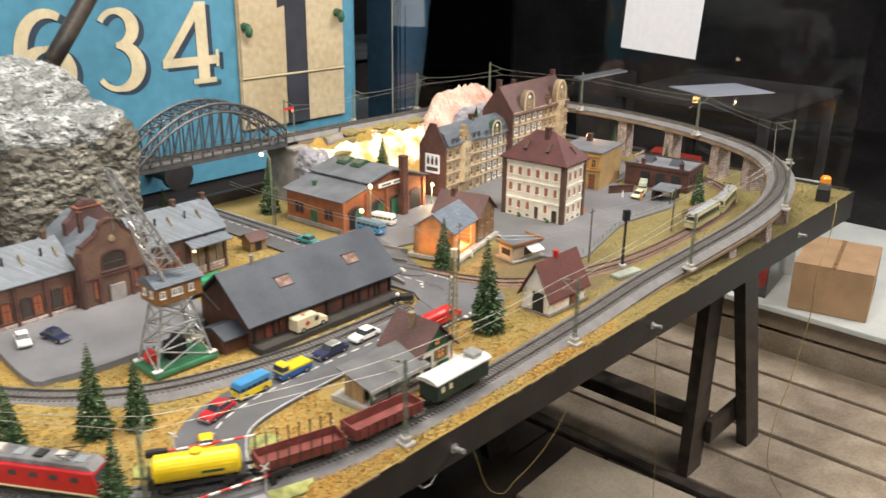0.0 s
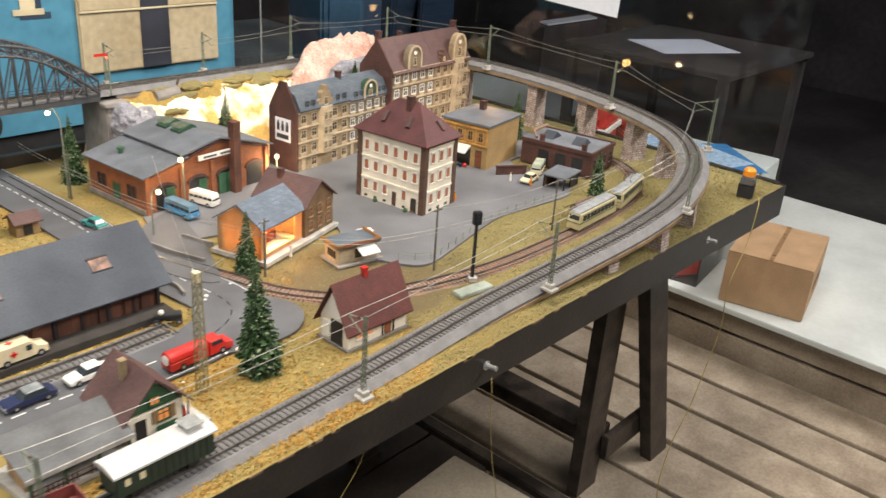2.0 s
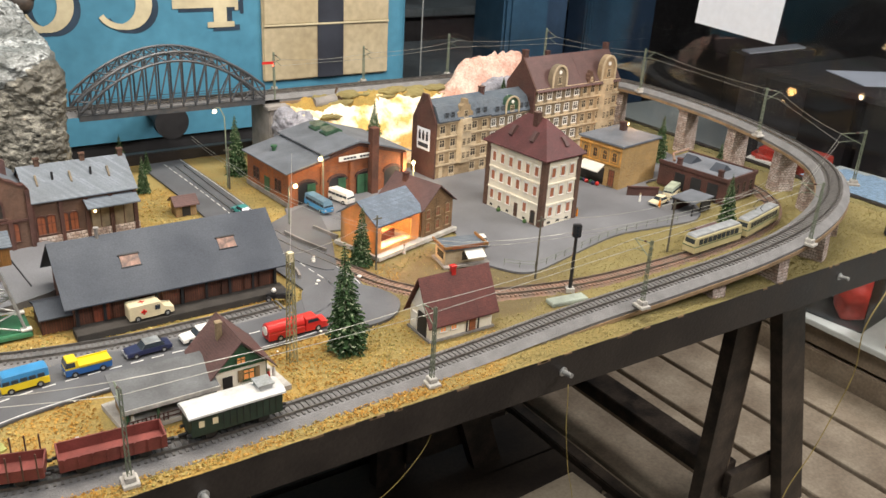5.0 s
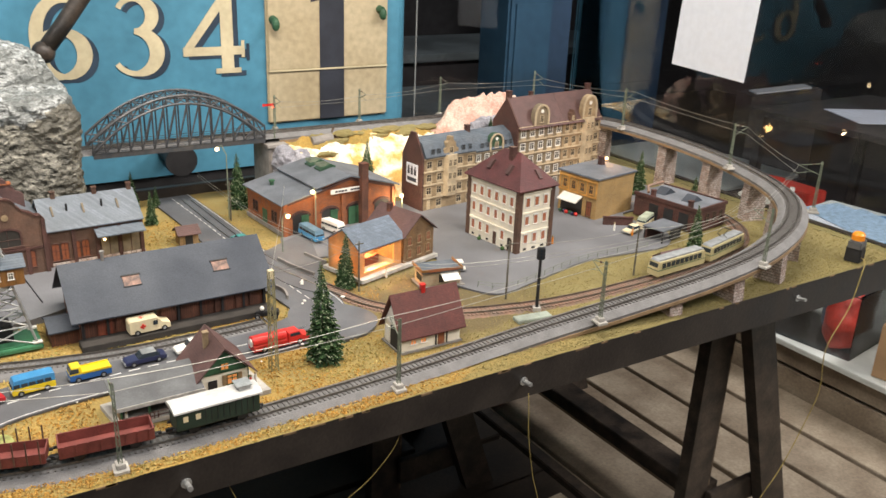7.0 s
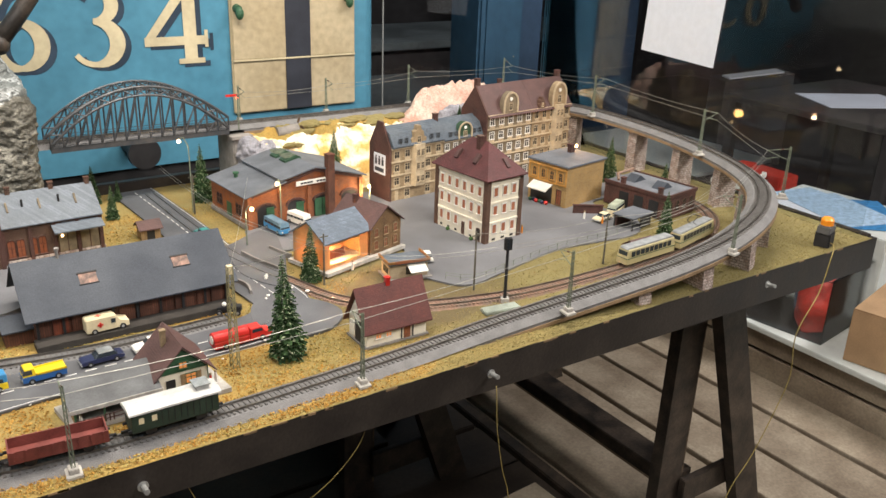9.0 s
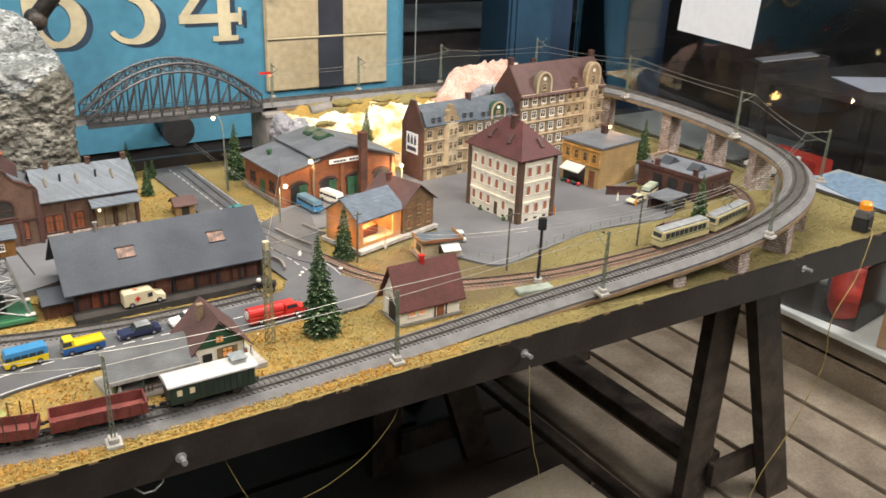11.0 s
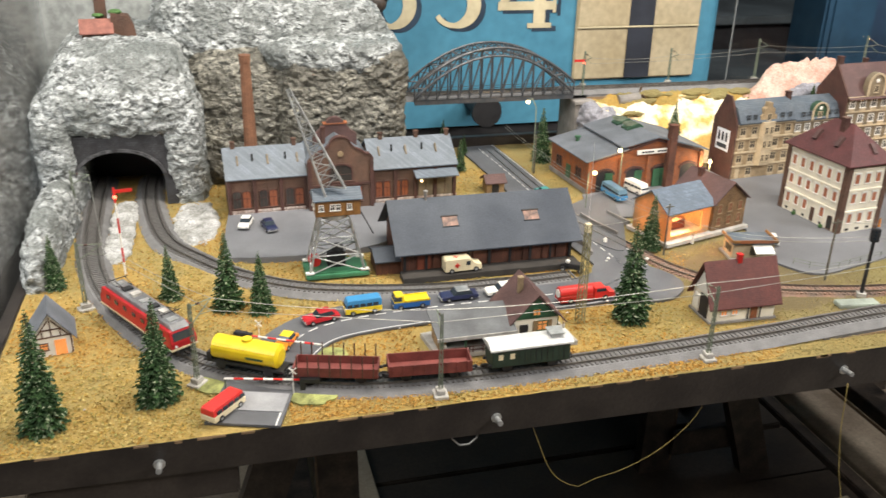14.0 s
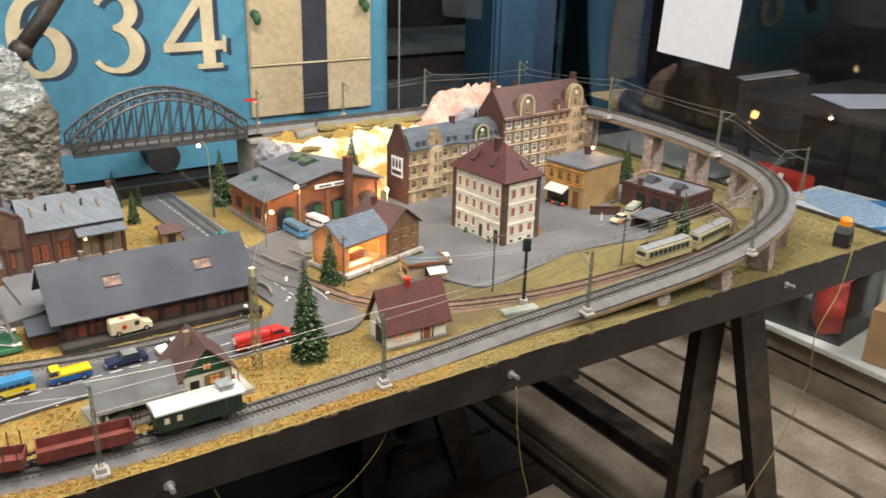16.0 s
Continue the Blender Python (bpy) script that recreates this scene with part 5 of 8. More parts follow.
for k, gx in enumerate((0.036, 0.098, 0.155, 0.216)):
    w, h = 0.034, 0.032
    arch_pts = [(gx - w / 2, 0.001), (gx + w / 2, 0.001), (gx + w / 2, h)] + [(gx + w / 2 * math.cos(math.pi * j / 8), h + 0.009 * math.sin(math.pi * j / 8)) for j in range(1, 8)] + [(gx - w / 2, h)]
    # the open gate's inner shade is a flat black sheet on the wall
    part("gateway", prism(B(), arch_pts, -0.0006, 0.0002), DARK, eng, "flat black sheet for the shade inside an open gate")
    for sgn in (-1, 1):
        if k == 2 or (k == 0 and sgn > 0) or (k == 1 and sgn > 0):
            part("gate_leaf", bx(B(), gx + sgn * (w / 4) - w / 4 + 0.0008, -0.003, 0.001, gx + sgn * (w / 4) + w / 4 - 0.0008, -0.001, h + 0.004), GREEN, eng, "dark green gate leaf")
    ring_ = B()
    for j in range(8):
        a, b = math.pi * j / 8, math.pi * (j + 1) / 8
        q = [(gx + w / 2 * math.cos(t), h + 0.009 * math.sin(t)) for t in (a, b)]
        o = [(gx + (w / 2 + 0.004) * math.cos(t), h + 0.0125 * math.sin(t) + 0.001) for t in (a, b)]
        prism(ring_, [q[0], q[1], o[1], o[0]], -0.0022, 0.0)
    part("arch", ring_, BRICK_D, eng)
for px_ in (0.003, 0.067, 0.127, 0.186, 0.242):
    part("pilaster", bx(B(), px_ - 0.004, -0.004, 0, px_ + 0.004, 0, 0.064), BRICK_O, eng)
part("cornice", prism(B(), [(0, 0.0575), (0.078, 0.0745), (0.14, 0.0905), (0.245, 0.0605), (0.245, 0.0655), (0.14, 0.0955), (0.078, 0.0795), (0, 0.0620)], -0.0035, -0.0001), BRICK_D, eng)
sign = part("name_board", bx(B(), 0.098, -0.006, 0.068, 0.176, -0.004, 0.0765), WHITE, eng, "cream sign board with unreadable lettering")
for k in range(9):
    if k != 4:
        part("lettering", bx(B(), 0.107 + k * 0.0068, -0.0064, 0.0705, 0.1125 + k * 0.0068, -0.0060, 0.0738), STRIPE, sign)
# chimney brick is a darker red than the shed walls
chimney(eng, 0.168, -0.009, 0.0, 0.122, 0.014, mat("deep_red_brick", (0.17, 0.058, 0.034), 0.8, var=0.3, scale=40, kind="brick", size=(0.0032, 0.0013), bump=0.4, mortar=(0.12, 0.07, 0.05)))
part("vent", rod(rod(B(), (0.028, 0.10, 0.066), (0.028, 0.10, 0.078), 0.004), (0.028, 0.10, 0.078), (0.028, 0.10, 0.081), 0.006), GREEN, eng)
for wy in (0.035, 0.115):
    for s in (-0.006, 0.006):
        window(eng, 0, wy + s, 0.020, 0.008, 0.018, "left", BRICK_D, PANE, True)
part("side_door", bx(B(), -0.0012, 0.066, 0.001, 0.0, 0.084, 0.034), GREEN, eng)
part("plinth", bx(B(), -0.003, -0.001, 0, -0.0001, D, 0.008), CONCD, eng)

# white corner house
wh = thing("white_house", "white three-storey house with oxblood hipped roof", "house", pose(1.353, 0.893, G + 0.0024, 0, 0, 6))
WX, WY, WE = 0.086, 0.139, 0.117
part("wall", bx(B(), 0, 0, 0, WX, WY, WE), CREAM, wh)
part("roof", hip_roof(B(), 0, WX, 0, WY, WE, 0.172, 0.048, 0.092, 0.007), TILE_R, wh)
for qx, qy in ((0, 0), (WX, 0), (0, WY)):
    part("quoin", bx(B(), qx - 0.0016 if qx == 0 else qx - 0.008, qy - 0.0016 if qy == 0 else qy - 0.008, 0, qx + 0.008 if qx == 0 else qx + 0.0016, qy + 0.008 if qy == 0 else qy + 0.0016, WE - 0.001), BRICK_B, wh, "brown corner pilaster")
for z in (0.036, 0.073, 0.110):
    part("string_course", bx(bx(B(), 0.008, -0.0018, z, WX - 0.008, 0, z + 0.003), -0.0018, 0.008, z, 0, WY - 0.008, z + 0.003), CREAM, wh)
for r, z in enumerate((0.017, 0.052, 0.086)):
    for k in range(6):
        y = 0.0185 + k * 0.0204
        if r == 0 and k == 2:
            part("door", bx(B(), -0.0012, y - 0.004, 0.002, 0, y + 0.004, 0.026), BRICK_B, wh, "brown front door")
        elif r == 0 and k == 0:
            window(wh, 0, y, 0.002, 0.009, 0.020, "left", BRICK_B, PANE, True, cross=False)
        else:
            window(wh, 0, y, z, 0.0082, 0.0160, "left", WHITE, PANE_R, cross=False)
            part("lintel", bx(B(), -0.0016, y - 0.0062, z + 0.0172, 0, y + 0.0062, z + 0.0190), WHITE, wh)
    for k in range(3):
        xx = 0.021 + k * 0.0222
        window(wh, xx, 0, z, 0.0092, 0.0160, "front", WHITE, PANE_R, cross=False)
        part("lintel", bx(B(), xx - 0.0066, -0.0016, z + 0.0172, xx + 0.0066, 0, z + 0.0190), WHITE, wh)
for k in range(6):
    if k not in (0, 2):
        part("cellar_window", bx(B(), -0.0004, 0.0155 + k * 0.0204, 0.003, 0, 0.0215 + k * 0.0204, 0.007), PANE, wh)
for k in range(3):
    part("cellar_window", bx(B(), 0.017 + k * 0.0222, -0.0004, 0.003, 0.025 + k * 0.0222, 0, 0.007), PANE, wh)
for y in (0.045, 0.095):
    part("roof_hatch", bx(B(), -0.003, -0.004, -0.001, 0.016, 0.004, 0.0055), TILE_M, wh).matrix_basis = pose(0.012, y, 0.1385, 0, -51, 0)
part("roof_hatch", bx(B(), -0.004, -0.003, -0.001, 0.004, 0.016, 0.0055), TILE_M, wh).matrix_basis = pose(0.055, 0.010, 0.1325, 46, 0, 0)
chimney(wh, 0.034, 0.060, 0.150, 0.182, 0.010, BRICK_D)
for y in (0.03, 0.095):
    part("flower_tub", ball(B(), (-0.006, y, 0.003), 0.004), NEEDLE, wh)


def ornate_gable(parent, x, y, z, w, h, material, round_top=False):
    bm = B()
    if round_top:
        pts = [(x - w / 2, z)] + [(x - w / 2 * math.cos(a), z + h * 0.45 + h * 0.55 * math.sin(a)) for a in [math.pi * k / 10 for k in range(11)]] + [(x + w / 2, z)]
    else:
        pts = [(x - w / 2, z), (x + w / 2, z), (x + w / 2, z + h * 0.35), (x + w * 0.33, z + h * 0.45), (x + w * 0.30, z + h * 0.68), (x + w * 0.14, z + h * 0.78), (x + w * 0.10, z + h), (x - w * 0.10, z + h), (x - w * 0.14, z + h * 0.78), (x - w * 0.30, z + h * 0.68), (x - w * 0.33, z + h * 0.45), (x - w / 2, z + h * 0.35)]
    prism(bm, pts, y, y + 0.012)
    g = part("dormer_gable", bm, material, parent, "ornate gable")
    if round_top:  # pale moulded surround
        ring = B()
        for k in range(10):
            a, b = math.pi * k / 10, math.pi * (k + 1) / 10
            q = [(x - w / 2 * math.cos(v), z + h * 0.45 + h * 0.55 * math.sin(v)) for v in (a, b)]
            o = [(x + (p[0] - x) * 0.80, z + h * 0.45 + (p[1] - z - h * 0.45) * 0.84) for p in q]
            prism(ring, [q[0], q[1], o[1], o[0]], y - 0.0022, y - 0.0001)
        for sg in (-1, 1):
            bx(ring, min(x + sg * w * 0.5, x + sg * w * 0.40), y - 0.0022, z, max(x + sg * w * 0.5, x + sg * w * 0.40), y - 0.0001, z + h * 0.45)
        part("moulding", ring, SANDL, parent, "pale curved gable moulding")
        part("oculus", rod(B(), (x, y, z + h * 0.66), (x, y - 0.0014, z + h * 0.66), w * 0.09, n=12), WHITE, parent)
    window(parent, x, y, z + h * 0.14, w * 0.20, h * 0.30, "front", SANDL, PANE)
    return g


def town_house(name, label, m, L, D, ze, zr, wall, trim, roof_mat, rows, cols, pane, gables, bays, mansard, left_wall):
    t = thing(name, label, "house", m)
    gable_body(bm := B(), 0, L, 0, D, ze, zr - 0.001)
    part("wall", bm, wall, t)
    if mansard:
        out = [(-0.005, ze), (0.010, ze + 0.026), (D / 2, zr), (D + 0.004, ze), (D + 0.004, ze + 0.002), (D / 2, zr + 0.003), (0.008, ze + 0.029), (-0.006, ze + 0.003)]
        part("roof", prism(B(), out, 0.0005, L - 0.0005, "x"), roof_mat, t)
        part("roof_fill", prism(B(), [(-0.002, ze), (0.011, ze + 0.0255), (D / 2, zr - 0.0005), (D / 2, ze)], 0.001, L - 0.001, "x"), roof_mat, t)
    else:
        part("roof", gable_roof(B(), 0, L, 0, D, ze + 0.001, zr + 0.001, over=0.0, side=0.006), roof_mat, t)
    storey = ze / rows
    for r in range(rows):
        part("cornice", bx(B(), -0.0005, -0.0032, (r + 1) * storey - 0.003, L + 0.0005, 0, (r + 1) * storey), trim, t)
        for c in range(cols):
            xx = L * (c + 0.5) / cols
            if any(abs(xx - b) < 0.014 for b in bays):
                continue
            z = r * storey + storey * 0.24
            if r == 0 and c == 0:
                part("door", bx(B(), xx - 0.0042, -0.0012, 0.001, xx + 0.0042, 0, 0.022), trim, t, "pale panelled house door")
                continue
            window(t, xx, 0, z, L / cols * 0.42, storey * 0.48, "front", WHITE if wall is TAUPE else trim, pane, False, 0.0015)
            part("spandrel", bx(B(), xx - L / cols * 0.27, -0.0018, z - 0.0062, xx + L / cols * 0.27, 0, z - 0.0022), trim, t)
    for b in bays:
        bay = part("bay", prism(B(), [(b - 0.017, 0), (b - 0.012, -0.010), (b + 0.012, -0.010), (b + 0.017, 0)], storey * 0.95, ze + 0.003, "z"), trim, t, "projecting bay")
        for r in range(1, rows):
            for s in (-0.006, 0.006):
                window(t, b + s, -0.010, r * storey + storey * 0.26, 0.0062, storey * 0.46, "front", trim, pane)
    for gx, gw, gh, mt, rt in gables:
        ornate_gable(t, gx, -0.004, ze, gw, gh, mt, rt)
    if left_wall:
        bm = B()
        prism(bm, [(-0.001, 0), (D + 0.001, 0), (D + 0.001, ze), (D / 2 + 0.012, zr + 0.006), (D / 2 + 0.008, zr + 0.014), (D / 2 - 0.008, zr + 0.014), (D / 2 - 0.012, zr + 0.006), (-0.001, ze)] if mansard else [(-0.001, 0), (D + 0.001, 0), (D + 0.001, ze + 0.002), (D / 2, zr + 0.004), (-0.001, ze + 0.002)], -0.004, 0, "x")
        part("gable_wall", bm, BRICK_D, t, "dark red brick gable wall")
    return t


ad = town_house("town_house", "sandstone town house with slate mansard roof and painted gable", pose(1.330, 1.180, G + 0.0024, 0, 0, 6), 0.135, 0.068, 0.110, 0.146, SAND, SANDL, SLATE, 4, 5, PANE, [(0.067, 0.038, 0.040, SAND, False)], [0.067], True, True)
poster = part("wall_poster", bx(B(), -0.0052, 0.014, 0.052, -0.0041, 0.052, 0.094), PAPER, ad, "white poster with dark figures")
for k in range(3):
    yy = 0.022 + k * 0.011
    part("poster_figure", bx(bx(B(), -0.0058, yy - 0.0032, 0.071, -0.0052, yy + 0.0032, 0.084), -0.0058, yy - 0.002, 0.0845, -0.0052, yy + 0.002, 0.089), STRIPE, poster)
part("poster_lettering", bx(B(), -0.0058, 0.018, 0.057, -0.0052, 0.048, 0.065), STRIPE, poster)
for xx in (0.02, 0.035, 0.10, 0.118):
    window(ad, xx, -0.003, 0.116, 0.007, 0.012, "front", SLATE, PANE)
th2 = town_house("town_house", "olive-grey town house with slate roof and round dormer", pose(1.330, 1.180, G + 0.0024, 0, 0, 6) @ pose(0.1355, 0.002, 0), 0.118, 0.068, 0.106, 0.144, TAUPE, SANDL, SLATE, 4, 5, PANE, [(0.058, 0.040, 0.036, GLAZEG, True)], [], True, False)
chimney(th2, 0.002, 0.03, 0.13, 0.160, 0.009, BRICK_D)
for xx in (0.018, 0.034, 0.084, 0.10):
    window(th2, xx, -0.003, 0.112, 0.007, 0.012, "front", SLATE, PANE)
b1 = town_house("apartment_house", "tall grey-brown stone house with mauve tile roof", pose(1.578, 1.194, G + 0.0024, 0, 0, 5), 0.135, 0.082, 0.150, 0.204, TAUPE, SANDL, TILE_M, 5, 5, PANE, [(0.062, 0.044, 0.046, TAUPE, True)], [], False, True)
b2 = town_house("apartment_house", "tall ochre sandstone house with mauve tile roof", pose(1.578, 1.194, G + 0.0024, 0, 0, 5) @ pose(0.1355, 0, 0), 0.122, 0.082, 0.150, 0.204, SAND, SANDL, TILE_M, 5, 5, PANE, [(0.078, 0.046, 0.054, SAND, True), (0.025, 0.02, 0.024, BRICK_B, False)], [0.078], False, False)
chimney(b1, 0.005, 0.045, 0.19, 0.222, 0.010, BRICK_D)
chimney(b2, 0.116, 0.045, 0.19, 0.220, 0.010, BRICK_D)
chimney(b1, 0.075, 0.05, 0.19, 0.214, 0.008, BRICK_D)

# ochre shop
shop = thing("ochre_shop", "ochre brick corner shop with white awning", "shop", pose(1.617, 0.975, G + 0.0024, 0, 0, 9))
part("wall", bx(B(), 0, 0, 0, 0.120, 0.100, 0.084), BRICK_Y, shop)
part("roof", bx(B(), -0.004, -0.004, 0.084, 0.124, 0.104, 0.0875), FELT, shop, "flat grey felt roof")
ORNAMENT = mat("orange_ochre_trim", (0.60, 0.30, 0.07), 0.7, var=0.2, scale=60)
part("cornice", bx(B(), -0.003, 0.0, 0.076, -0.0001, 0.1, 0.080), ORNAMENT, shop, "orange ochre cornice")
part("cornice", bx(B(), -0.0022, 0.0, 0.044, -0.0001, 0.1, 0.0475), ORNAMENT, shop, "orange ochre cornice")
for k in range(5):
    part("pilaster", bx(B(), -0.0016, 0.0005 + k * 0.0242, 0.0476, -0.0001, 0.0035 + k * 0.0242, 0.0759), ORNAMENT, shop)
for k in range(16):
    part("corbel", bx(B(), -0.0022, 0.002 + k * 0.0062, 0.0735, -0.0001, 0.0045 + k * 0.0062, 0.0759), ORNAMENT, shop)
for k in range(4):
    window(shop, 0, 0.016 + k * 0.023, 0.052, 0.009, 0.015, "left", ORNAMENT, PANE, True, 0.0016)
part("shop_front", bx(B(), -0.0012, 0.036, 0.002, 0, 0.092, 0.034), PANE, shop, "dark shop window")
window(shop, 0, 0.018, 0.004, 0.011, 0.030, "left", BRICK_B, PANE_O)
part("awning", prism(B(), [(-0.0002, 0.042), (-0.022, 0.031), (-0.022, 0.029), (-0.0002, 0.039)], 0.036, 0.086, "y"), WHITE, shop, "white awning")
for k in range(6):
    part("shop_goods", ball(B(), (-0.012 - 0.003 * (k % 2), 0.04 + k * 0.008, 0.004), 0.0042), (RED, NAVY, GREEN)[k % 3], shop)
chimney(shop, 0.095, 0.07, 0.086, 0.105, 0.011, BRICK_D)

# dark brick depot
depot = thing("brick_depot", "low dark brick depot with grey felt roof", "depot", pose(1.742, 0.822, G + 0.0024, 0, 0, 8))
part("wall", bx(B(), 0, 0, 0, 0.103, 0.150, 0.043), BRICK_D, depot)
part("parapet", bx(bx(bx(B(), -0.002, -0.002, 0.043, 0.105, 0.002, 0.050), -0.002, 0.002, 0.043, 0.002, 0.152, 0.050), 0.101, 0.002, 0.043, 0.105, 0.152, 0.050), BRICK_D, depot)
part("roof", bx(B(), 0.002, 0.002, 0.043, 0.101, 0.150, 0.0475), FELT, depot, "grey felt roof")
for yy in (0.035, 0.100):
    part("roof_light", prism(B(), [(0.03, 0.0475), (0.07, 0.0475), (0.05, 0.060)], yy, yy + 0.024), FELTD, depot)
for k in range(3):
    # black sheets on the wall stand for the shade inside the depot
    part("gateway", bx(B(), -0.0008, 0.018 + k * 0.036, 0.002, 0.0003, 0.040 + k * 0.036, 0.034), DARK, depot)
for k in range(4):
    window(depot, 0.015 + k * 0.024, 0, 0.014, 0.010, 0.018, "front", BRICK_B, PANE, True)
for yy in (0.02, 0.11):
    chimney(depot, 0.006, yy, 0.045, 0.062, 0.008, BRICK_D)
part("roof_pipe", tube(B(), [(0.01, 0.125, 0.052), (0.03, 0.142, 0.058), (0.08, 0.140, 0.060)], 0.003), RUST, depot)
lean = thing("open_shelter", "small flat-roofed dark shelter with grey roof", "shelter", pose(1.665, 0.835, G + 0.0024, 0, 0, 10))
part("roof", bx(B(), -0.034, -0.024, 0.024, 0.034, 0.024, 0.0265), FELT, lean)
part("back_wall", bx(B(), -0.03, 0.016, 0, 0.03, 0.02, 0.024), BRICK_D, lean)
part("front_wall", bx(B(), 0.0, -0.02, 0, 0.03, -0.017, 0.024), DARK, lean)
for sx in (-0.03, 0.03):
    for sy in (-0.02, 0.02):
        part("post", bx(B(), sx - 0.0012, sy - 0.0012, 0, sx + 0.0012, sy + 0.0012, 0.024), DARK, lean)
yardwall = solid("yard_wall", bx(bx(B(), 0, 0, 0, 0.06, 0.003, 0.016), -0.001, -0.001, 0.016, 0.061, 0.004, 0.018), BRICK_D, "low dark brick yard wall", "wall", m=pose(1.612, 0.945, G + 0.0024, 0, 0, -32))

# restaurant with lit hall
def thin_plastic():
    """Thin cream wall plastic that the lamp inside shines through."""
    m = mat("thin_cream_plastic", (0.58, 0.40, 0.20), 0.6, var=0.15, scale=60, fine=350)
    n, l = m.node_tree.nodes, m.node_tree.links
    tr, mx = n.new("ShaderNodeBsdfTranslucent"), n.new("ShaderNodeMixShader")
    tr.inputs[0].default_value, mx.inputs[0].default_value = (0.80, 0.55, 0.28, 1), 0.40
    l.new(n["Principled BSDF"].outputs[0], mx.inputs[1])
    l.new(tr.outputs[0], mx.inputs[2])
    l.new(mx.outputs[0], n["Material Output"].inputs[0])
    return m


THIN = thin_plastic()
rest = thing("restaurant", "small brick restaurant with a lit orange hall", "restaurant", pose(1.043, 0.908, G + 0.003, 0, 0, 16))
part("floor_slab", bx(B(), -0.004, -0.012, 0, 0.180, 0.085, 0.006), CONC, rest, "pale stone terrace")
for a in ((0, 0.0, 0.0025, 0.075), (0.0, 0.0725, 0.10, 0.075)):
    part("wall", bx(B(), a[0], a[1], 0.006, a[2], a[3], 0.055), THIN, rest)
part("gable_wall", prism(B(), [(0, 0.055), (0.075, 0.055), (0.0375, 0.080)], 0, 0.0025, "x"), THIN, rest)
bm = B()
for u0, u1, z0, z1 in ((0.0025, 0.012, 0.006, 0.055), (0.080, 0.0975, 0.006, 0.055), (0.012, 0.080, 0.046, 0.055), (0.012, 0.080, 0.006, 0.012)):
    bx(bm, u0, 0, z0, u1, 0.0025, z1)
part("front_frame", bm, THIN, rest, "pale shop front with wide opening")
part("counter", bx(B(), 0.020, 0.030, 0.006, 0.075, 0.045, 0.022, 0.001), WOODR, rest, "red-brown counter")
part("inner_wall", bx(B(), 0.0026, 0.068, 0.006, 0.097, 0.072, 0.054), SANDL, rest)
for k in range(3):
    part("shelf", bx(B(), 0.012 + k * 0.028, 0.060, 0.018, 0.034 + k * 0.028, 0.0678, 0.040), (DKRED, BRICK_O, WOODR)[k], rest)
part("ceiling_lamp", rod(B(), (0.046, 0.035, 0.046), (0.046, 0.035, 0.049), 0.010, n=14), GLOW, rest)
part("roof", gable_roof(B(), 0, 0.100, 0, 0.075, 0.056, 0.081, over=0.004, side=0.006), mat("pale_blue_slate", (0.16, 0.205, 0.26), 0.55, var=0.3, scale=30, kind="tile", size=(0.006, 0.004), bump=0.3, second=(0.11, 0.14, 0.18), mortar=(0.10, 0.12, 0.15)), rest, "blue-grey slate roof")
wing = part("wing", gable_body(B(), 0.100, 0.175, -0.004, 0.085, 0.055, 0.084, "y", z0=0.006), BRICK_L, rest, "ochre-brown brick gable wing")
part("wing_roof", gable_roof(B(), 0.100, 0.175, -0.004, 0.085, 0.056, 0.0855, "y", over=0.005, side=0.005), TILE_M, rest)
for r, z in enumerate((0.014, 0.036)):
    for k in range(3):
        window(wing, 0.114 + k * 0.0235, -0.004, z, 0.0085, 0.012, "front", SAND, PANE_O, True)
chimney(rest, 0.13, 0.06, 0.07, 0.094, 0.008, BRICK_D)

kiosk = thing("kiosk", "small pale kiosk with slate roof and white awning", "kiosk", pose(1.122, 0.838, G + 0.001, 0, 0, -10))
part("floor_slab", bx(B(), -0.004, -0.008, 0, 0.072, 0.042, 0.003), CONCD, kiosk)
part("wall", bx(B(), 0, 0, 0.003, 0.066, 0.036, 0.027), SANDL, kiosk)
part("roof", bx(B(), -0.003, -0.004, 0.027, 0.069, 0.040, 0.030), SLATE, kiosk)
part("roof_edge", bx(bx(bx(B(), -0.003, -0.005, 0.030, 0.069, -0.003, 0.034), -0.004, -0.003, 0.030, -0.002, 0.041, 0.034), 0.067, -0.003, 0.030, 0.069, 0.041, 0.034), BROWNOR, kiosk)
part("serving_hatch", bx(B(), -0.0005, 0.006, 0.010, 0.0002, 0.028, 0.021), PANE, kiosk)
part("serving_hatch", bx(B(), 0.028, -0.0005, 0.008, 0.060, 0.0002, 0.022), PANE, kiosk)
part("awning", prism(B(), [(-0.0002, 0.026), (-0.018, 0.018), (-0.018, 0.0165), (-0.0002, 0.024)], 0.030, 0.060, "x"), WHITE, kiosk, "white awning")
part("name_board", bx(B(), 0.008, -0.0062, 0.030, 0.060, -0.005, 0.035), BRICK_O, kiosk, "faded red-brown sign")

railing = thing("railing", "thin grey railing along the edge of the square", "railing")
rail_line = spline([(1.205, 0.800, G + 0.0024), (1.240, 0.770, G + 0.0024), (1.30, 0.780, G + 0.0024), (1.40, 0.803, G + 0.0024), (1.48, 0.812, G + 0.0024), (1.60, 0.806, G + 0.0024)], 0.024)
for p in rail_line:
    part("post", rod(B(), p, p + Vector((0, 0, 0.011)), 0.0005, n=5), MASTG, railing)
for dz in (0.006, 0.0106):
    part("rail", tube(B(), [p + Vector((0, 0, dz)) for p in rail_line], 0.00035, 4), MASTG, railing)

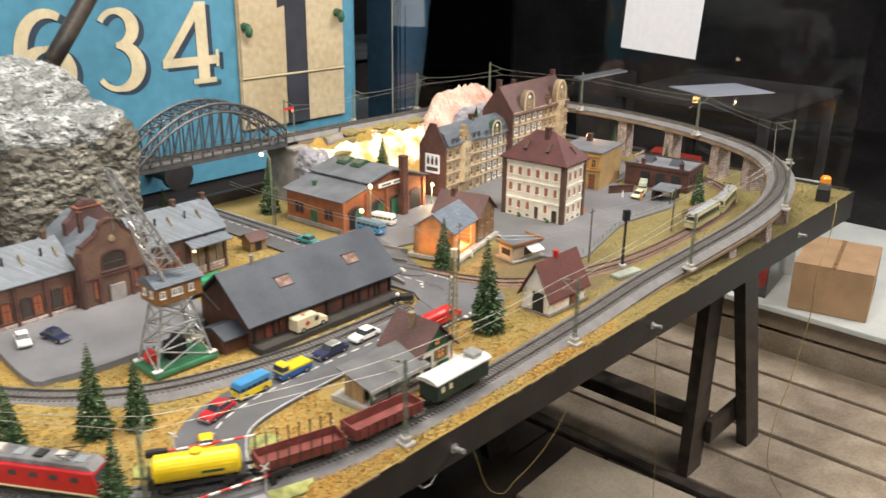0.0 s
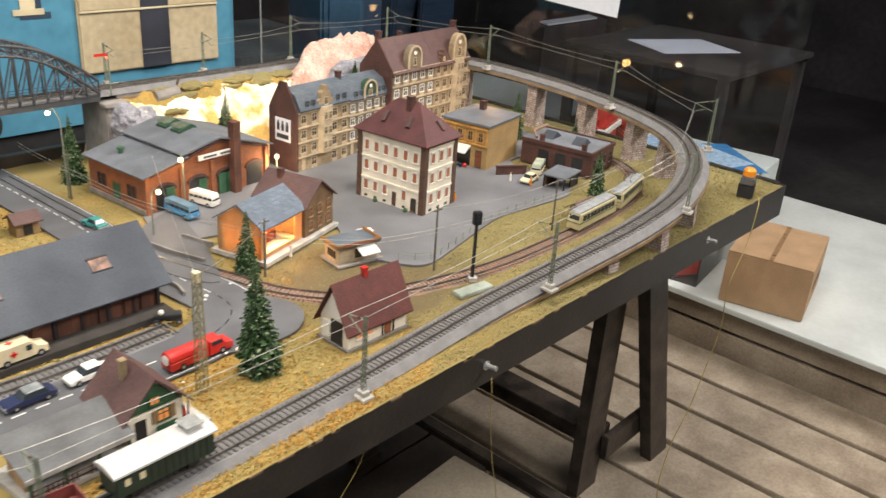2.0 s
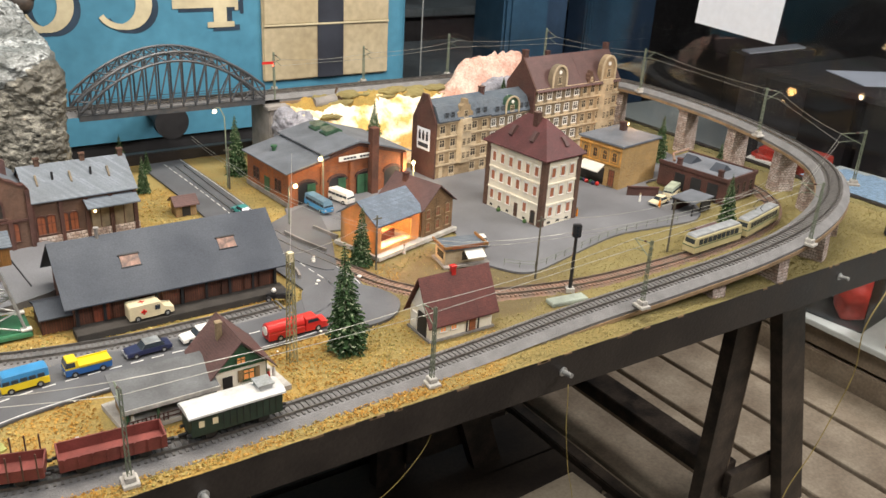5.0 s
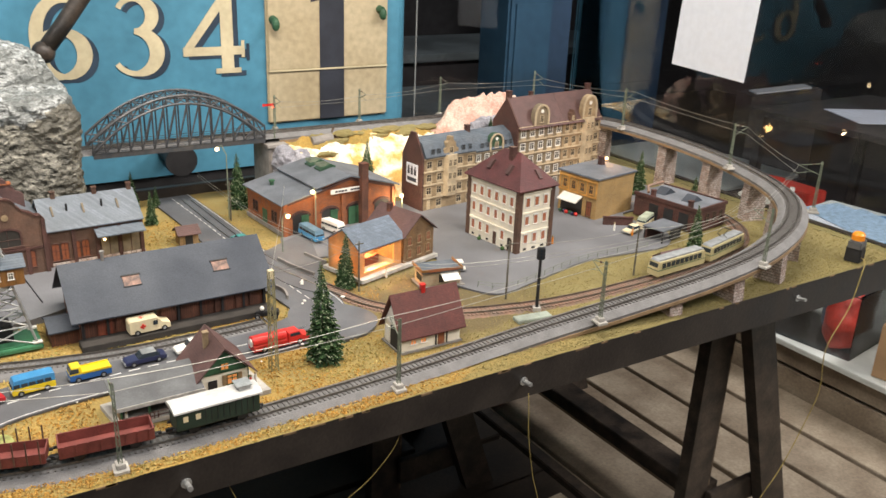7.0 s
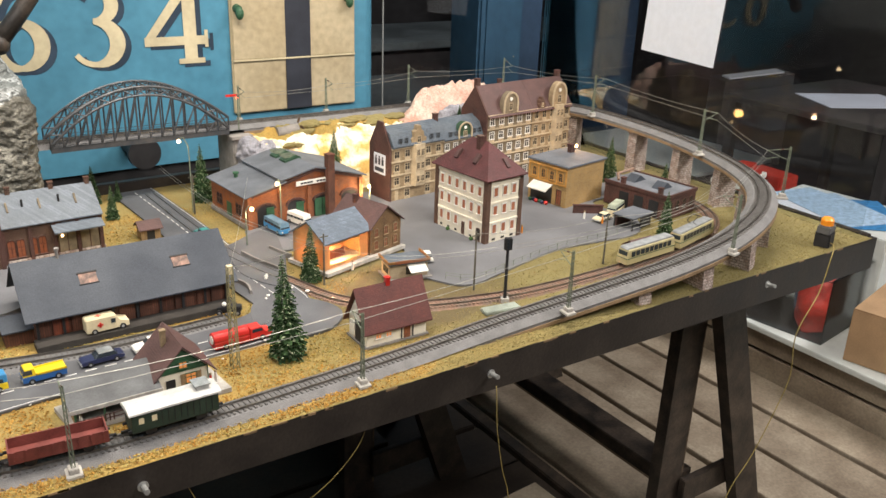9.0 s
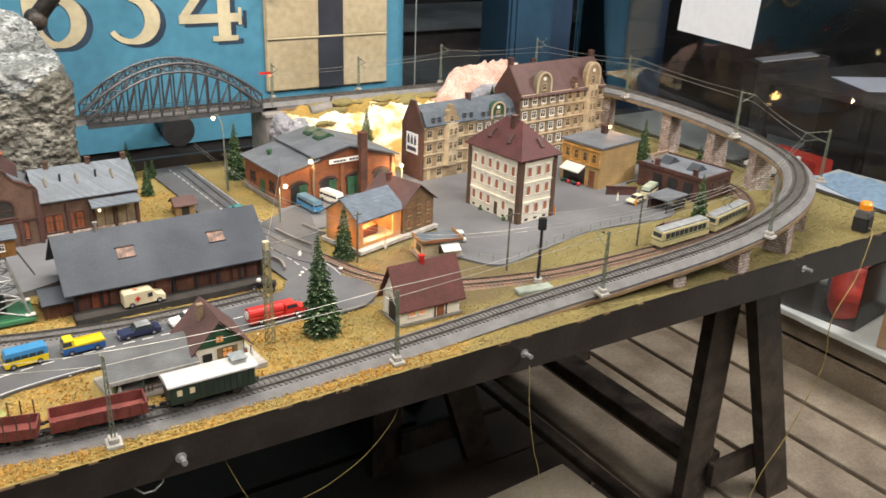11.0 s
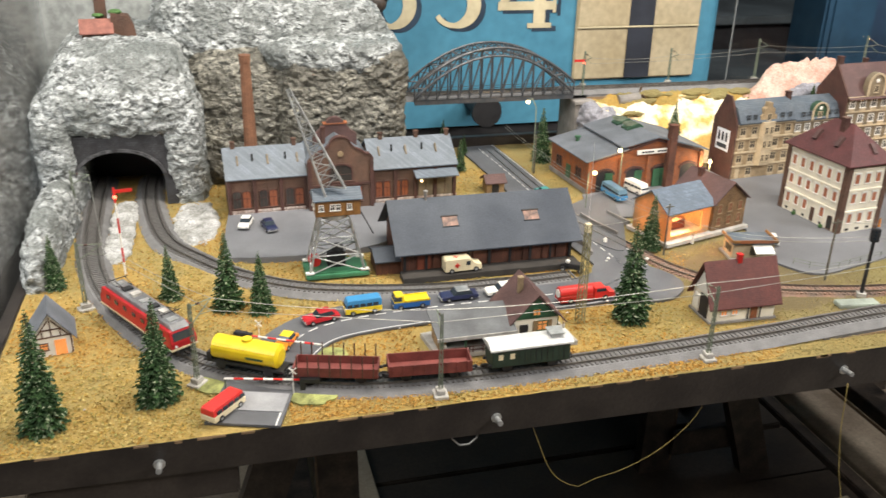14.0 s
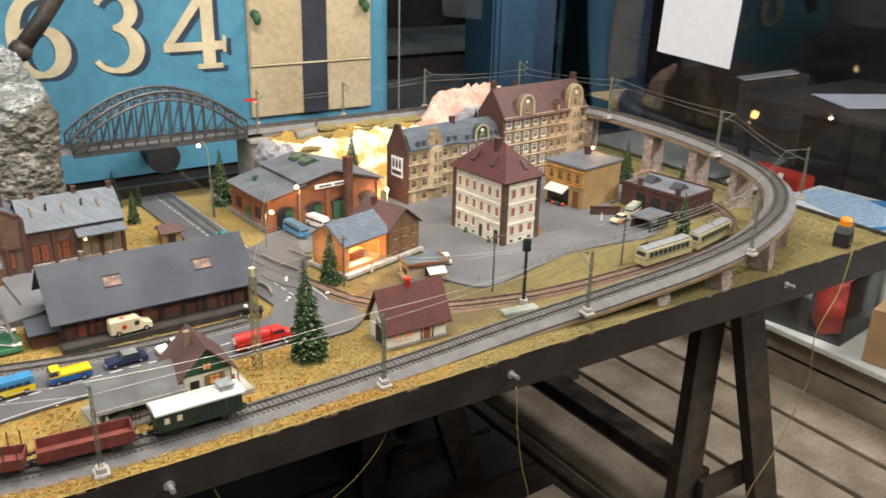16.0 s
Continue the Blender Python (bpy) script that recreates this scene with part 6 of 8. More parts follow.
# crossing keeper's house
hut = thing("keepers_house", "cream cottage with steep dark red tiled roof", "cottage", pose(0.980, 0.660, G, 0, 0, -1))
part("wall", gable_body(B(), 0, 0.094, 0, 0.050, 0.031, 0.076), CREAM, hut)
part("roof", gable_roof(B(), 0, 0.094, 0, 0.050, 0.033, 0.0785, over=0.007, side=0.006), mat("red_brown_tiles", (0.135, 0.036, 0.028), 0.6, var=0.2, scale=40, kind="tile", size=(0.003, 0.0024), bump=0.5, mortar=(0.1, 0.03, 0.025)), hut)
part("plinth", bx(B(), -0.003, -0.003, 0, 0.097, 0.053, 0.003), CONCD, hut)
part("gable_panel", prism(B(), [(0.004, 0.036), (0.046, 0.036), (0.025, 0.070)], -0.0016, 0, "x"), WHITE, hut)
# black panel painted in for the shaded inside of the doorway
part("gable_door", bx(B(), -0.0016, 0.010, 0.003, 0, 0.030, 0.033), DARK, hut, "flat black panel for the shade inside an open door")
part("shutter", bx(B(), -0.0022, 0.032, 0.008, 0, 0.044, 0.028), WHITE, hut)
window(hut, 0.018, 0, 0.012, 0.008, 0.009, "front", WHITE, PANE_L)
window(hut, 0.034, 0, 0.012, 0.008, 0.009, "front", WHITE, PANE_L)
part("door", bx(B(), 0.058, -0.0012, 0.003, 0.068, 0, 0.025), BRICK_O, hut, "brown door")
part("downpipe", bx(bx(B(), 0.0535, -0.0018, 0.003, 0.0548, 0, 0.03), 0.0715, -0.0018, 0.003, 0.0728, 0, 0.03), DARK, hut)
chimney(hut, 0.045, 0.025, 0.066, 0.088, 0.006, RED)

# halt station
st = thing("halt_station", "small halt station with gabled tile roof and open waiting shelter", "station", pose(0.604, 0.651, G))
part("platform", prism(B(), [(0, 0), (0.182, -0.002), (0.176, 0.060), (0.165, 0.082), (-0.008, 0.060)], 0, 0.006, "z"), CONC, st, "pale concrete platform")
part("wall", gable_body(B(), 0.100, 0.158, 0.012, 0.075, 0.038, 0.068, "y", z0=0.006), CREAM, st)
part("roof", gable_roof(B(), 0.100, 0.158, 0.012, 0.075, 0.040, 0.070, "y", over=0.007, side=0.010), TILE_M, st)
part("gable_panel", prism(B(), [(0.100, 0.0375), (0.158, 0.0375), (0.129, 0.066)], 0.0105, 0.012), GREEN, st, "green boarded gable")
part("side_boards", bx(B(), 0.158, 0.013, 0.006, 0.1596, 0.074, 0.040), GREEN, st)
window(st, 0.129, 0.0105, 0.042, 0.009, 0.008, "front", GREEN, PANE_L)
window(st, 0.138, 0.012, 0.020, 0.012, 0.012, "front", GREEN, PANE_L)
for s in (-0.0095, 0.0095):
    part("shutter", bx(B(), 0.138 + s - 0.003, 0.0108, 0.019, 0.138 + s + 0.003, 0.012, 0.033), WOODT, st)
part("door", bx(B(), 0.108, 0.0108, 0.006, 0.119, 0.012, 0.029), DARK, st)
part("bench", bx(bx(B(), 0.128, 0.004, 0.010, 0.150, 0.008, 0.0112), 0.128, 0.008, 0.010, 0.150, 0.009, 0.017), GREEN, st, "green bench")
chimney(st, 0.118, 0.045, 0.055, 0.080, 0.006, SAND)
part("shelter_wall", bx(bx(B(), 0.006, 0.045, 0.006, 0.0998, 0.048, 0.034), 0.004, 0.014, 0.006, 0.0075, 0.048, 0.032), WOODT, st)
part("shelter_inner", bx(B(), 0.05, 0.030, 0.006, 0.0995, 0.0445, 0.03), WOODR, st)
part("shelter_roof", prism(B(), [(-0.004, 0.030), (0.056, 0.041), (0.056, 0.043), (-0.004, 0.032)], -0.002, 0.0995, "x"), mat("dark_grey_felt", (0.13, 0.135, 0.14), 0.75, var=0.2, scale=30, fine=500), st, "flat dark grey felt roof")
part("roof_fascia", bx(B(), -0.002, -0.0052, 0.0270, 0.0995, -0.004, 0.0318), CONC, st)
for xx in (0.004, 0.035, 0.066, 0.096):
    part("post", bx(B(), xx - 0.0012, 0.0, 0.006, xx + 0.0012, 0.0024, 0.0300), GREEN, st)
for xx in range(22):
    if not 9 < xx < 12:
        part("picket", bx(B(), 0.004 + xx * 0.0044, -0.001, 0.006, 0.0052 + xx * 0.0044, 0.0, 0.0155), BRICK_D, st)
part("fence_rail", bx(bx(B(), 0.004, 0.0002, 0.0085, 0.098, 0.0009, 0.0094), 0.004, 0.0002, 0.0135, 0.098, 0.0009, 0.0143), BRICK_D, st)

# half-timbered cottage
ft = thing("timbered_cottage", "tiny white half-timbered cottage with grey roof", "cottage", pose(0.133, 0.762, G - 0.001, 0, 0, 10))
part("wall", gable_body(B(), 0, 0.044, 0, 0.045, 0.026, 0.056, "y"), WHITE, ft)
part("roof", gable_roof(B(), 0, 0.044, 0, 0.045, 0.028, 0.058, "y", over=0.005, side=0.006), FELT, ft)
for a, b in (((0.001, 0.026), (0.043, 0.026)), ((0.001, 0.001), (0.001, 0.026)), ((0.043, 0.001), (0.043, 0.026)), ((0.022, 0.026), (0.022, 0.052)), ((0.004, 0.027), (0.020, 0.048)), ((0.040, 0.027), (0.024, 0.048)), ((0.010, 0.036), (0.034, 0.036)), ((0.012, 0.026), (0.012, 0.037)), ((0.032, 0.026), (0.032, 0.037))):
    part("timber", rod(B(), (a[0], -0.0004, a[1]), (b[0], -0.0004, b[1]), 0.0010, n=4), BRICK_B, ft)
part("door", bx(B(), 0.024, -0.0012, 0.001, 0.037, 0, 0.021), PANE_L, ft, "glowing open door")
window(ft, 0.012, 0, 0.010, 0.008, 0.008, "front", BRICK_B, PANE_L)

# old mill on the mountain
mill = thing("mountain_hut", "brown brick ruin with red roof on the mountain", "hut", pose(0.152, 1.395, 1.250, 0, 0, 5))
part("wall", bx(B(), 0, 0, 0, 0.05, 0.04, 0.03), BRICK_B, mill)
part("roof", gable_roof(B(), 0, 0.05, 0, 0.04, 0.030, 0.046, over=0.003), mat("faded_red_roof", (0.30, 0.12, 0.09), 0.7, var=0.2, scale=60), mill)
part("ruin_wall", prism(B(), [(0.048, 0), (0.092, 0), (0.088, 0.034), (0.080, 0.052), (0.05, 0.058)], 0.012, 0.045), BRICK_B, mill)
part("tower", bx(B(), 0.024, 0.044, 0, 0.044, 0.062, 0.085), BRICK_B, mill)
part("turf_top", ball(ball(B(), (0.058, 0.028, 0.058), 0.012, 0.4), (0.030, 0.050, 0.05), 0.012, 0.4), NEEDLEL, mill)
# both openings are black sheets, shade put in as colour
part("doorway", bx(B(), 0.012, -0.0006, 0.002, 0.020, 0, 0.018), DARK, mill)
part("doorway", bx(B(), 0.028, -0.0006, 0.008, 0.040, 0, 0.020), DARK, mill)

for nm, lab, m, w, d, h, rm in (("trackside_shed", "small brown trackside shed with mauve roof", pose(0.838, 1.205, G), 0.034, 0.026, 0.022, TILE_M), ("tram_shelter", "small brown wooden tram shelter with mauve roof", pose(1.545, 0.712, G), 0.045, 0.024, 0.020, TILE_M)):
    t = thing(nm, lab, "shed", m)
    part("wall", gable_body(B(), 0, w, 0, d, h, h + 0.008), WOODT, t)
    part("roof", gable_roof(B(), 0, w, 0, d, h + 0.001, h + 0.009, over=0.004), rm, t)
    # black sheet in place of the shaded shed interior
    part("doorway", bx(B(), w * 0.3, -0.0006, 0.001, w * 0.7, 0, h * 0.8), DARK, t)

# lamps that shine in the houses
lamp("restaurant_lamp", "POINT", (1.078, 0.958, 1.045), (1.078, 0.958, 1.0), 0.9, (1.0, 0.52, 0.20), 0.006)

# ---- trees ----


def conifer(x, y, h, z=None, r=None, group="conifers", seed=0):
    rnd = random.Random(seed)
    r = r or h * 0.178
    t = thing("conifer", "dark green bottle-brush model conifer" if h > 0.1 else "small dark green model conifer", "tree", pose(x, y, G if z is None else z, rnd.uniform(-2, 2), rnd.uniform(-2, 2), rnd.uniform(0, 360)), group)
    part("trunk", rod(B(), (0, 0, -0.001), (0, 0, h * 0.96), h * 0.018, h * 0.006, 7), BARK, t)
    bm = B()
    tiers = int(16 + h * 150)
    for k in range(tiers):
        f = k / (tiers - 1)
        z0 = h * (0.06 + 0.93 * f)
        rad = r * (1 - f) ** 0.85 * rnd.uniform(0.85, 1.1) + h * 0.010
        n = max(6, int(17 * (1 - f) + 6))
        for j in range(n):
            a = 2 * math.pi * (j + rnd.uniform(-0.4, 0.4)) / n + k
            length = rad * rnd.uniform(0.72, 1.12)
            droop = -length * rnd.uniform(0.18, 0.42)
            d = Vector((math.cos(a), math.sin(a), 0))
            s = Vector((-d.y, d.x, 0))
            root, tip = Vector((0, 0, z0)), d * length + Vector((0, 0, z0 + droop))
            w = 0.0010 + length * 0.075
            for q in range(4):  # sprays along the branch
                t0 = 0.25 + 0.22 * q
                p = root.lerp(tip, t0)
                e = root.lerp(tip, min(1.08, t0 + 0.34))
                for sg in (-1, 1):
                    side_ = s * (w * sg * rnd.uniform(0.8, 1.5)) + Vector((0, 0, rnd.uniform(-0.5, 0.7) * w))
                    bm.faces.new([bm.verts.new(v) for v in (p, e, e * 0.45 + p * 0.55 + side_)])
                up = Vector((0, 0, w * rnd.uniform(0.5, 1.3)))
                bm.faces.new([bm.verts.new(v) for v in (p, e, (p + e) / 2 + up)])
    part("crown", bm, NEEDLE, t)
    return t


for k, (x, y, h) in enumerate(((0.130, 0.955, 0.082), (0.165, 0.612, 0.142), (0.280, 0.638, 0.128), (0.288, 0.882, 0.084), (0.362, 0.842, 0.116), (0.405, 0.823, 0.090), (0.882, 0.697, 0.142), (1.016, 0.905, 0.094), (1.683, 0.768, 0.088), (1.008, 1.372, 0.116), (0.818, 1.452, 0.078), (0.826, 1.345, 0.066), (0.862, 1.445, 0.045), (1.835, 1.075, 0.105), (1.882, 0.955, 0.070), (1.033, 0.985, 0.032))):
    conifer(x, y, h, seed=k)
conifer(1.272, 1.318, 0.105, z=1.025, seed=31)
conifer(1.592, 1.318, 0.040, z=1.112, seed=32)

# ---- road vehicles ----


def wheels(parent, L, W, r, xs):
    for wx in xs:
        for s in (-1, 1):
            w = part("wheel", rod(B(), (wx, s * (W / 2 - 0.0028), r), (wx, s * (W / 2 + 0.0003), r), r, n=12), DARK, parent)
            part("hub", rod(B(), (wx, s * (W / 2 + 0.0003), r), (wx, s * (W / 2 + 0.0006), r), r * 0.5, n=8), SILVER, w)


def loft(bm, outline, W, taper=0.86, base=0.4):
    """A body from its side outline, drawn in towards the top."""
    top = max(p[1] for p in outline)
    lo = []
    for s in (-1, 1):
        lo.append([bm.verts.new((p[0], s * W / 2 * (1 if p[1] < base * top else 1 - (1 - taper) * (p[1] - base * top) / (top - base * top)), p[1])) for p in outline])
    n = len(outline)
    bm.faces.new(lo[0][::-1])
    bm.faces.new(lo[1])
    for i in range(n):
        bm.faces.new((lo[0][i], lo[0][(i + 1) % n], lo[1][(i + 1) % n], lo[1][i]))
    bmesh.ops.bevel(bm, geom=bm.edges[:], offset=0.0006, segments=1, affect="EDGES")
    return bm


def car(label, m, L, W, H, low, up, category="car"):
    t = thing("model_car", label, category, m, "model cars")
    h = H * 0.58
    part("body", loft(B(), [(-L / 2, 0.003), (L / 2, 0.003), (L / 2, h * 0.75), (L * 0.44, h * 0.92), (L * 0.18, h), (-L * 0.34, h), (-L / 2, h * 0.86)], W, 0.94), low, t)
    part("window_band", loft(B(), [(-L * 0.36, h - 0.0005), (L * 0.20, h - 0.0005), (L * 0.09, H - 0.001), (-L * 0.26, H - 0.001)], W * 0.92, 0.82, 0.5), CARWIN, t)
    part("roof", loft(B(), [(-L * 0.27, H - 0.0016), (L * 0.095, H - 0.0016), (L * 0.08, H), (-L * 0.25, H)], W * 0.80, 0.96, 0.5), up, t)
    for s in (-1, 1):
        part("headlight", ball(B(), (L / 2, s * W * 0.33, h * 0.62), 0.0014, n=8), SILVER, t)
    for e in (-1, 1):
        part("bumper", bx(B(), e * (L / 2 + 0.0002) - 0.0006, -W / 2, 0.0034, e * (L / 2 + 0.0002) + 0.0006, W / 2, 0.0048), SILVER, t)
    wheels(t, L, W, 0.0034, (-L * 0.30, L * 0.31))
    return t


def van(label, m, L, W, H, low, up, kind="bus", category="van"):
    t = thing("model_van", label, category, m, "model vans")
    mid = H * 0.52
    part("body", loft(B(), [(-L / 2, 0.003), (L / 2, 0.003), (L / 2 + 0.0004, mid), (-L / 2, mid)], W, 0.98), low, t)
    if kind == "bus":
        part("top", loft(B(), [(-L / 2, mid), (L / 2, mid), (L / 2 - 0.003, H - 0.0008), (L / 2 - 0.006, H), (-L / 2 + 0.003, H), (-L / 2, H - 0.001)], W * 0.98, 0.86), up, t)
        for s in (-1, 1):
            for k in range(5):
                xx = -L * 0.40 + k * L * 0.18
                part("window", bx(B(), xx, s * W * 0.475 - 0.0008, mid + 0.0012, xx + L * 0.14, s * W * 0.475 + 0.0008, mid + 0.0052), CARWIN, t)
        part("windscreen", prism(B(), [(L / 2 - 0.0002, mid + 0.0008), (L / 2 + 0.0003, mid + 0.0008), (L / 2 - 0.0022, mid + 0.0056), (L / 2 - 0.0028, mid + 0.0056)], -W * 0.42, W * 0.42), CARWIN, t)
    else:
        part("cab", loft(B(), [(L * 0.20, mid), (L / 2, mid), (L / 2 - 0.003, H), (L * 0.22, H)], W * 0.98, 0.88), up, t)
        part("cab_window", loft(B(), [(L * 0.27, mid + 0.002), (L / 2 - 0.0002, mid + 0.002), (L / 2 - 0.002, H - 0.0015), (L * 0.28, H - 0.0015)], W * 1.0, 0.92), CARWIN, t)
        part("load_bed", bx(bx(bx(B(), -L / 2, -W / 2, mid, L * 0.19, -W / 2 + 0.001, mid + 0.003), -L / 2, W / 2 - 0.001, mid, L * 0.19, W / 2, mid + 0.003), -L / 2, -W / 2, mid, L * 0.19, W / 2, mid + 0.001), up, t)
    for s in (-1, 1):
        part("headlight", ball(B(), (L / 2, s * W * 0.32, mid * 0.62), 0.0016, n=8), SILVER, t)
    wheels(t, L, W, 0.0038, (-L * 0.29, L * 0.31))
    return t


ZR = G + 0.0040
car("red model car at the bend of the road", pose(0.478, 0.775, ZR, 0, 0, 195), 0.048, 0.019, 0.0155, DKRED, DKRED)
van("blue and yellow model bus on the road", pose(0.535, 0.788, ZR, 0, 0, 184), 0.049, 0.020, 0.022, YELLOW, LBLUE)
van("yellow and blue pickup van on the road", pose(0.601, 0.790, ZR, 0, 0, 182), 0.050, 0.020, 0.021, BLUE, YELLOW, "pickup")
car("navy model saloon with pale roof on the road", pose(0.671, 0.798, ZR, 0, 0, 182), 0.053, 0.020, 0.0155, NAVY, SILVER)
car("white model car behind the station", pose(0.735, 0.800, ZR, 0, 0, 182), 0.048, 0.019, 0.0155, WHITE, WHITE)
car("small silver model car on the parking place", pose(0.398, 1.108, G + 0.0112, 0, 0, 255), 0.040, 0.018, 0.016, WHITE, WHITE)
car("dark blue model car on the parking place", pose(0.434, 1.090, G + 0.0112, 0, 0, 282), 0.044, 0.018, 0.015, NAVY, NAVY)
car("orange-yellow open model car at the crossing", pose(0.428, 0.722, ZR, 0, 0, 240), 0.040, 0.018, 0.015, ORANGE, YELLOW)
car("teal model car in the street", pose(0.936, 1.168, ZR, 0, 0, 100), 0.040, 0.018, 0.015, mat("teal_paint", (0.05, 0.32, 0.30), 0.35), mat("teal_paint", (0.05, 0.32, 0.30), 0.35))
van("red and cream caravan bus at the crossing", pose(0.350, 0.592, ZR, 0, 0, 48), 0.050, 0.020, 0.019, IVORY, RED)
van("blue coach before the engine shed", pose(1.058, 1.128, G + 0.0054, 0, 0, 276), 0.062, 0.020, 0.022, LBLUE, mat("dull_blue_paint", (0.12, 0.22, 0.30), 0.4))
van("white delivery van before the engine shed", pose(1.112, 1.150, G + 0.0030, 0, 0, 285), 0.052, 0.020, 0.022, WHITE, WHITE)
van("pale green van in the depot yard", pose(1.690, 0.905, G + 0.0030, 0, 0, 205), 0.050, 0.020, 0.022, IVORY, mat("pale_green_paint", (0.45, 0.50, 0.38), 0.4))
car("cream model car in the depot yard", pose(1.634, 0.884, G + 0.0030, 0, 0, 190), 0.044, 0.019, 0.015, IVORY, IVORY)
car("white model car behind the kiosk", pose(1.222, 0.885, G + 0.0030, 0, 0, 70), 0.042, 0.018, 0.015, WHITE, WHITE)

van("dull green covered truck behind the goods shed", pose(0.690, 1.108, G + 0.001, 0, 0, 5), 0.060, 0.022, 0.024, BRGREEN, mat("bright_tarp_green", (0.03, 0.30, 0.15), 0.5))
for pts in (((0.962, 1.055), (0.972, 1.01), (0.988, 0.962)), ((0.906, 0.965), (0.918, 0.925), (0.912, 0.892)), ((1.012, 1.055), (1.022, 1.02), (1.030, 0.995))):
    lw = spline([(a, b, G + 0.002) for a, b in pts], 0.008)
    solid("kerb_wall", sweep(B(), lw, [(-0.0016, -0.002), (0.0016, -0.002), (0.0016, 0.008), (-0.0016, 0.008)]), CONCD, "low grey concrete wall beside the street", "wall", group="low street walls")
for k, (x, y) in enumerate(((0.925, 0.868), (0.932, 0.876), (0.958, 0.945), (0.962, 0.952), (0.955, 0.938), (0.99, 0.862), (0.975, 0.885), (0.90, 0.745), (0.885, 0.742), (0.87, 0.744))):
    pb = ball(B(), (0, 0, 0.001), 0.0022 + 0.0008 * (k % 3), 0.55, 7)
    solid("pale_stone", pb, WHITE, "small white stone beside the road", "stone", group="white roadside stones", m=pose(x, y, G + 0.0042, 0, 0, 40 * k))
fire = thing("fire_engine", "bright red tank fire engine by the road", "truck", pose(0.842, 0.757, ZR + 0.0002, 0, 0, 2))
part("tank", loft(rod(B(), (-0.041, 0, 0.014), (0.008, 0, 0.014), 0.0095, n=14), [(-0.041, 0.003), (0.008, 0.003), (0.008, 0.012), (-0.041, 0.012)], 0.020, 0.97), RED, fire)
part("cab", loft(B(), [(0.009, 0.003), (0.041, 0.003), (0.041, 0.011), (0.030, 0.012), (0.026, 0.020), (0.010, 0.020)], 0.020, 0.88), RED, fire)
part("window_band", loft(B(), [(0.012, 0.0135), (0.0285, 0.0135), (0.0262, 0.0185), (0.012, 0.0185)], 0.0203, 0.90), CARWIN, fire)
part("hose_reel", rod(B(), (-0.0412, 0, 0.014), (-0.0422, 0, 0.014), 0.006, n=14), WHITE, fire)
wheels(fire, 0.082, 0.020, 0.0042, (-0.026, 0.026))
amb = thing("ambulance", "cream model ambulance with red crosses on the loading platform", "ambulance", pose(0.697, 0.8745, G + 0.0096, 0, 0, 2))
part("box_body", loft(B(), [(-0.028, 0.003), (0.010, 0.003), (0.010, 0.022), (-0.026, 0.022), (-0.028, 0.020)], 0.020, 0.94), IVORY, amb)
part("bonnet", loft(B(), [(0.010, 0.003), (0.028, 0.003), (0.028, 0.011), (0.016, 0.013), (0.012, 0.020), (0.010, 0.020)], 0.019, 0.92), IVORY, amb)
part("window", bx(B(), 0.004, -0.0104, 0.012, 0.010, -0.0094, 0.018), CARWIN, amb)
for c in ((-0.010, 0.0125),):
    part("red_cross", bx(bx(B(), c[0] - 0.0035, -0.0106, c[1] - 0.0012, c[0] + 0.0035, -0.0096, c[1] + 0.0012), c[0] - 0.0012, -0.0106, c[1] - 0.0035, c[0] + 0.0012, -0.0096, c[1] + 0.0035), RED, amb)
part("red_cross", bx(bx(B(), -0.014, -0.001, 0.0219, -0.006, 0.001, 0.0223), -0.011, -0.004, 0.0219, -0.009, 0.004, 0.0223), RED, amb)
wheels(amb, 0.056, 0.020, 0.0040, (-0.018, 0.019))
cart = thing("motor_tricycle", "black motor tricycle with white load at the buffer stop", "tricycle", pose(0.862, 0.850, G + 0.0030, 0, 0, 150))
part("load_box", bx(B(), -0.016, -0.007, 0.005, 0.004, 0.007, 0.013, 0.001), DARK, cart)
part("white_load", ball(B(), (0.008, 0, 0.0145), 0.0034), WHITE, cart)
part("front", bx(B(), 0.004, -0.003, 0.004, 0.018, 0.003, 0.010, 0.001), DARK, cart)
wheels(cart, 0.03, 0.016, 0.004, (-0.012, 0.014))

# ---- trains ----


def on_line(line, x, y):
    i = min(range(len(line)), key=lambda k: (line[k].x - x) ** 2 + (line[k].y - y) ** 2)
    d = line[min(i + 8, len(line) - 1)] - line[max(i - 8, 0)]
    return line[i], math.degrees(math.atan2(d.y, d.x))


def on_track(line, x, y, bed):
    p, a = on_line(line, x, y)
    return Matrix.Translation(p) @ pose(0, 0, bed + 0.0040, 0, 0, a)


def bogies(t, xs, spread=0.012, r=0.0052):
    for bx_ in xs:
        b = part("bogie", bx(bx(B(), bx_ - spread - 0.006, -0.0115, 0.004, bx_ + spread + 0.006, -0.0095, 0.009), bx_ - spread - 0.006, 0.0095, 0.004, bx_ + spread + 0.006, 0.0115, 0.009), DARK, t)
        for dx in (-spread, spread):
            for s in (-1, 1):
                part("wheel", rod(B(), (bx_ + dx, s * 0.0075, r), (bx_ + dx, s * 0.0095, r), r, n=14), DARK, b)


def buffers(t, L, z=0.011):
    for e in (-1, 1):
        for s in (-1, 1):
            part("buffer", rod(B(), (e * L / 2, s * 0.010, z), (e * (L / 2 + 0.004), s * 0.010, z), 0.0018, n=8), DARK, t)
        part("coupling", bx(B(), min(e * L / 2, e * (L / 2 + 0.009)), -0.0015, 0.006, max(e * L / 2, e * (L / 2 + 0.009)), 0.0015, 0.009), DARK, t)


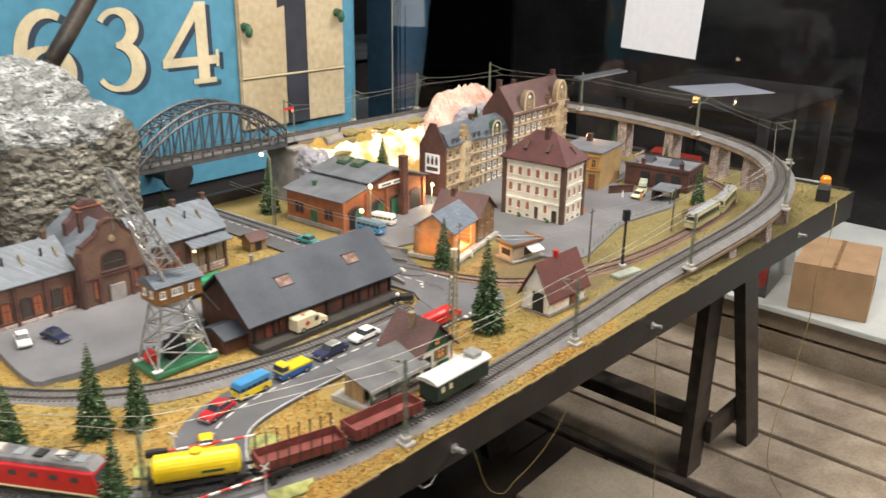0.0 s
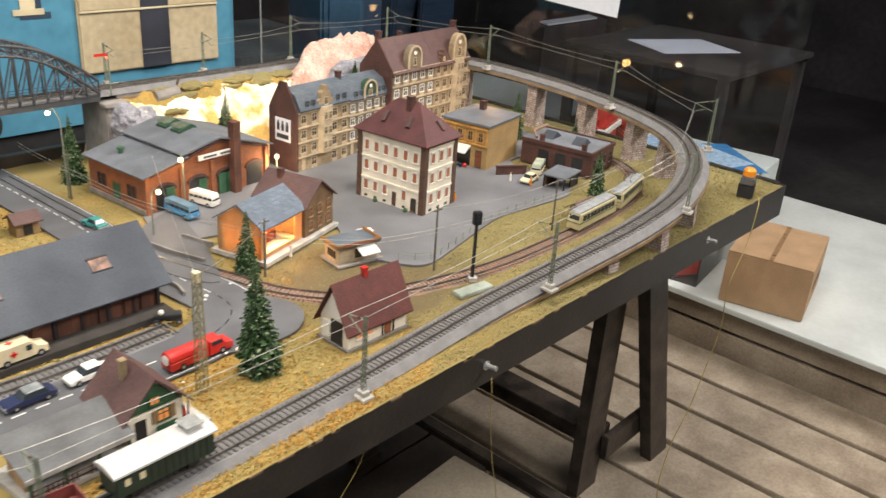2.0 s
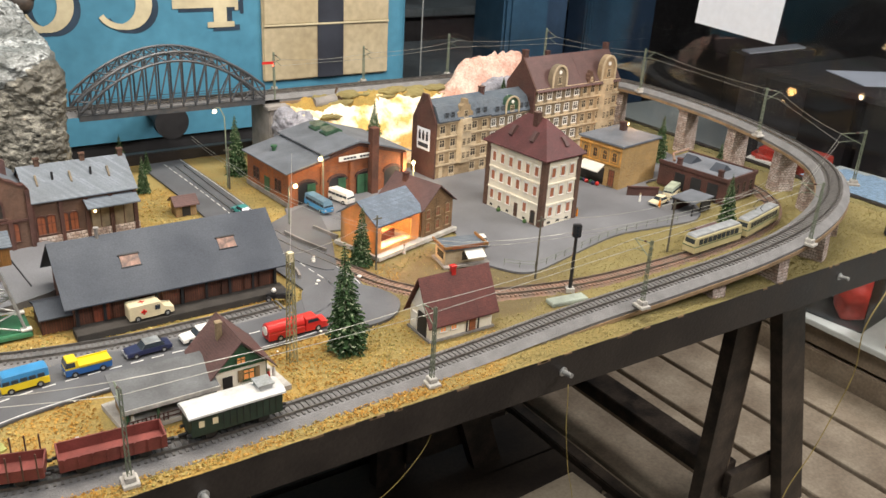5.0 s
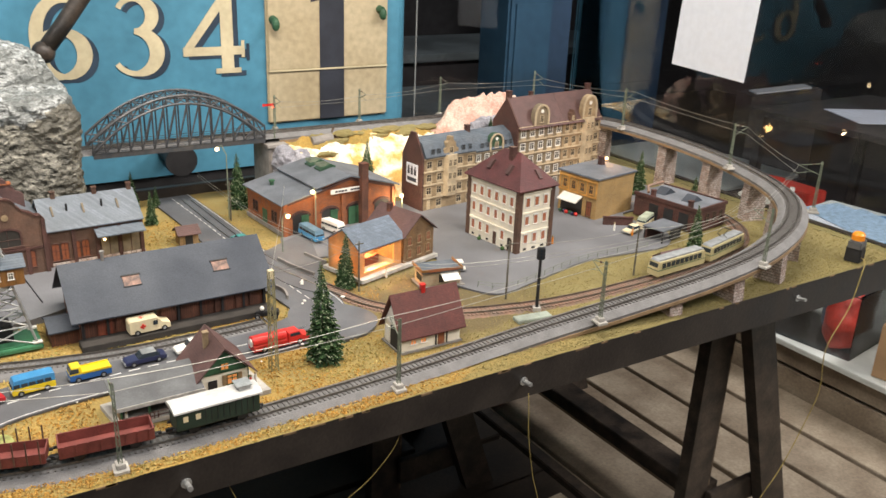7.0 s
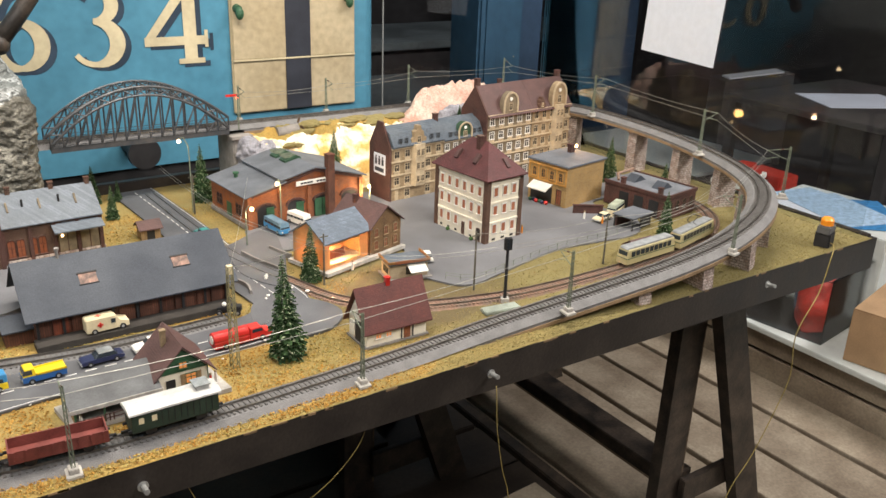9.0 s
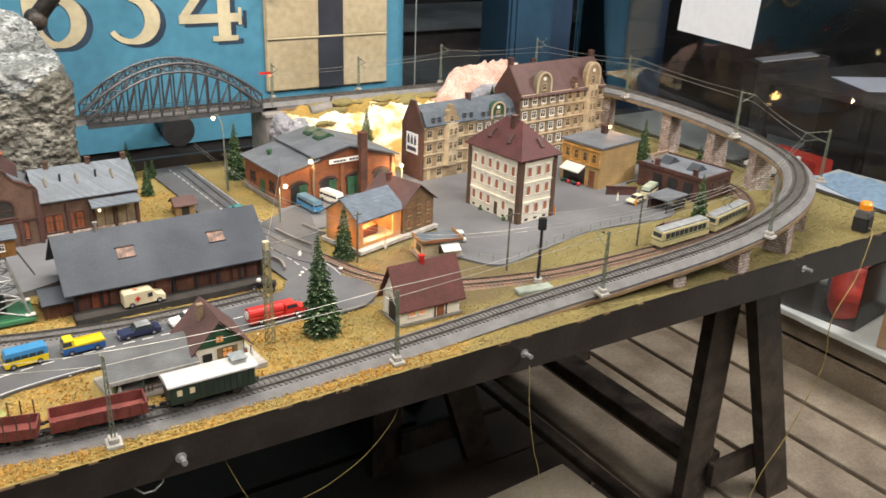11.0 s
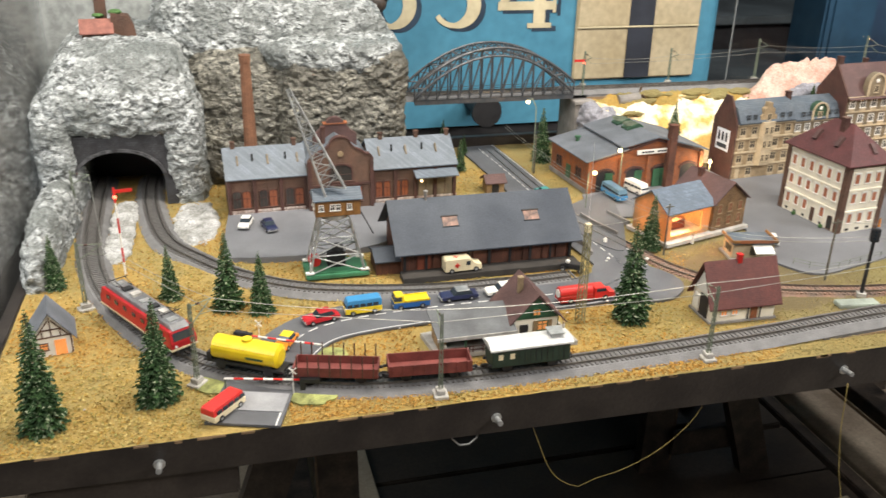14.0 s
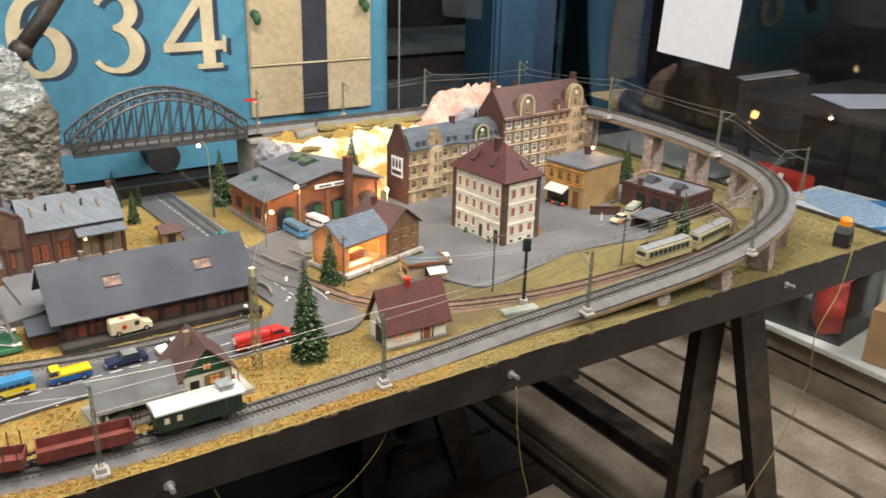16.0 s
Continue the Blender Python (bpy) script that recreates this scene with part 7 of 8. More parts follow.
loco = thing("electric_locomotive", "red electric model locomotive with grey roof on the main line", "locomotive", on_track(main_line, 0.262, 0.786, 0.006))
L = 0.176
part("underframe", bx(B(), -L / 2 + 0.002, -0.0135, 0.006, L / 2 - 0.002, 0.0135, 0.0125, 0.001), DARK, loco)
side_ = [(-L / 2, 0.012), (L / 2, 0.012), (L / 2 + 0.001, 0.022), (L / 2 - 0.004, 0.0365), (-L / 2 + 0.004, 0.0365), (-L / 2 - 0.001, 0.022)]
body = part("body", loft(B(), side_, 0.034, 0.93, 0.6), DKRED, loco)
part("stripe", bx(B(), -L / 2 - 0.0014, -0.0174, 0.0125, L / 2 + 0.0014, 0.0174, 0.0145), IVORY, loco, "cream sill stripe")
part("roof", loft(B(), [(-L / 2 + 0.003, 0.036), (L / 2 - 0.003, 0.036), (L / 2 - 0.012, 0.0415), (-L / 2 + 0.012, 0.0415)], 0.031, 0.72, 0.2), mat("loco_roof_grey", (0.20, 0.205, 0.21), 0.45, var=0.3, scale=60, second=(0.11, 0.11, 0.115)), loco)
for k in range(7):
    xx = -0.066 + k * 0.022
    part("roof_gear", bx(B(), xx - 0.005, -0.006, 0.0415, xx + 0.005, 0.006, 0.0428 + 0.0012 * (k % 3)), (SILVER, DARK, CONC)[k % 3], loco)
    part("side_window", bx(B(), xx - 0.004, -0.0172, 0.026, xx + 0.004, 0.0172, 0.031), CARWIN, loco)
for e in (-1, 1):
    pan = B()
    c = e * 0.058
    for s in (-0.008, 0.008):
        rod(pan, (c, s, 0.0435), (c - e * 0.016, s * 0.8, 0.0470), 0.0006, n=5)
        rod(pan, (c - e * 0.016, s * 0.8, 0.0470), (c + e * 0.006, s, 0.0505), 0.0006, n=5)
    rod(pan, (c + e * 0.006, -0.012, 0.0505), (c + e * 0.006, 0.012, 0.0505), 0.0007, n=5)
    part("pantograph", pan, DARK, loco, "folded pantograph")
    part("windscreen", prism(B(), [(e * (L / 2 - 0.0002), 0.0245), (e * (L / 2 + 0.0008), 0.0245), (e * (L / 2 - 0.0026), 0.0335), (e * (L / 2 - 0.0036), 0.0335)], -0.013, 0.013), CARWIN, loco)
    for s in (-1, 1):
        part("lamp", rod(B(), (e * L / 2, s * 0.011, 0.0175), (e * (L / 2 + 0.0018), s * 0.011, 0.0175), 0.0017, n=8), WHITE, loco)
bogies(loco, (-0.052, 0.052), 0.018, 0.0065)
buffers(loco, L)

tank = thing("tank_wagon", "bright yellow model tank wagon behind the locomotive", "wagon", on_track(main_line, 0.379, 0.667, 0.006))
part("frame", bx(B(), -0.048, -0.011, 0.009, 0.048, 0.011, 0.0125), DARK, tank)
bm = B()
rod(bm, (-0.040, 0, 0.0255), (0.040, 0, 0.0255), 0.0142, n=24)
rod(bm, (0.040, 0, 0.0255), (0.043, 0, 0.0255), 0.0142, 0.009, 24)
rod(bm, (-0.043, 0, 0.0255), (-0.040, 0, 0.0255), 0.009, 0.0142, 24)
tk = part("barrel", bm, YELLOW, tank)
part("dome", rod(B(), (0, 0, 0.039), (0, 0, 0.042), 0.006, n=14), YELLOW, tank)
part("lettering", bx(B(), 0.004, -0.0144, 0.0225, 0.026, -0.0138, 0.0255), GREEN, tank, "green lettering bar")
for xx in (-0.030, 0.030):
    part("saddle", bx(B(), xx - 0.004, -0.010, 0.0125, xx + 0.004, 0.010, 0.016), DARK, tank)
part("walkway", bx(B(), -0.047, -0.012, 0.0126, -0.041, 0.012, 0.022), DARK, tank)
bogies(tank, (-0.030, 0.030), 0.0, 0.0055)
buffers(tank, 0.096)


def open_wagon(label, x, y, stakes):
    t = thing("open_wagon", label, "wagon", on_track(main_line, x, y, 0.006), "open goods wagons")
    h = 0.019 if stakes else 0.021
    part("floor", bx(B(), -0.048, -0.0145, 0.010, 0.048, 0.0145, 0.0125), WAGON, t)
    for s in (-1, 1):
        part("side", bx(B(), -0.048, min(s * 0.0135, s * 0.0148), 0.0125, 0.048, max(s * 0.0135, s * 0.0148), h + 0.003), WAGON, t)
        part("end", bx(B(), min(s * 0.0465, s * 0.048), -0.0134, 0.0125, max(s * 0.0465, s * 0.048), 0.0134, h + 0.003), WAGON, t)
        for k in range(8):
            xx = -0.043 + k * 0.0123
            part("stake" if stakes else "rib", bx(B(), xx - 0.0007, min(s * 0.0149, s * 0.0162), 0.011, xx + 0.0007, max(s * 0.0149, s * 0.0162), 0.038 if stakes else h + 0.003), WAGON if not stakes else BRICK_B, t)
    part("underframe", bx(B(), -0.046, -0.010, 0.007, 0.046, 0.010, 0.010), DARK, t)
    bogies(t, (-0.028, 0.028), 0.0, 0.0055)
    buffers(t, 0.096)


open_wagon("red-brown stake wagon with upright posts", 0.475, 0.624, True)
open_wagon("red-brown low-sided open goods wagon", 0.585, 0.606, False)
brake = thing("brake_van", "dark green brake van with white roof", "wagon", on_track(main_line, 0.700, 0.602, 0.006))
part("body", bx(B(), -0.048, -0.0145, 0.010, 0.048, 0.0145, 0.033, 0.0006), BOTTLE, brake)
part("roof", prism(B(), [(-0.0168, 0.0325), (0.0168, 0.0325), (0.0165, 0.0345), (0.010, 0.0372), (0, 0.0382), (-0.010, 0.0372), (-0.0165, 0.0345)], -0.051, 0.051, "x"), mat("dulled_white_roof", (0.60, 0.60, 0.58), 0.55, var=0.12, scale=40, fine=300), brake)
part("lookout", bx(bx(B(), 0.026, -0.008, 0.037, 0.040, 0.008, 0.0425), 0.024, -0.0095, 0.0425, 0.042, 0.0095, 0.0437), SILVER, brake)
for xx in (-0.038, -0.024):
    part("window", bx(B(), xx - 0.0028, -0.0148, 0.020, xx + 0.0028, -0.0140, 0.027), IVORY, brake)
for k in range(9):
    part("board_batten", bx(B(), -0.016 + k * 0.007, -0.0149, 0.012, -0.0154 + k * 0.007, -0.0145, 0.032), DARK, brake)
part("underframe", bx(B(), -0.048, -0.010, 0.007, 0.048, 0.010, 0.010), DARK, brake)
bogies(brake, (-0.028, 0.028), 0.0, 0.0055)
buffers(brake, 0.096)

tram_line = spline(TRAM, 0.0066)


def tram(label, x, y, pan):
    t = thing("tram_car", label, "tram", on_track(tram_line, x, y, 0.0055), "tram cars")
    L = 0.126
    part("body", loft(B(), [(-L / 2, 0.004), (L / 2, 0.004), (L / 2, 0.016), (L / 2 - 0.003, 0.030), (-L / 2 + 0.003, 0.030), (-L / 2, 0.016)], 0.024, 0.94, 0.6), TRAMC, t)
    part("roof", loft(B(), [(-L / 2 + 0.002, 0.0300), (L / 2 - 0.002, 0.0300), (L / 2 - 0.006, 0.0335), (-L / 2 + 0.006, 0.0335)], 0.0225, 0.8, 0.2), GREYROOF, t)
    for k in range(9):
        xx = -L / 2 + 0.010 + k * 0.0118
        for s in (-1, 1):
            part("window", bx(B(), xx, s * 0.0118 - 0.0006, 0.0175, xx + 0.0090, s * 0.0118 + 0.0004, 0.0265), CARWIN, t)
    for e in (-1, 1):
        part("windscreen", bx(B(), min(e * (L / 2 - 0.003), e * (L / 2 - 0.0008)), -0.009, 0.0185, max(e * (L / 2 - 0.003), e * (L / 2 - 0.0008)), 0.009, 0.027), CARWIN, t)
    part("waist_band", bx(B(), -L / 2 - 0.0004, -0.0124, 0.0145, L / 2 + 0.0004, 0.0124, 0.0156), GREEN, t)
    if pan:
        bm = B()
        for s in (-0.006, 0.006):
            rod(bm, (0.0, s, 0.0335), (-0.014, s, 0.042), 0.0006, n=5)
            rod(bm, (-0.014, s, 0.042), (0.004, s, 0.050), 0.0006, n=5)
        rod(bm, (0.004, -0.010, 0.050), (0.004, 0.010, 0.050), 0.0008, n=5)
        part("pantograph", bm, DARK, t)
    for wx in (-0.035, 0.035):
        part("wheel", rod(rod(B(), (wx - 0.008, -0.009, 0.004), (wx - 0.008, 0.009, 0.004), 0.004, n=10), (wx + 0.008, -0.009, 0.004), (wx + 0.008, 0.009, 0.004), 0.004, n=10), DARK, t)


tram("cream tram car with grey roof on the tram track", 1.555, 0.695, False)
tram("cream tram car with pantograph on the tram track", 1.688, 0.716, True)

# ---- masts, wires, signals and lamps ----


def mast(x, y, z, h, aim, material=None, w=0.0042, base=True):
    rz = math.degrees(math.atan2(aim[1] - y, aim[0] - x))
    t = thing("catenary_mast", "grey-green lattice catenary mast beside the track", "mast", pose(x, y, z, 0, 0, rz), "catenary masts")
    if base:
        part("footing", bx(bx(B(), -0.010, -0.008, 0, 0.010, 0.008, 0.004, 0.0006), -0.006, -0.005, 0.004, 0.006, 0.005, 0.010, 0.0006), CONC, t, "pale footing")
    bm = B()
    wt = w * 0.55
    for sx, sy in ((-1, -1), (1, -1), (1, 1), (-1, 1)):
        rod(bm, (sx * w / 2, sy * w / 2, 0), (sx * wt / 2, sy * wt / 2, h), 0.00055, n=4)
    n = int(h / 0.008)
    for k in range(n):
        for i in range(4):
            c = ((-1, -1), (1, -1), (1, 1), (-1, 1))
            p, q = c[i], c[(i + 1) % 4]
            if k % 2:
                p, q = q, p
            a, b = w / 2 + (wt - w) / 2 * k / n, w / 2 + (wt - w) / 2 * (k + 1) / n
            rod(bm, (p[0] * a, p[1] * a, h * k / n), (q[0] * b, q[1] * b, h * (k + 1) / n), 0.0004, n=3)
    part("lattice_post", bm, material or MASTG, t)
    reach = math.hypot(aim[0] - x, aim[1] - y)
    arm = B()
    rod(arm, (0, 0, h * 0.96), (reach, 0, h * 0.90), 0.0007, n=5)
    rod(arm, (0, 0, h * 0.74), (reach, 0, h * 0.90), 0.0007, n=5)
    rod(arm, (reach * 0.4, 0, h * 0.80), (reach * 1.05, 0, h * 0.745), 0.0005, n=5)
    part("arm", arm, material or MASTG, t)
    part("insulator", rod(B(), (reach * 0.30, 0, h * 0.942), (reach * 0.42, 0, h * 0.935), 0.0014, n=8), BRICK_D, t)
    return (Vector((aim[0], aim[1], z + h * 0.90)), Vector((aim[0], aim[1], z + h * 0.745)))


MASTS = [(0.128, 1.215, 1.0, 0.088, (0.156, 1.215)), (0.178, 0.880, 1.0, 0.098, (0.208, 0.893)), (0.322, 0.660, 1.0, 0.105, (0.345, 0.690)), (0.588, 0.576, 1.0, 0.105, (0.590, 0.606)), (0.929, 0.580, 1.0, 0.100, (0.931, 0.609)), (1.267, 0.578, 1.018, 0.098, (1.270, 0.610)), (1.594, 0.553, 1.055, 0.100, (1.590, 0.585)), (1.850, 0.648, 1.082, 0.098, (1.822, 0.675)), (1.912, 0.897, 1.096, 0.098, (1.945, 0.89)), (1.926, 1.235, 1.108, 0.100, (1.952, 1.23)), (1.84, 1.478, 1.117, 0.100, (1.82, 1.42)), (1.56, 1.486, 1.120, 0.096, (1.56, 1.455)), (1.34, 1.482, 1.122, 0.080, (1.34, 1.45)), (1.13, 1.468, 1.126, 0.078, (1.13, 1.435))]
ends = [mast(*a) for a in MASTS]
wires = thing("overhead_wire", "thin grey catenary wires above the main line", "wire")
for (a, c), (b, d) in zip(ends, ends[1:]):
    for p, q, sag in ((a, b, 0.006), (c, d, 0.0)):
        n = 10
        pts = []
        for k in range(n + 1):
            t = k / n
            m = p.lerp(q, t)
            pts.append((m.x, m.y, m.z - sag * 4 * t * (1 - t)))
        part("wire", tube(B(), pts, 0.00038, 4), WIRE, wires)
big = thing("lattice_pylon", "tall ochre-green lattice pylon beside the road", "pylon", pose(0.812, 0.704, G))
bm = B()
for sx, sy in ((-1, -1), (1, -1), (1, 1), (-1, 1)):
    rod(bm, (sx * 0.0048, sy * 0.0048, 0), (sx * 0.003, sy * 0.003, 0.140), 0.0008, n=4)
for k in range(14):
    for i in range(4):
        c = ((-1, -1), (1, -1), (1, 1), (-1, 1))
        p, q = c[i], c[(i + 1) % 4]
        a = 0.0048 - 0.0018 * k / 14
        rod(bm, (p[0] * a, p[1] * a, 0.01 * k), (q[0] * a, q[1] * a, 0.01 * (k + 1)), 0.0006, n=3)
part("lattice_post", bm, mat("weathered_ochre_green", (0.30, 0.27, 0.14), 0.7, scale=90), big)
part("top_bracket", bx(B(), -0.0034, -0.0034, 0.130, 0.0034, 0.0034, 0.141), IVORY, big)


def pole(name, label, x, y, h, r, material, group=""):
    t = thing(name, label, "pole", pose(x, y, G), group)
    part("post", rod(B(), (0, 0, 0), (0, 0, h), r, r * 0.75, 8), material, t)
    part("crossarm", bx(B(), -0.008, -0.0006, h * 0.93, 0.008, 0.0006, h * 0.95), material, t)
    return t


for x, y, h in ((1.028, 0.880, 0.086), (1.221, 0.745, 0.098), (1.479, 0.722, 0.088), (0.966, 1.30, 0.078), (0.885, 1.02, 0.06)):
    pole("tram_pole", "dark weathered tram wire pole", x, y, h, 0.0017, mat("weathered_pole", (0.13, 0.12, 0.09), 0.8), "tram poles")
tw = thing("tram_wire", "thin tram wires strung between poles", "wire")
tp = [(0.935, 1.40, 1.075), (0.94, 1.20, 1.076), (0.955, 1.05, 1.074), (1.015, 0.85, 1.078), (1.09, 0.755, 1.08), (1.23, 0.705, 1.085), (1.47, 0.695, 1.08), (1.66, 0.712, 1.082), (1.80, 0.76, 1.082), (1.88, 0.87, 1.08)]
for a, b in zip(tp, tp[1:]):
    for dz in (0, -0.006):
        p, q = Vector(a), Vector(b)
        part("wire", tube(B(), [p.lerp(q, k / 6) + Vector((0, 0, dz - 0.003 * (1 - (k / 3 - 1) ** 2))) for k in range(7)], 0.0003, 4), WIRE, tw)
for a, b in (((0.812, 0.704, 1.138), (1.028, 0.88, 1.084)), ((0.812, 0.704, 1.136), (0.99, 1.085, 1.125)), ((1.221, 0.745, 1.095), (1.479, 0.722, 1.085)), ((1.479, 0.722, 1.085), (1.62, 0.60, 1.14))):
    p, q = Vector(a), Vector(b)
    part("wire", tube(B(), [p.lerp(q, k / 8) + Vector((0, 0, -0.008 * (1 - (k / 4 - 1) ** 2))) for k in range(9)], 0.0003, 4), WIRE, tw)

sig = thing("light_signal", "black lattice light signal on concrete base", "signal", pose(1.238, 0.688, G, 0, 0, -30))
part("post", rod(B(), (0, 0, 0.004), (0, 0, 0.092), 0.0028, 0.0022, 6), DARK, sig)
part("head", bx(B(), -0.006, -0.004, 0.085, 0.006, 0.004, 0.104, 0.001), DARK, sig)
for k in range(3):
    part("lens", rod(B(), (0.0, -0.004, 0.090 + k * 0.005), (0, -0.0055, 0.090 + k * 0.005), 0.0018, n=8), CARWIN, sig)
part("footing", bx(B(), -0.006, -0.006, 0, 0.006, 0.006, 0.006), CONC, sig)
solid("cable_trough", bx(B(), -0.030, -0.010, 0, 0.030, 0.010, 0.006, 0.001), mat("pale_green_grey", (0.30, 0.34, 0.29), 0.7), "pale grey-green platform block beside the line", "block", m=pose(1.212, 0.664, G, 0, 0, -8))


def semaphore(x, y, z, h, rz, label, striped=True):
    t = thing("semaphore", label, "signal", pose(x, y, z, 0, 0, rz), "semaphore signals")
    for k in range(6):
        part("post_band", rod(B(), (0, 0, h * k / 6), (0, 0, h * (k + 1) / 6), 0.0015, n=6), (RED if k % 2 else WHITE) if striped else MASTG, t)
    part("arm", bx(B(), -0.002, -0.0012, h * 0.94, 0.024, -0.0004, h * 0.94 + 0.005), RED, t)
    part("lamp", ball(B(), (0.0, -0.002, h * 0.90), 0.0028, n=8), GLOWR, t)
    return t


semaphore(0.221, 0.977, G, 0.136, 10, "red and white semaphore signal at the tunnel")
semaphore(1.102, 1.402, 1.128, 0.072, 180, "grey semaphore signal with glowing red lamp beside the bridge", False)


def street_lamp(x, y, z, h, label, arm=(0.012, 0.0), power=0.0):
    t = thing("street_lamp", label, "lamp", pose(x, y, z), "street lamps")
    pts = [(0, 0, 0), (0, 0, h * 0.9), (arm[0] * 0.5, arm[1] * 0.5, h * 1.02), (arm[0], arm[1], h)]
    part("post", tube(B(), pts, 0.0011, 6), MASTG, t)
    part("globe", ball(B(), (arm[0], arm[1], h - 0.004), 0.0038, n=10), GLOW, t, "glowing globe")
    if power:
        lamp("lamp_light", "POINT", (x + arm[0], y + arm[1], z + h - 0.014), (x, y, z), power, (1.0, 0.72, 0.40), 0.006)


street_lamp(0.985, 1.088, G, 0.074, "street lamp with warm globe on a mast", (0.010, -0.004), 0.13)
street_lamp(0.965, 1.306, G, 0.146, "tall lamp with bright globe on a lattice mast", (-0.016, 0.004), 0.03)
street_lamp(1.276, 1.172, G, 0.052, "wall lamp glowing beside the engine shed", (-0.006, -0.008), 0.22)
street_lamp(1.075, 1.145, G, 0.095, "small lamp over the engine shed gates", (-0.010, -0.010), 0.08)
fl = thing("chimney_fire", "warm glowing light behind the ochre shop", "lamp", pose(1.742, 1.09, G + 0.003))
part("stand", rod(B(), (0, 0, 0), (0, 0, 0.085), 0.003), BRICK_D, fl)
part("globe", ball(B(), (0, 0, 0.088), 0.005, 0.8), GLOW, fl)
lamp("fire_light", "POINT", (1.742, 1.075, 1.115), (1.742, 1.2, 1.1), 0.18, (1.0, 0.5, 0.15), 0.01)

# level crossing


def gate(px, py, qx, qy):
    p, q = Vector((px, py, G + 0.0035)), Vector((qx, qy, G + 0.0035))
    t = thing("crossing_gate", "red and white striped level crossing barrier", "barrier", Matrix.Translation(p) @ pose(0, 0, 0, 0, 0, math.degrees(math.atan2(q.y - p.y, q.x - p.x))), "level crossing barriers")
    L = (q - p).length
    n = 8
    for k in range(n):
        part("boom_band", rod(B(), (L * k / n, 0, 0.013), (L * (k + 1) / n, 0, 0.013), 0.0013, n=6), WHITE if k % 2 else RED, t)
    part("post", bx(B(), -0.003, -0.003, -0.003, 0.003, 0.003, 0.016), DARK, t)
    part("counterweight", bx(B(), -0.020, -0.004, 0.010, -0.003, 0.004, 0.017, 0.001), DARK, t)
    part("rest", bx(B(), L - 0.002, -0.001, -0.003, L - 0.0005, 0.001, 0.012), MASTG, t)
    bm = B()
    rod(bm, (0.01, 0.006, -0.002), (0.01, 0.006, 0.030), 0.0006, n=5)
    rod(bm, (0.006, 0.006, 0.024), (0.014, 0.006, 0.032), 0.0008, n=4)
    rod(bm, (0.014, 0.006, 0.024), (0.006, 0.006, 0.032), 0.0008, n=4)
    part("warning_cross", bm, WHITE, t)


gate(0.438, 0.618, 0.352, 0.640)
gate(0.385, 0.733, 0.470, 0.690)
for gx, gy, gr in ((0.448, 0.612, 0.03), (0.345, 0.655, 0.026), (0.475, 0.690, 0.024), (0.372, 0.735, 0.022)):
    bm = B()
    bmesh.ops.create_circle(bm, cap_ends=True, segments=24, radius=gr)
    for v in bm.verts:
        k = 1 + 0.25 * noise.noise((v.co.x * 90 + gx * 50, v.co.y * 90, 0))
        v.co = Vector((v.co.x * k, v.co.y * k * 0.8, 0.0))
    bmesh.ops.extrude_face_region(bm, geom=bm.faces[:])
    for v in bm.verts[24:]:
        v.co.z += 0.0022
    solid("moss_patch", bm, mat("pale_moss", (0.36, 0.38, 0.13), 0.95, var=0.3, scale=60, fine=500, bump=0.8), "pale green moss patch at the level crossing", "moss", m=pose(gx, gy, G))

# steel arch bridge
br = thing("arch_bridge", "grey steel arch truss bridge carrying the upper line", "bridge", pose(0.745, 1.398, 1.126))
LB, WB = 0.335, 0.066
part("deck", bx(bx(B(), 0, 0.004, 0, LB, WB - 0.004, 0.003), 0, 0.0, -0.004, LB, 0.004, 0.006), STEELG, br)
part("side_girder", bx(B(), 0, WB - 0.004, -0.004, LB, WB, 0.006), STEELG, br)
N = 15


def rise_at(t, h0, h1):
    return h0 + (h1 - h0) * 4 * t * (1 - t)


for y in (0.002, WB - 0.002):
    for h0, h1, r in ((0.030, 0.104, 0.0028), (0.008, 0.088, 0.0026)):
        part("arch_rib", tube(B(), [(LB * k / 30, y, rise_at(k / 30, h0, h1)) for k in range(31)], r, 6), STEELG, br)
    for k in range(N + 1):
        t = k / N
        part("hanger", rod(B(), (LB * t, y, 0.004), (LB * t, y, rise_at(t, 0.030, 0.104)), 0.0017, n=5), STEELG, br)
        if k < N:
            u = (k + 1) / N
            lo, hi = (0.008, 0.088), (0.030, 0.104)
            bm = B()
            rod(bm, (LB * t, y, rise_at(t, *(lo if k % 2 else hi))), (LB * u, y, rise_at(u, *(hi if k % 2 else lo))), 0.0016, n=5)
            rod(bm, (LB * t, y, 0.004), (LB * u, y, rise_at(u, 0.008, 0.088)), 0.0014, n=5)
            rod(bm, (LB * t, y, rise_at(t, *(hi if k % 2 else lo))), (LB * u, y, rise_at(u, *(lo if k % 2 else hi))), 0.0012, n=5)
            part("diagonal", bm, STEELG, br)
    part("handrail", rod(rod(B(), (0, y + (0.004 if y > 0.03 else -0.004), 0.014), (LB, y + (0.004 if y > 0.03 else -0.004), 0.014), 0.0007, n=4), (0, y + (0.004 if y > 0.03 else -0.004), 0.009), (LB, y + (0.004 if y > 0.03 else -0.004), 0.009), 0.0006, n=4), STEELG, br)
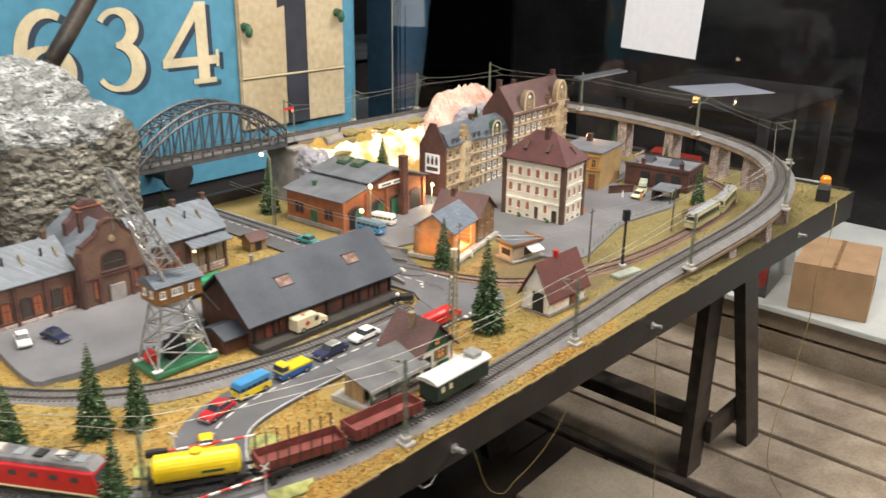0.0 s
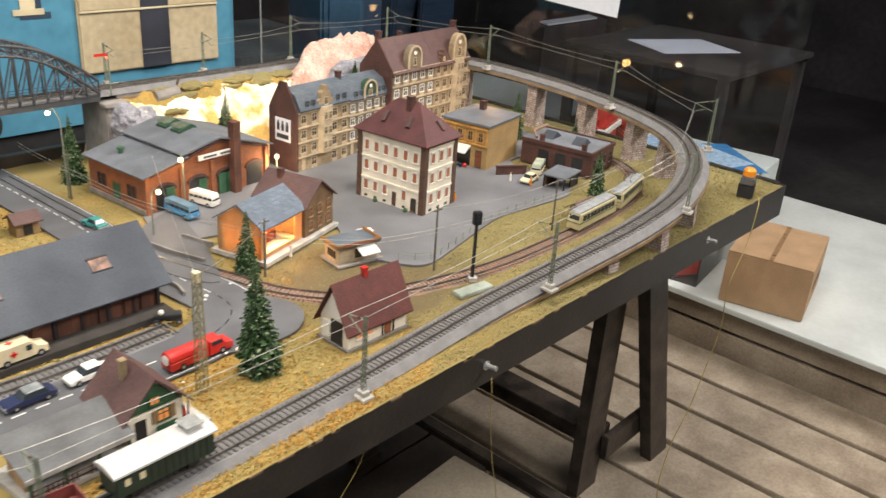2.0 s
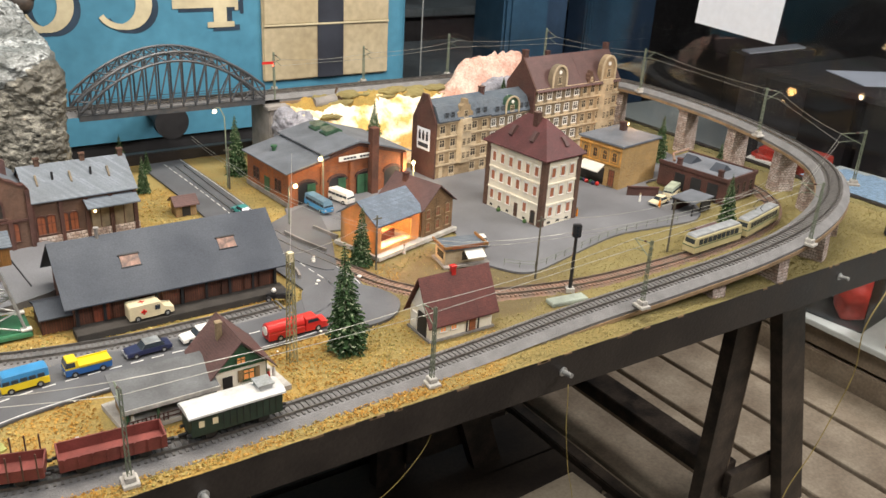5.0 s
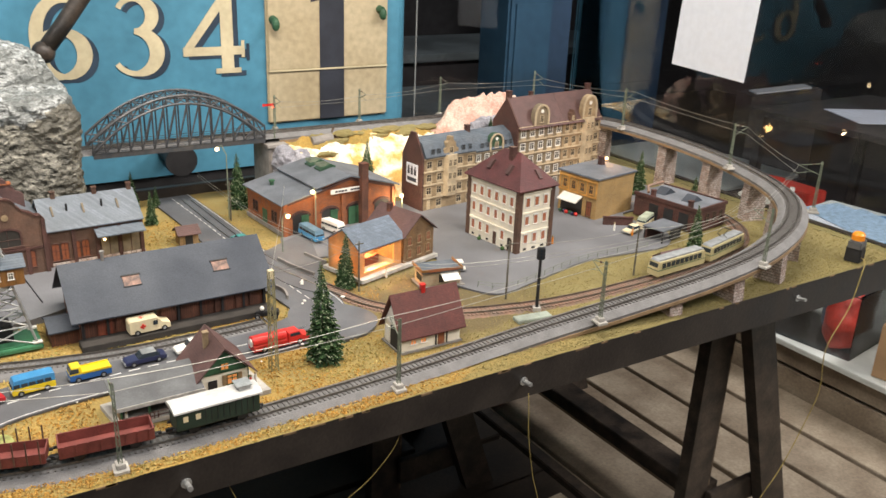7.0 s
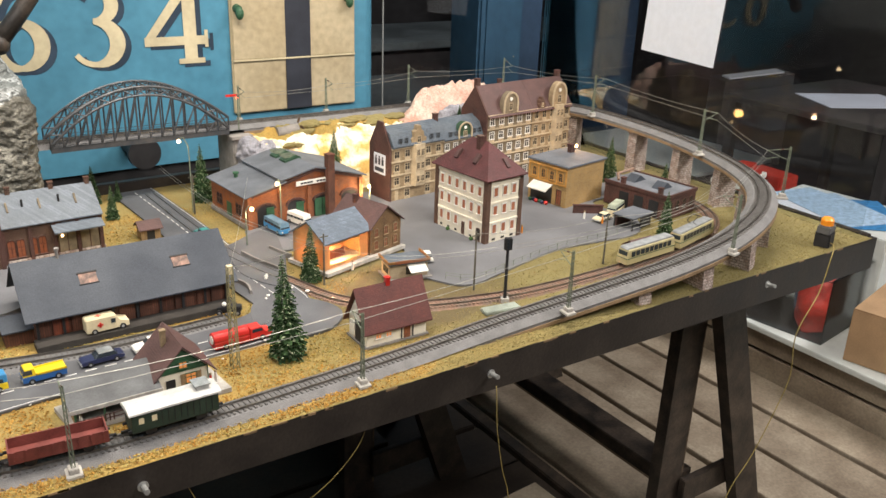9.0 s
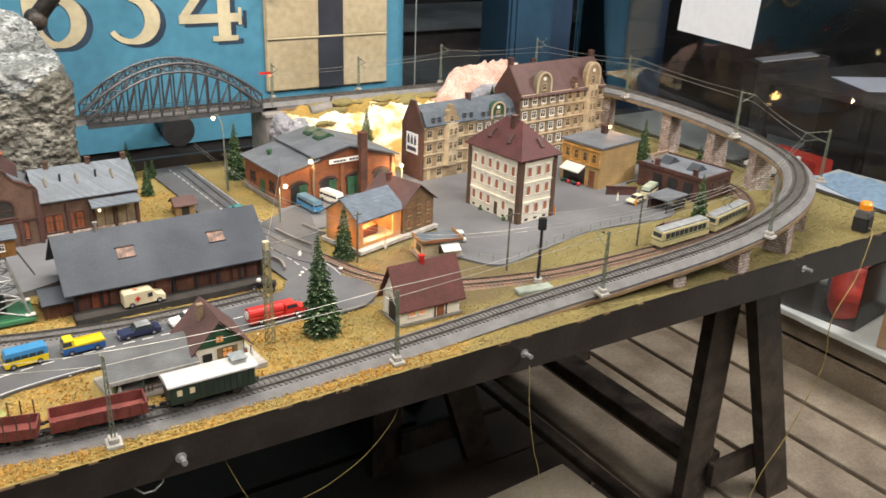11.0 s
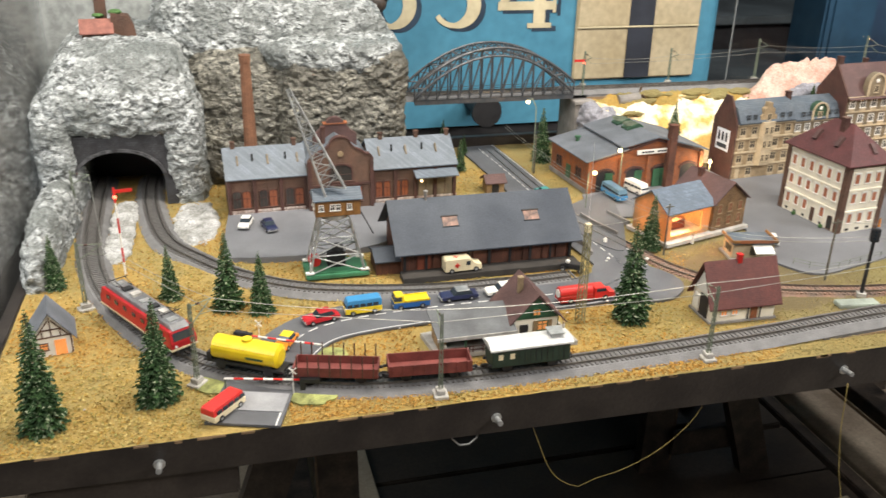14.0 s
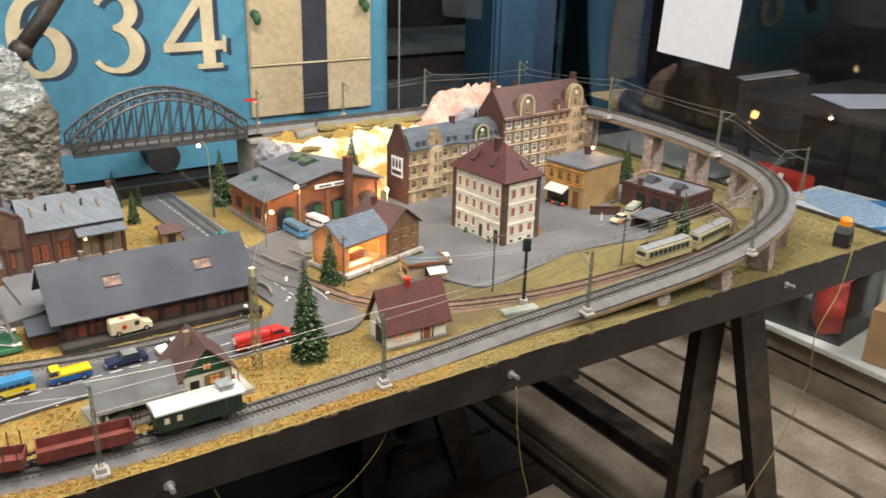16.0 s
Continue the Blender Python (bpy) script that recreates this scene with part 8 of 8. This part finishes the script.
for k in range(2, N - 1):
    t, u = k / N, (k + 1) / N
    bm = B()
    rod(bm, (LB * t, 0.002, rise_at(t, 0.030, 0.104)), (LB * t, WB - 0.002, rise_at(t, 0.030, 0.104)), 0.0012, n=5)
    rod(bm, (LB * t, 0.002, rise_at(t, 0.030, 0.104)), (LB * u, WB - 0.002, rise_at(u, 0.030, 0.104)), 0.0008, n=5)
    rod(bm, (LB * t, WB - 0.002, rise_at(t, 0.030, 0.104)), (LB * u, 0.002, rise_at(u, 0.030, 0.104)), 0.0008, n=5)
    part("wind_brace", bm, STEELG, br)
solid("bridge_abutment", bx(bx(B(), 1.082, 1.385, G - 0.004, 1.120, 1.475, 1.117, 0.002), 1.078, 1.38, 1.112, 1.124, 1.48, 1.1185, 0.001), CONCD, "grey concrete bridge abutment", "abutment")

# ---- turf flakes, stones, litter ----
random.seed(21)
occupied = [(0.60, 0.87, 0.91, 1.01), (0.37, 0.985, 0.63, 1.3), (0.59, 0.645, 0.79, 0.735), (1.02, 1.16, 1.27, 1.32), (0.475, 0.90, 0.565, 0.965)]


def free(x, y):
    return not any(a < x < c and b < y < d for a, b, c, d in occupied)


from_lines = [np.array([(p.x, p.y) for p in l]) for l in (main_line, tram_line, spline(INNER, 0.0066), spline([(a, b, 0) for a, b in ROAD], 0.012))]
keep_off = (0.024, 0.015, 0.023, 0.043)


def inside(x, y, poly):
    c = False
    for (a, b), (d, e) in zip(poly, poly[1:] + poly[:1]):
        if (b > y) != (e > y) and x < (d - a) * (y - b) / (e - b) + a:
            c = not c
    return c


turning = [(0.86, 0.75), (0.91, 0.732), (0.965, 0.735), (1.0, 0.765), (1.003, 0.80), (0.985, 0.835), (0.955, 0.87), (0.90, 0.86)]
heaps = [([], []), ([], []), ([], [])]
tries = np.random.RandomState(5).rand(170000, 2)
for u, v in tries:
    x, y = X0 + 0.004 + (X1 - X0 - 0.008) * u, Y0 - 0.003 + 0.80 * v * (1 if u > 0.5 else 1.1) * (0.35 + 0.65 * v)
    if y > 1.35 or not free(x, y) or inside(x, y, SQUARE) or inside(x, y, turning):
        continue
    if (x - 1.13) ** 2 + (y - 0.775) ** 2 < 0.0115 and random.random() < 0.85:
        continue
    if any(np.min((l[::3, 0] - x) ** 2 + (l[::3, 1] - y) ** 2) < (k * k if not (i == 0 and x > 1.35) else 0) for i, (l, k) in enumerate(zip(from_lines, keep_off))):
        continue
    s = random.uniform(0.0007, 0.0024) * (1 if x < 0.95 else 0.75)
    z = G + 0.0006 + 0.008 * math.exp(-((x - 0.30) / 0.10) ** 2 - ((y - 0.93) / 0.10) ** 2)
    c = Vector((x, y, z))
    rusty = noise.noise((x * 8, y * 8, 3)) + (0.35 if 0.42 < x < 0.98 and y < 0.78 else 0) - (0.3 if x < 0.42 and y < 0.66 else 0) + random.uniform(-0.25, 0.25)
    verts, faces = heaps[1 if x + 0.25 * noise.noise((x * 7, y * 7, 0)) > 1.02 else 2 if rusty > 0.1 else 0]
    b = len(verts)
    for k in range(3):
        a = random.uniform(0, 6.28)
        verts.append(c + Vector((math.cos(a + 2.1 * k), math.sin(a + 2.1 * k), random.uniform(-0.4, 0.2))) * s)
    verts.append(c + Vector((random.uniform(-0.5, 0.5) * s, random.uniform(-0.5, 0.5) * s, s * random.uniform(0.35, 0.9))))
    faces += [(b, b + 1, b + 3), (b + 1, b + 2, b + 3), (b + 2, b, b + 3)]
TUFTO = mat("olive_turf_flakes", (0.2, 0.16, 0.06), 0.95, tint=0.0)
TUFTR = mat("rusty_turf_flakes", (0.4, 0.2, 0.04), 0.95, tint=0.0)
for (verts, faces), material, label in zip(heaps, (TUFT, TUFTO, TUFTR), ("loose ochre turf flakes on the layout", "loose olive turf flakes round the town", "loose rust-orange turf flakes on the layout")):
    me = bpy.data.meshes.new("flakes")
    me.from_pydata(verts, [], faces)
    me.materials.append(material)
    tagged(new("turf", me), label, "turf", "", "stuff")


def vary(material, colours):
    n, l = material.node_tree.nodes, material.node_tree.links
    g, r = n.new("ShaderNodeNewGeometry"), n.new("ShaderNodeValToRGB")
    r.color_ramp.elements[0].color, r.color_ramp.elements[1].color = (*colours[0], 1), (*colours[-1], 1)
    for k, c in enumerate(colours[1:-1]):
        e = r.color_ramp.elements.new((k + 1) / (len(colours) - 1))
        e.color = (*c, 1)
    l.new(g.outputs["Random Per Island"], r.inputs[0])
    l.new(r.outputs[0], n["Principled BSDF"].inputs["Base Color"])


vary(TUFT, [(0.13, 0.10, 0.03), (0.46, 0.315, 0.08), (0.27, 0.155, 0.03), (0.56, 0.44, 0.17), (0.19, 0.175, 0.05), (0.40, 0.25, 0.05), (0.30, 0.29, 0.09)])
vary(TUFTR, [(0.16, 0.085, 0.02), (0.48, 0.255, 0.045), (0.30, 0.15, 0.025), (0.54, 0.34, 0.09), (0.40, 0.20, 0.03)])
vary(TUFTO, [(0.22, 0.18, 0.07), (0.30, 0.25, 0.095), (0.25, 0.20, 0.075), (0.33, 0.28, 0.115)])
vary(NEEDLE, [(0.012, 0.030, 0.009), (0.030, 0.082, 0.020), (0.014, 0.042, 0.012), (0.045, 0.105, 0.026), (0.018, 0.05, 0.014), (0.06, 0.125, 0.035), (0.46, 0.50, 0.34)])

random.seed(12)
for k in range(26):
    x, y = random.uniform(0.15, 1.0), random.uniform(0.59, 1.0)
    if free(x, y) and min(np.min((l[:, 0] - x) ** 2 + (l[:, 1] - y) ** 2) for l in from_lines[:1] + from_lines[3:]) > 0.0016:
        bm = ball(B(), (0, 0, 0.0004), random.uniform(0.0012, 0.0028), 0.5, 7)
        for v in bm.verts:
            v.co *= random.uniform(0.7, 1.3)
        solid("pebble", bm, WHITE if k % 3 else CONC, "small pale pebble lying on the turf", "pebble", group="pebbles", m=pose(x, y, G + 0.0012))
for k, (x, y, c) in enumerate(((0.614, 0.655, WHITE), (0.740, 0.672, IVORY), (0.767, 0.668, RED), (0.775, 0.672, WHITE), (1.092, 0.905, WHITE), (1.608, 0.908, WHITE), (1.448, 0.905, ORANGE), (1.62, 0.87, ORANGE))):
    t = thing("litter_bin", "tiny painted post on the pavement", "post", pose(x, y, G + (0.006 if y < 0.7 else 0.003)), "tiny painted posts")
    part("post", rod(B(), (0, 0, 0), (0, 0, 0.013), 0.0022, 0.0016, 8), c, t)
    part("cap", ball(B(), (0, 0, 0.0148), 0.0018, n=8), SAND, t)

# ---- beacon box, cables, and things on the ledge ----
bc = thing("warning_beacon", "small black box with orange beacon lens", "beacon", pose(1.905, 0.582, G, 0, 0, 15))
part("box", bx(B(), -0.014, -0.014, 0, 0.014, 0.014, 0.030, 0.002), DARK, bc)
part("collar", bx(B(), -0.016, -0.012, 0.026, 0.018, 0.012, 0.042, 0.002), mat("grey_plastic", (0.12, 0.12, 0.12), 0.5), bc)
part("lens", rod(rod(B(), (0, 0, 0.042), (0, 0, 0.052), 0.0115, n=18), (0, 0, 0.052), (0, 0, 0.056), 0.0115, 0.008, 18), ORANGE, bc)


def cable(label, pts, r, material):
    line_ = spline(pts, 0.012)
    return solid("cable", tube(B(), line_, r, 6), material, label, "cable", group="loose cables", smooth=True)


cable("thin yellow cable hanging from the beacon to the deck", [(1.900, 0.566, 1.012), (1.890, 0.552, 1.012), (1.868, 0.540, 1.000), (1.846, 0.537, 0.935), (1.797, 0.535, 0.865), (1.805, 0.535, 0.78), (1.782, 0.535, 0.718), (1.725, 0.53, 0.638), (1.670, 0.53, 0.57), (1.64, 0.52, 0.48), (1.72, 0.50, 0.36), (1.80, 0.48, DECK + 0.002), (1.84, 0.44, DECK + 0.002)], 0.0010, CABLEY)
cable("thin yellow cable hanging below the front board", [(1.121, 0.552, 0.955), (1.122, 0.550, 0.93), (1.126, 0.55, 0.885), (1.140, 0.55, 0.814), (1.156, 0.55, 0.755), (1.17, 0.55, 0.62), (1.165, 0.54, 0.45), (1.17, 0.50, DECK + 0.026)], 0.0006, CABLEY)
cable("thin cable looping below the front board", [(0.70, 0.575, 0.951), (0.704, 0.57, 0.935), (0.73, 0.568, 0.872), (0.765, 0.568, 0.845), (0.785, 0.568, 0.852), (0.83, 0.568, 0.862), (0.88, 0.57, 0.885), (0.92, 0.573, 0.92), (0.935, 0.577, 0.949)], 0.00042, CABLEY)
cable("short pale cable loop under the front board", [(0.60, 0.575, 0.953), (0.603, 0.57, 0.940), (0.615, 0.568, 0.932), (0.63, 0.568, 0.940), (0.635, 0.575, 0.952)], 0.0012, SILVER)

box = thing("cardboard_box", "closed brown cardboard box with folded flaps", "box", pose(2.60, 0.61, 0.461, 0, 0, 12))
part("carton", bx(B(), 0, 0, 0, 0.30, 0.225, 0.150, 0.002), CARDB, box)
part("flap", bx(B(), 0.001, 0.001, 0.1505, 0.299, 0.110, 0.1525), CARDB, box)
part("flap", bx(B(), 0.001, 0.114, 0.1505, 0.299, 0.224, 0.1535), CARDB, box)
part("tape", bx(B(), 0.002, 0.106, 0.1536, 0.298, 0.118, 0.1541), mat("brown_tape", (0.34, 0.21, 0.11), 0.3), box)
for k in range(3):
    part("printed_mark", bx(B(), 0.10 + k * 0.05, -0.0006, 0.05, 0.13 + k * 0.05, -0.0001, 0.08), BRICK_B, box, "dark printed bar")


def tub(label, x, y, w, d, h, rz, inner):
    t = thing("storage_tub", label, "tub", pose(x, y, 0.461, 0, 0, rz), "plastic tubs on the ledge")
    bm = B()
    for a in ((0, 0, w, 0.003), (0, d - 0.003, w, d), (0, 0.003, 0.003, d - 0.003), (w - 0.003, 0.003, w, d - 0.003)):
        bx(bm, a[0], a[1], 0, a[2], a[3], h)
    bx(bm, 0.003, 0.003, 0, w - 0.003, d - 0.003, 0.003)
    wall_ = part("wall", bm, FOIL, t)
    wall_.visible_shadow = False
    part("rim", bx(bx(bx(bx(B(), -0.006, -0.006, h, w + 0.006, 0.003, h + 0.006), -0.006, d - 0.003, h, w + 0.006, d + 0.006, h + 0.006), -0.006, 0.003, h, 0.003, d - 0.003, h + 0.006), w - 0.003, 0.003, h, w + 0.006, d - 0.003, h + 0.006), FOIL, t)
    for k, (m_, c, r) in enumerate(inner):
        bm = ball(B(), c, r, 1.75 if r > 0.05 else 1.2, 22)
        for v in bm.verts:  # slumped, creased cloth
            v.co += noise.noise_vector(v.co * 22 + Vector((k, 0, 0))) * 0.014
            v.co.x += (v.co.z - c[2]) * 0.25
            v.co.z = max(v.co.z, 0.0035)
        part("content", bm, m_, t, "", True)


NAVYB = mat("navy_cloth", (0.10, 0.125, 0.17), 0.8)
REDP = mat("faded_red_plastic", (0.50, 0.05, 0.035), 0.4)
tub("clear plastic tub with red and dark things inside", 2.575, 0.91, 0.30, 0.24, 0.19, 8, [(REDP, (0.07, 0.058, 0.095), 0.052), (NAVYB, (0.20, 0.12, 0.09), 0.06), (LBLUE, (0.055, 0.030, 0.07), 0.016)])
tub("dark-filled plastic tub on the ledge", 2.60, 1.20, 0.28, 0.22, 0.17, 4, [(NAVYB, (0.08, 0.11, 0.08), 0.07), (NAVYB, (0.18, 0.11, 0.08), 0.07), (REDP, (0.12, 0.06, 0.13), 0.03)])
red_bag = thing("red_bag", "upright red bag with a white band behind the layout end", "bag", pose(2.95, 1.53, 0.4605, 0, 0, 15))
bm = bx(B(), -0.10, -0.05, 0, 0.10, 0.05, 0.315, 0.022)
for v in bm.verts:
    v.co += noise.noise_vector(v.co * 16) * 0.006
    v.co.z = max(0.0, v.co.z)
part("body", bm, REDP, red_bag)
part("band", bx(B(), -0.107, -0.057, 0.262, 0.107, 0.057, 0.282, 0.002), WHITE, red_bag, "white band")
solid("red_box", bx(B(), -0.055, -0.080, 0, 0.055, 0.080, 0.262, 0.004), REDP, "upright red box standing on the white board", "box", m=pose(3.15, 1.545, 0.4605))
carton = solid("low_carton", bx(B(), -0.17, -0.22, 0, 0.17, 0.22, 0.26, 0.003), WHITETOP, "low white carton under the leaflets", "box", m=pose(2.98, 1.16, 0.4602, 0, 0, 6))
for k, (x, y, rz, c) in enumerate(((2.98, 1.23, 80, mat("pale_blue_print", (0.42, 0.60, 0.80), 0.6)), (2.90, 1.17, 62, PAPER), (2.99, 1.10, 50, mat("bright_blue_print", (0.05, 0.25, 0.55), 0.6)), (2.97, 1.16, 72, mat("pale_blue_print", (0.42, 0.60, 0.80), 0.6)))):
    solid("leaflet", bx(B(), -0.15, -0.105, 0, 0.15, 0.105, 0.0008), c, "printed paper leaflet on the carton", "paper", group="leaflets on the carton", m=pose(x, y, 0.7207 + 0.001 * k, 0, 0, rz))

# dim steel columns and panels in the hall behind
# the second block puts the blue column's shaded side into a darker blue
for x, y, w, z0, h, mt, lab in ((2.63, 2.6, 0.22, 0.4605, 3.2, mat("mid_blue_steel", (0.05, 0.13, 0.22), 0.5, var=0.2, scale=3, fine=30), "blue steel hall column standing on the white board"), (2.82, 2.66, 0.15, 0.4605, 3.2, HALLB, "dark blue block for the shaded side of the hall column"), (2.6, 5.4, 1.2, 0, 3.0, HALLD, "dark panelled stand in the hall"), (4.6, 4.0, 0.6, 0, 2.2, HALLB, "dark steel cabinet in the hall")):
    bm = bx(B(), -w / 2, -0.1, 0, w / 2, 0.1, h, 0.01)
    for k in range(4):
        bx(bm, -w / 2 + 0.03, -0.108, 0.2 + k * h / 4.4, w / 2 - 0.03, -0.1, 0.2 + (k + 0.85) * h / 4.4)
    solid("hall_column", bm, mt, lab, "column", m=pose(x, y, z0))
STAGE = mat("dusty_teal_grey_stage", (0.13, 0.15, 0.155), 0.7, var=0.25, scale=3, fine=40)
for k, (x0, y0, x1, y1, h) in enumerate(((1.9, 3.45, 3.6, 4.3, 0.62), (3.0, 4.35, 5.2, 5.2, 0.80))):
    st_ = thing("stage", "low grey stage with dark open front in the hall", "stage", pose(x0, y0, 0), "low stages")
    part("stage_top", bx(B(), 0, 0, h - 0.05, x1 - x0, y1 - y0, h, 0.006), STAGE, st_)
    part("stage_base", bx(B(), 0.05, 0.08, 0, x1 - x0 - 0.05, y1 - y0 - 0.05, h - 0.0505), HALLD, st_)
side_table = thing("side_table", "dark table in the hall with a pale sheet on it", "table", pose(4.10, 1.78, 0))
part("tabletop", bx(B(), -0.45, -0.40, 0.825, 0.45, 0.40, 0.85, 0.004), HALLD, side_table)
for sx in (-0.41, 0.41):
    for sy in (-0.36, 0.36):
        part("leg", bx(B(), sx - 0.02, sy - 0.02, 0, sx + 0.02, sy + 0.02, 0.825, 0.002), HALLD, side_table)
solid("notice_sheet", bx(B(), -0.20, -0.15, 0, 0.20, 0.15, 0.003), mat("pale_blue_white_card", (0.62, 0.66, 0.76), 0.6, var=0.05, scale=8), "pale blue-white card lying on the dark table", "paper", m=pose(4.06, 1.80, 0.8508, 0, 0, -28))
sloped = thing("sloped_case", "dark display case with a pale sloping lid", "case", pose(5.53, 3.40, 0, 0, 0, -27))
part("case_body", prism(B(), [(-0.24, 0), (0.24, 0), (0.24, 0.63), (-0.24, 0.57)], -0.12, 0.12), HALLD, sloped)
part("lid", prism(B(), [(-0.19, 0.5775), (0.19, 0.6251), (0.19, 0.6351), (-0.19, 0.5875)], -0.07, 0.05), PAPER, sloped, "pale sloping lid")
solid("pale_partition", bx(B(), -0.02, -0.25, 0, 0.02, 0.25, 2.0, 0.004), mat("pale_grey_panel", (0.42, 0.44, 0.42), 0.6), "pale grey partition beside the blue wagon", "partition", m=pose(0.02, 1.72, 0, 0, 0, 84))
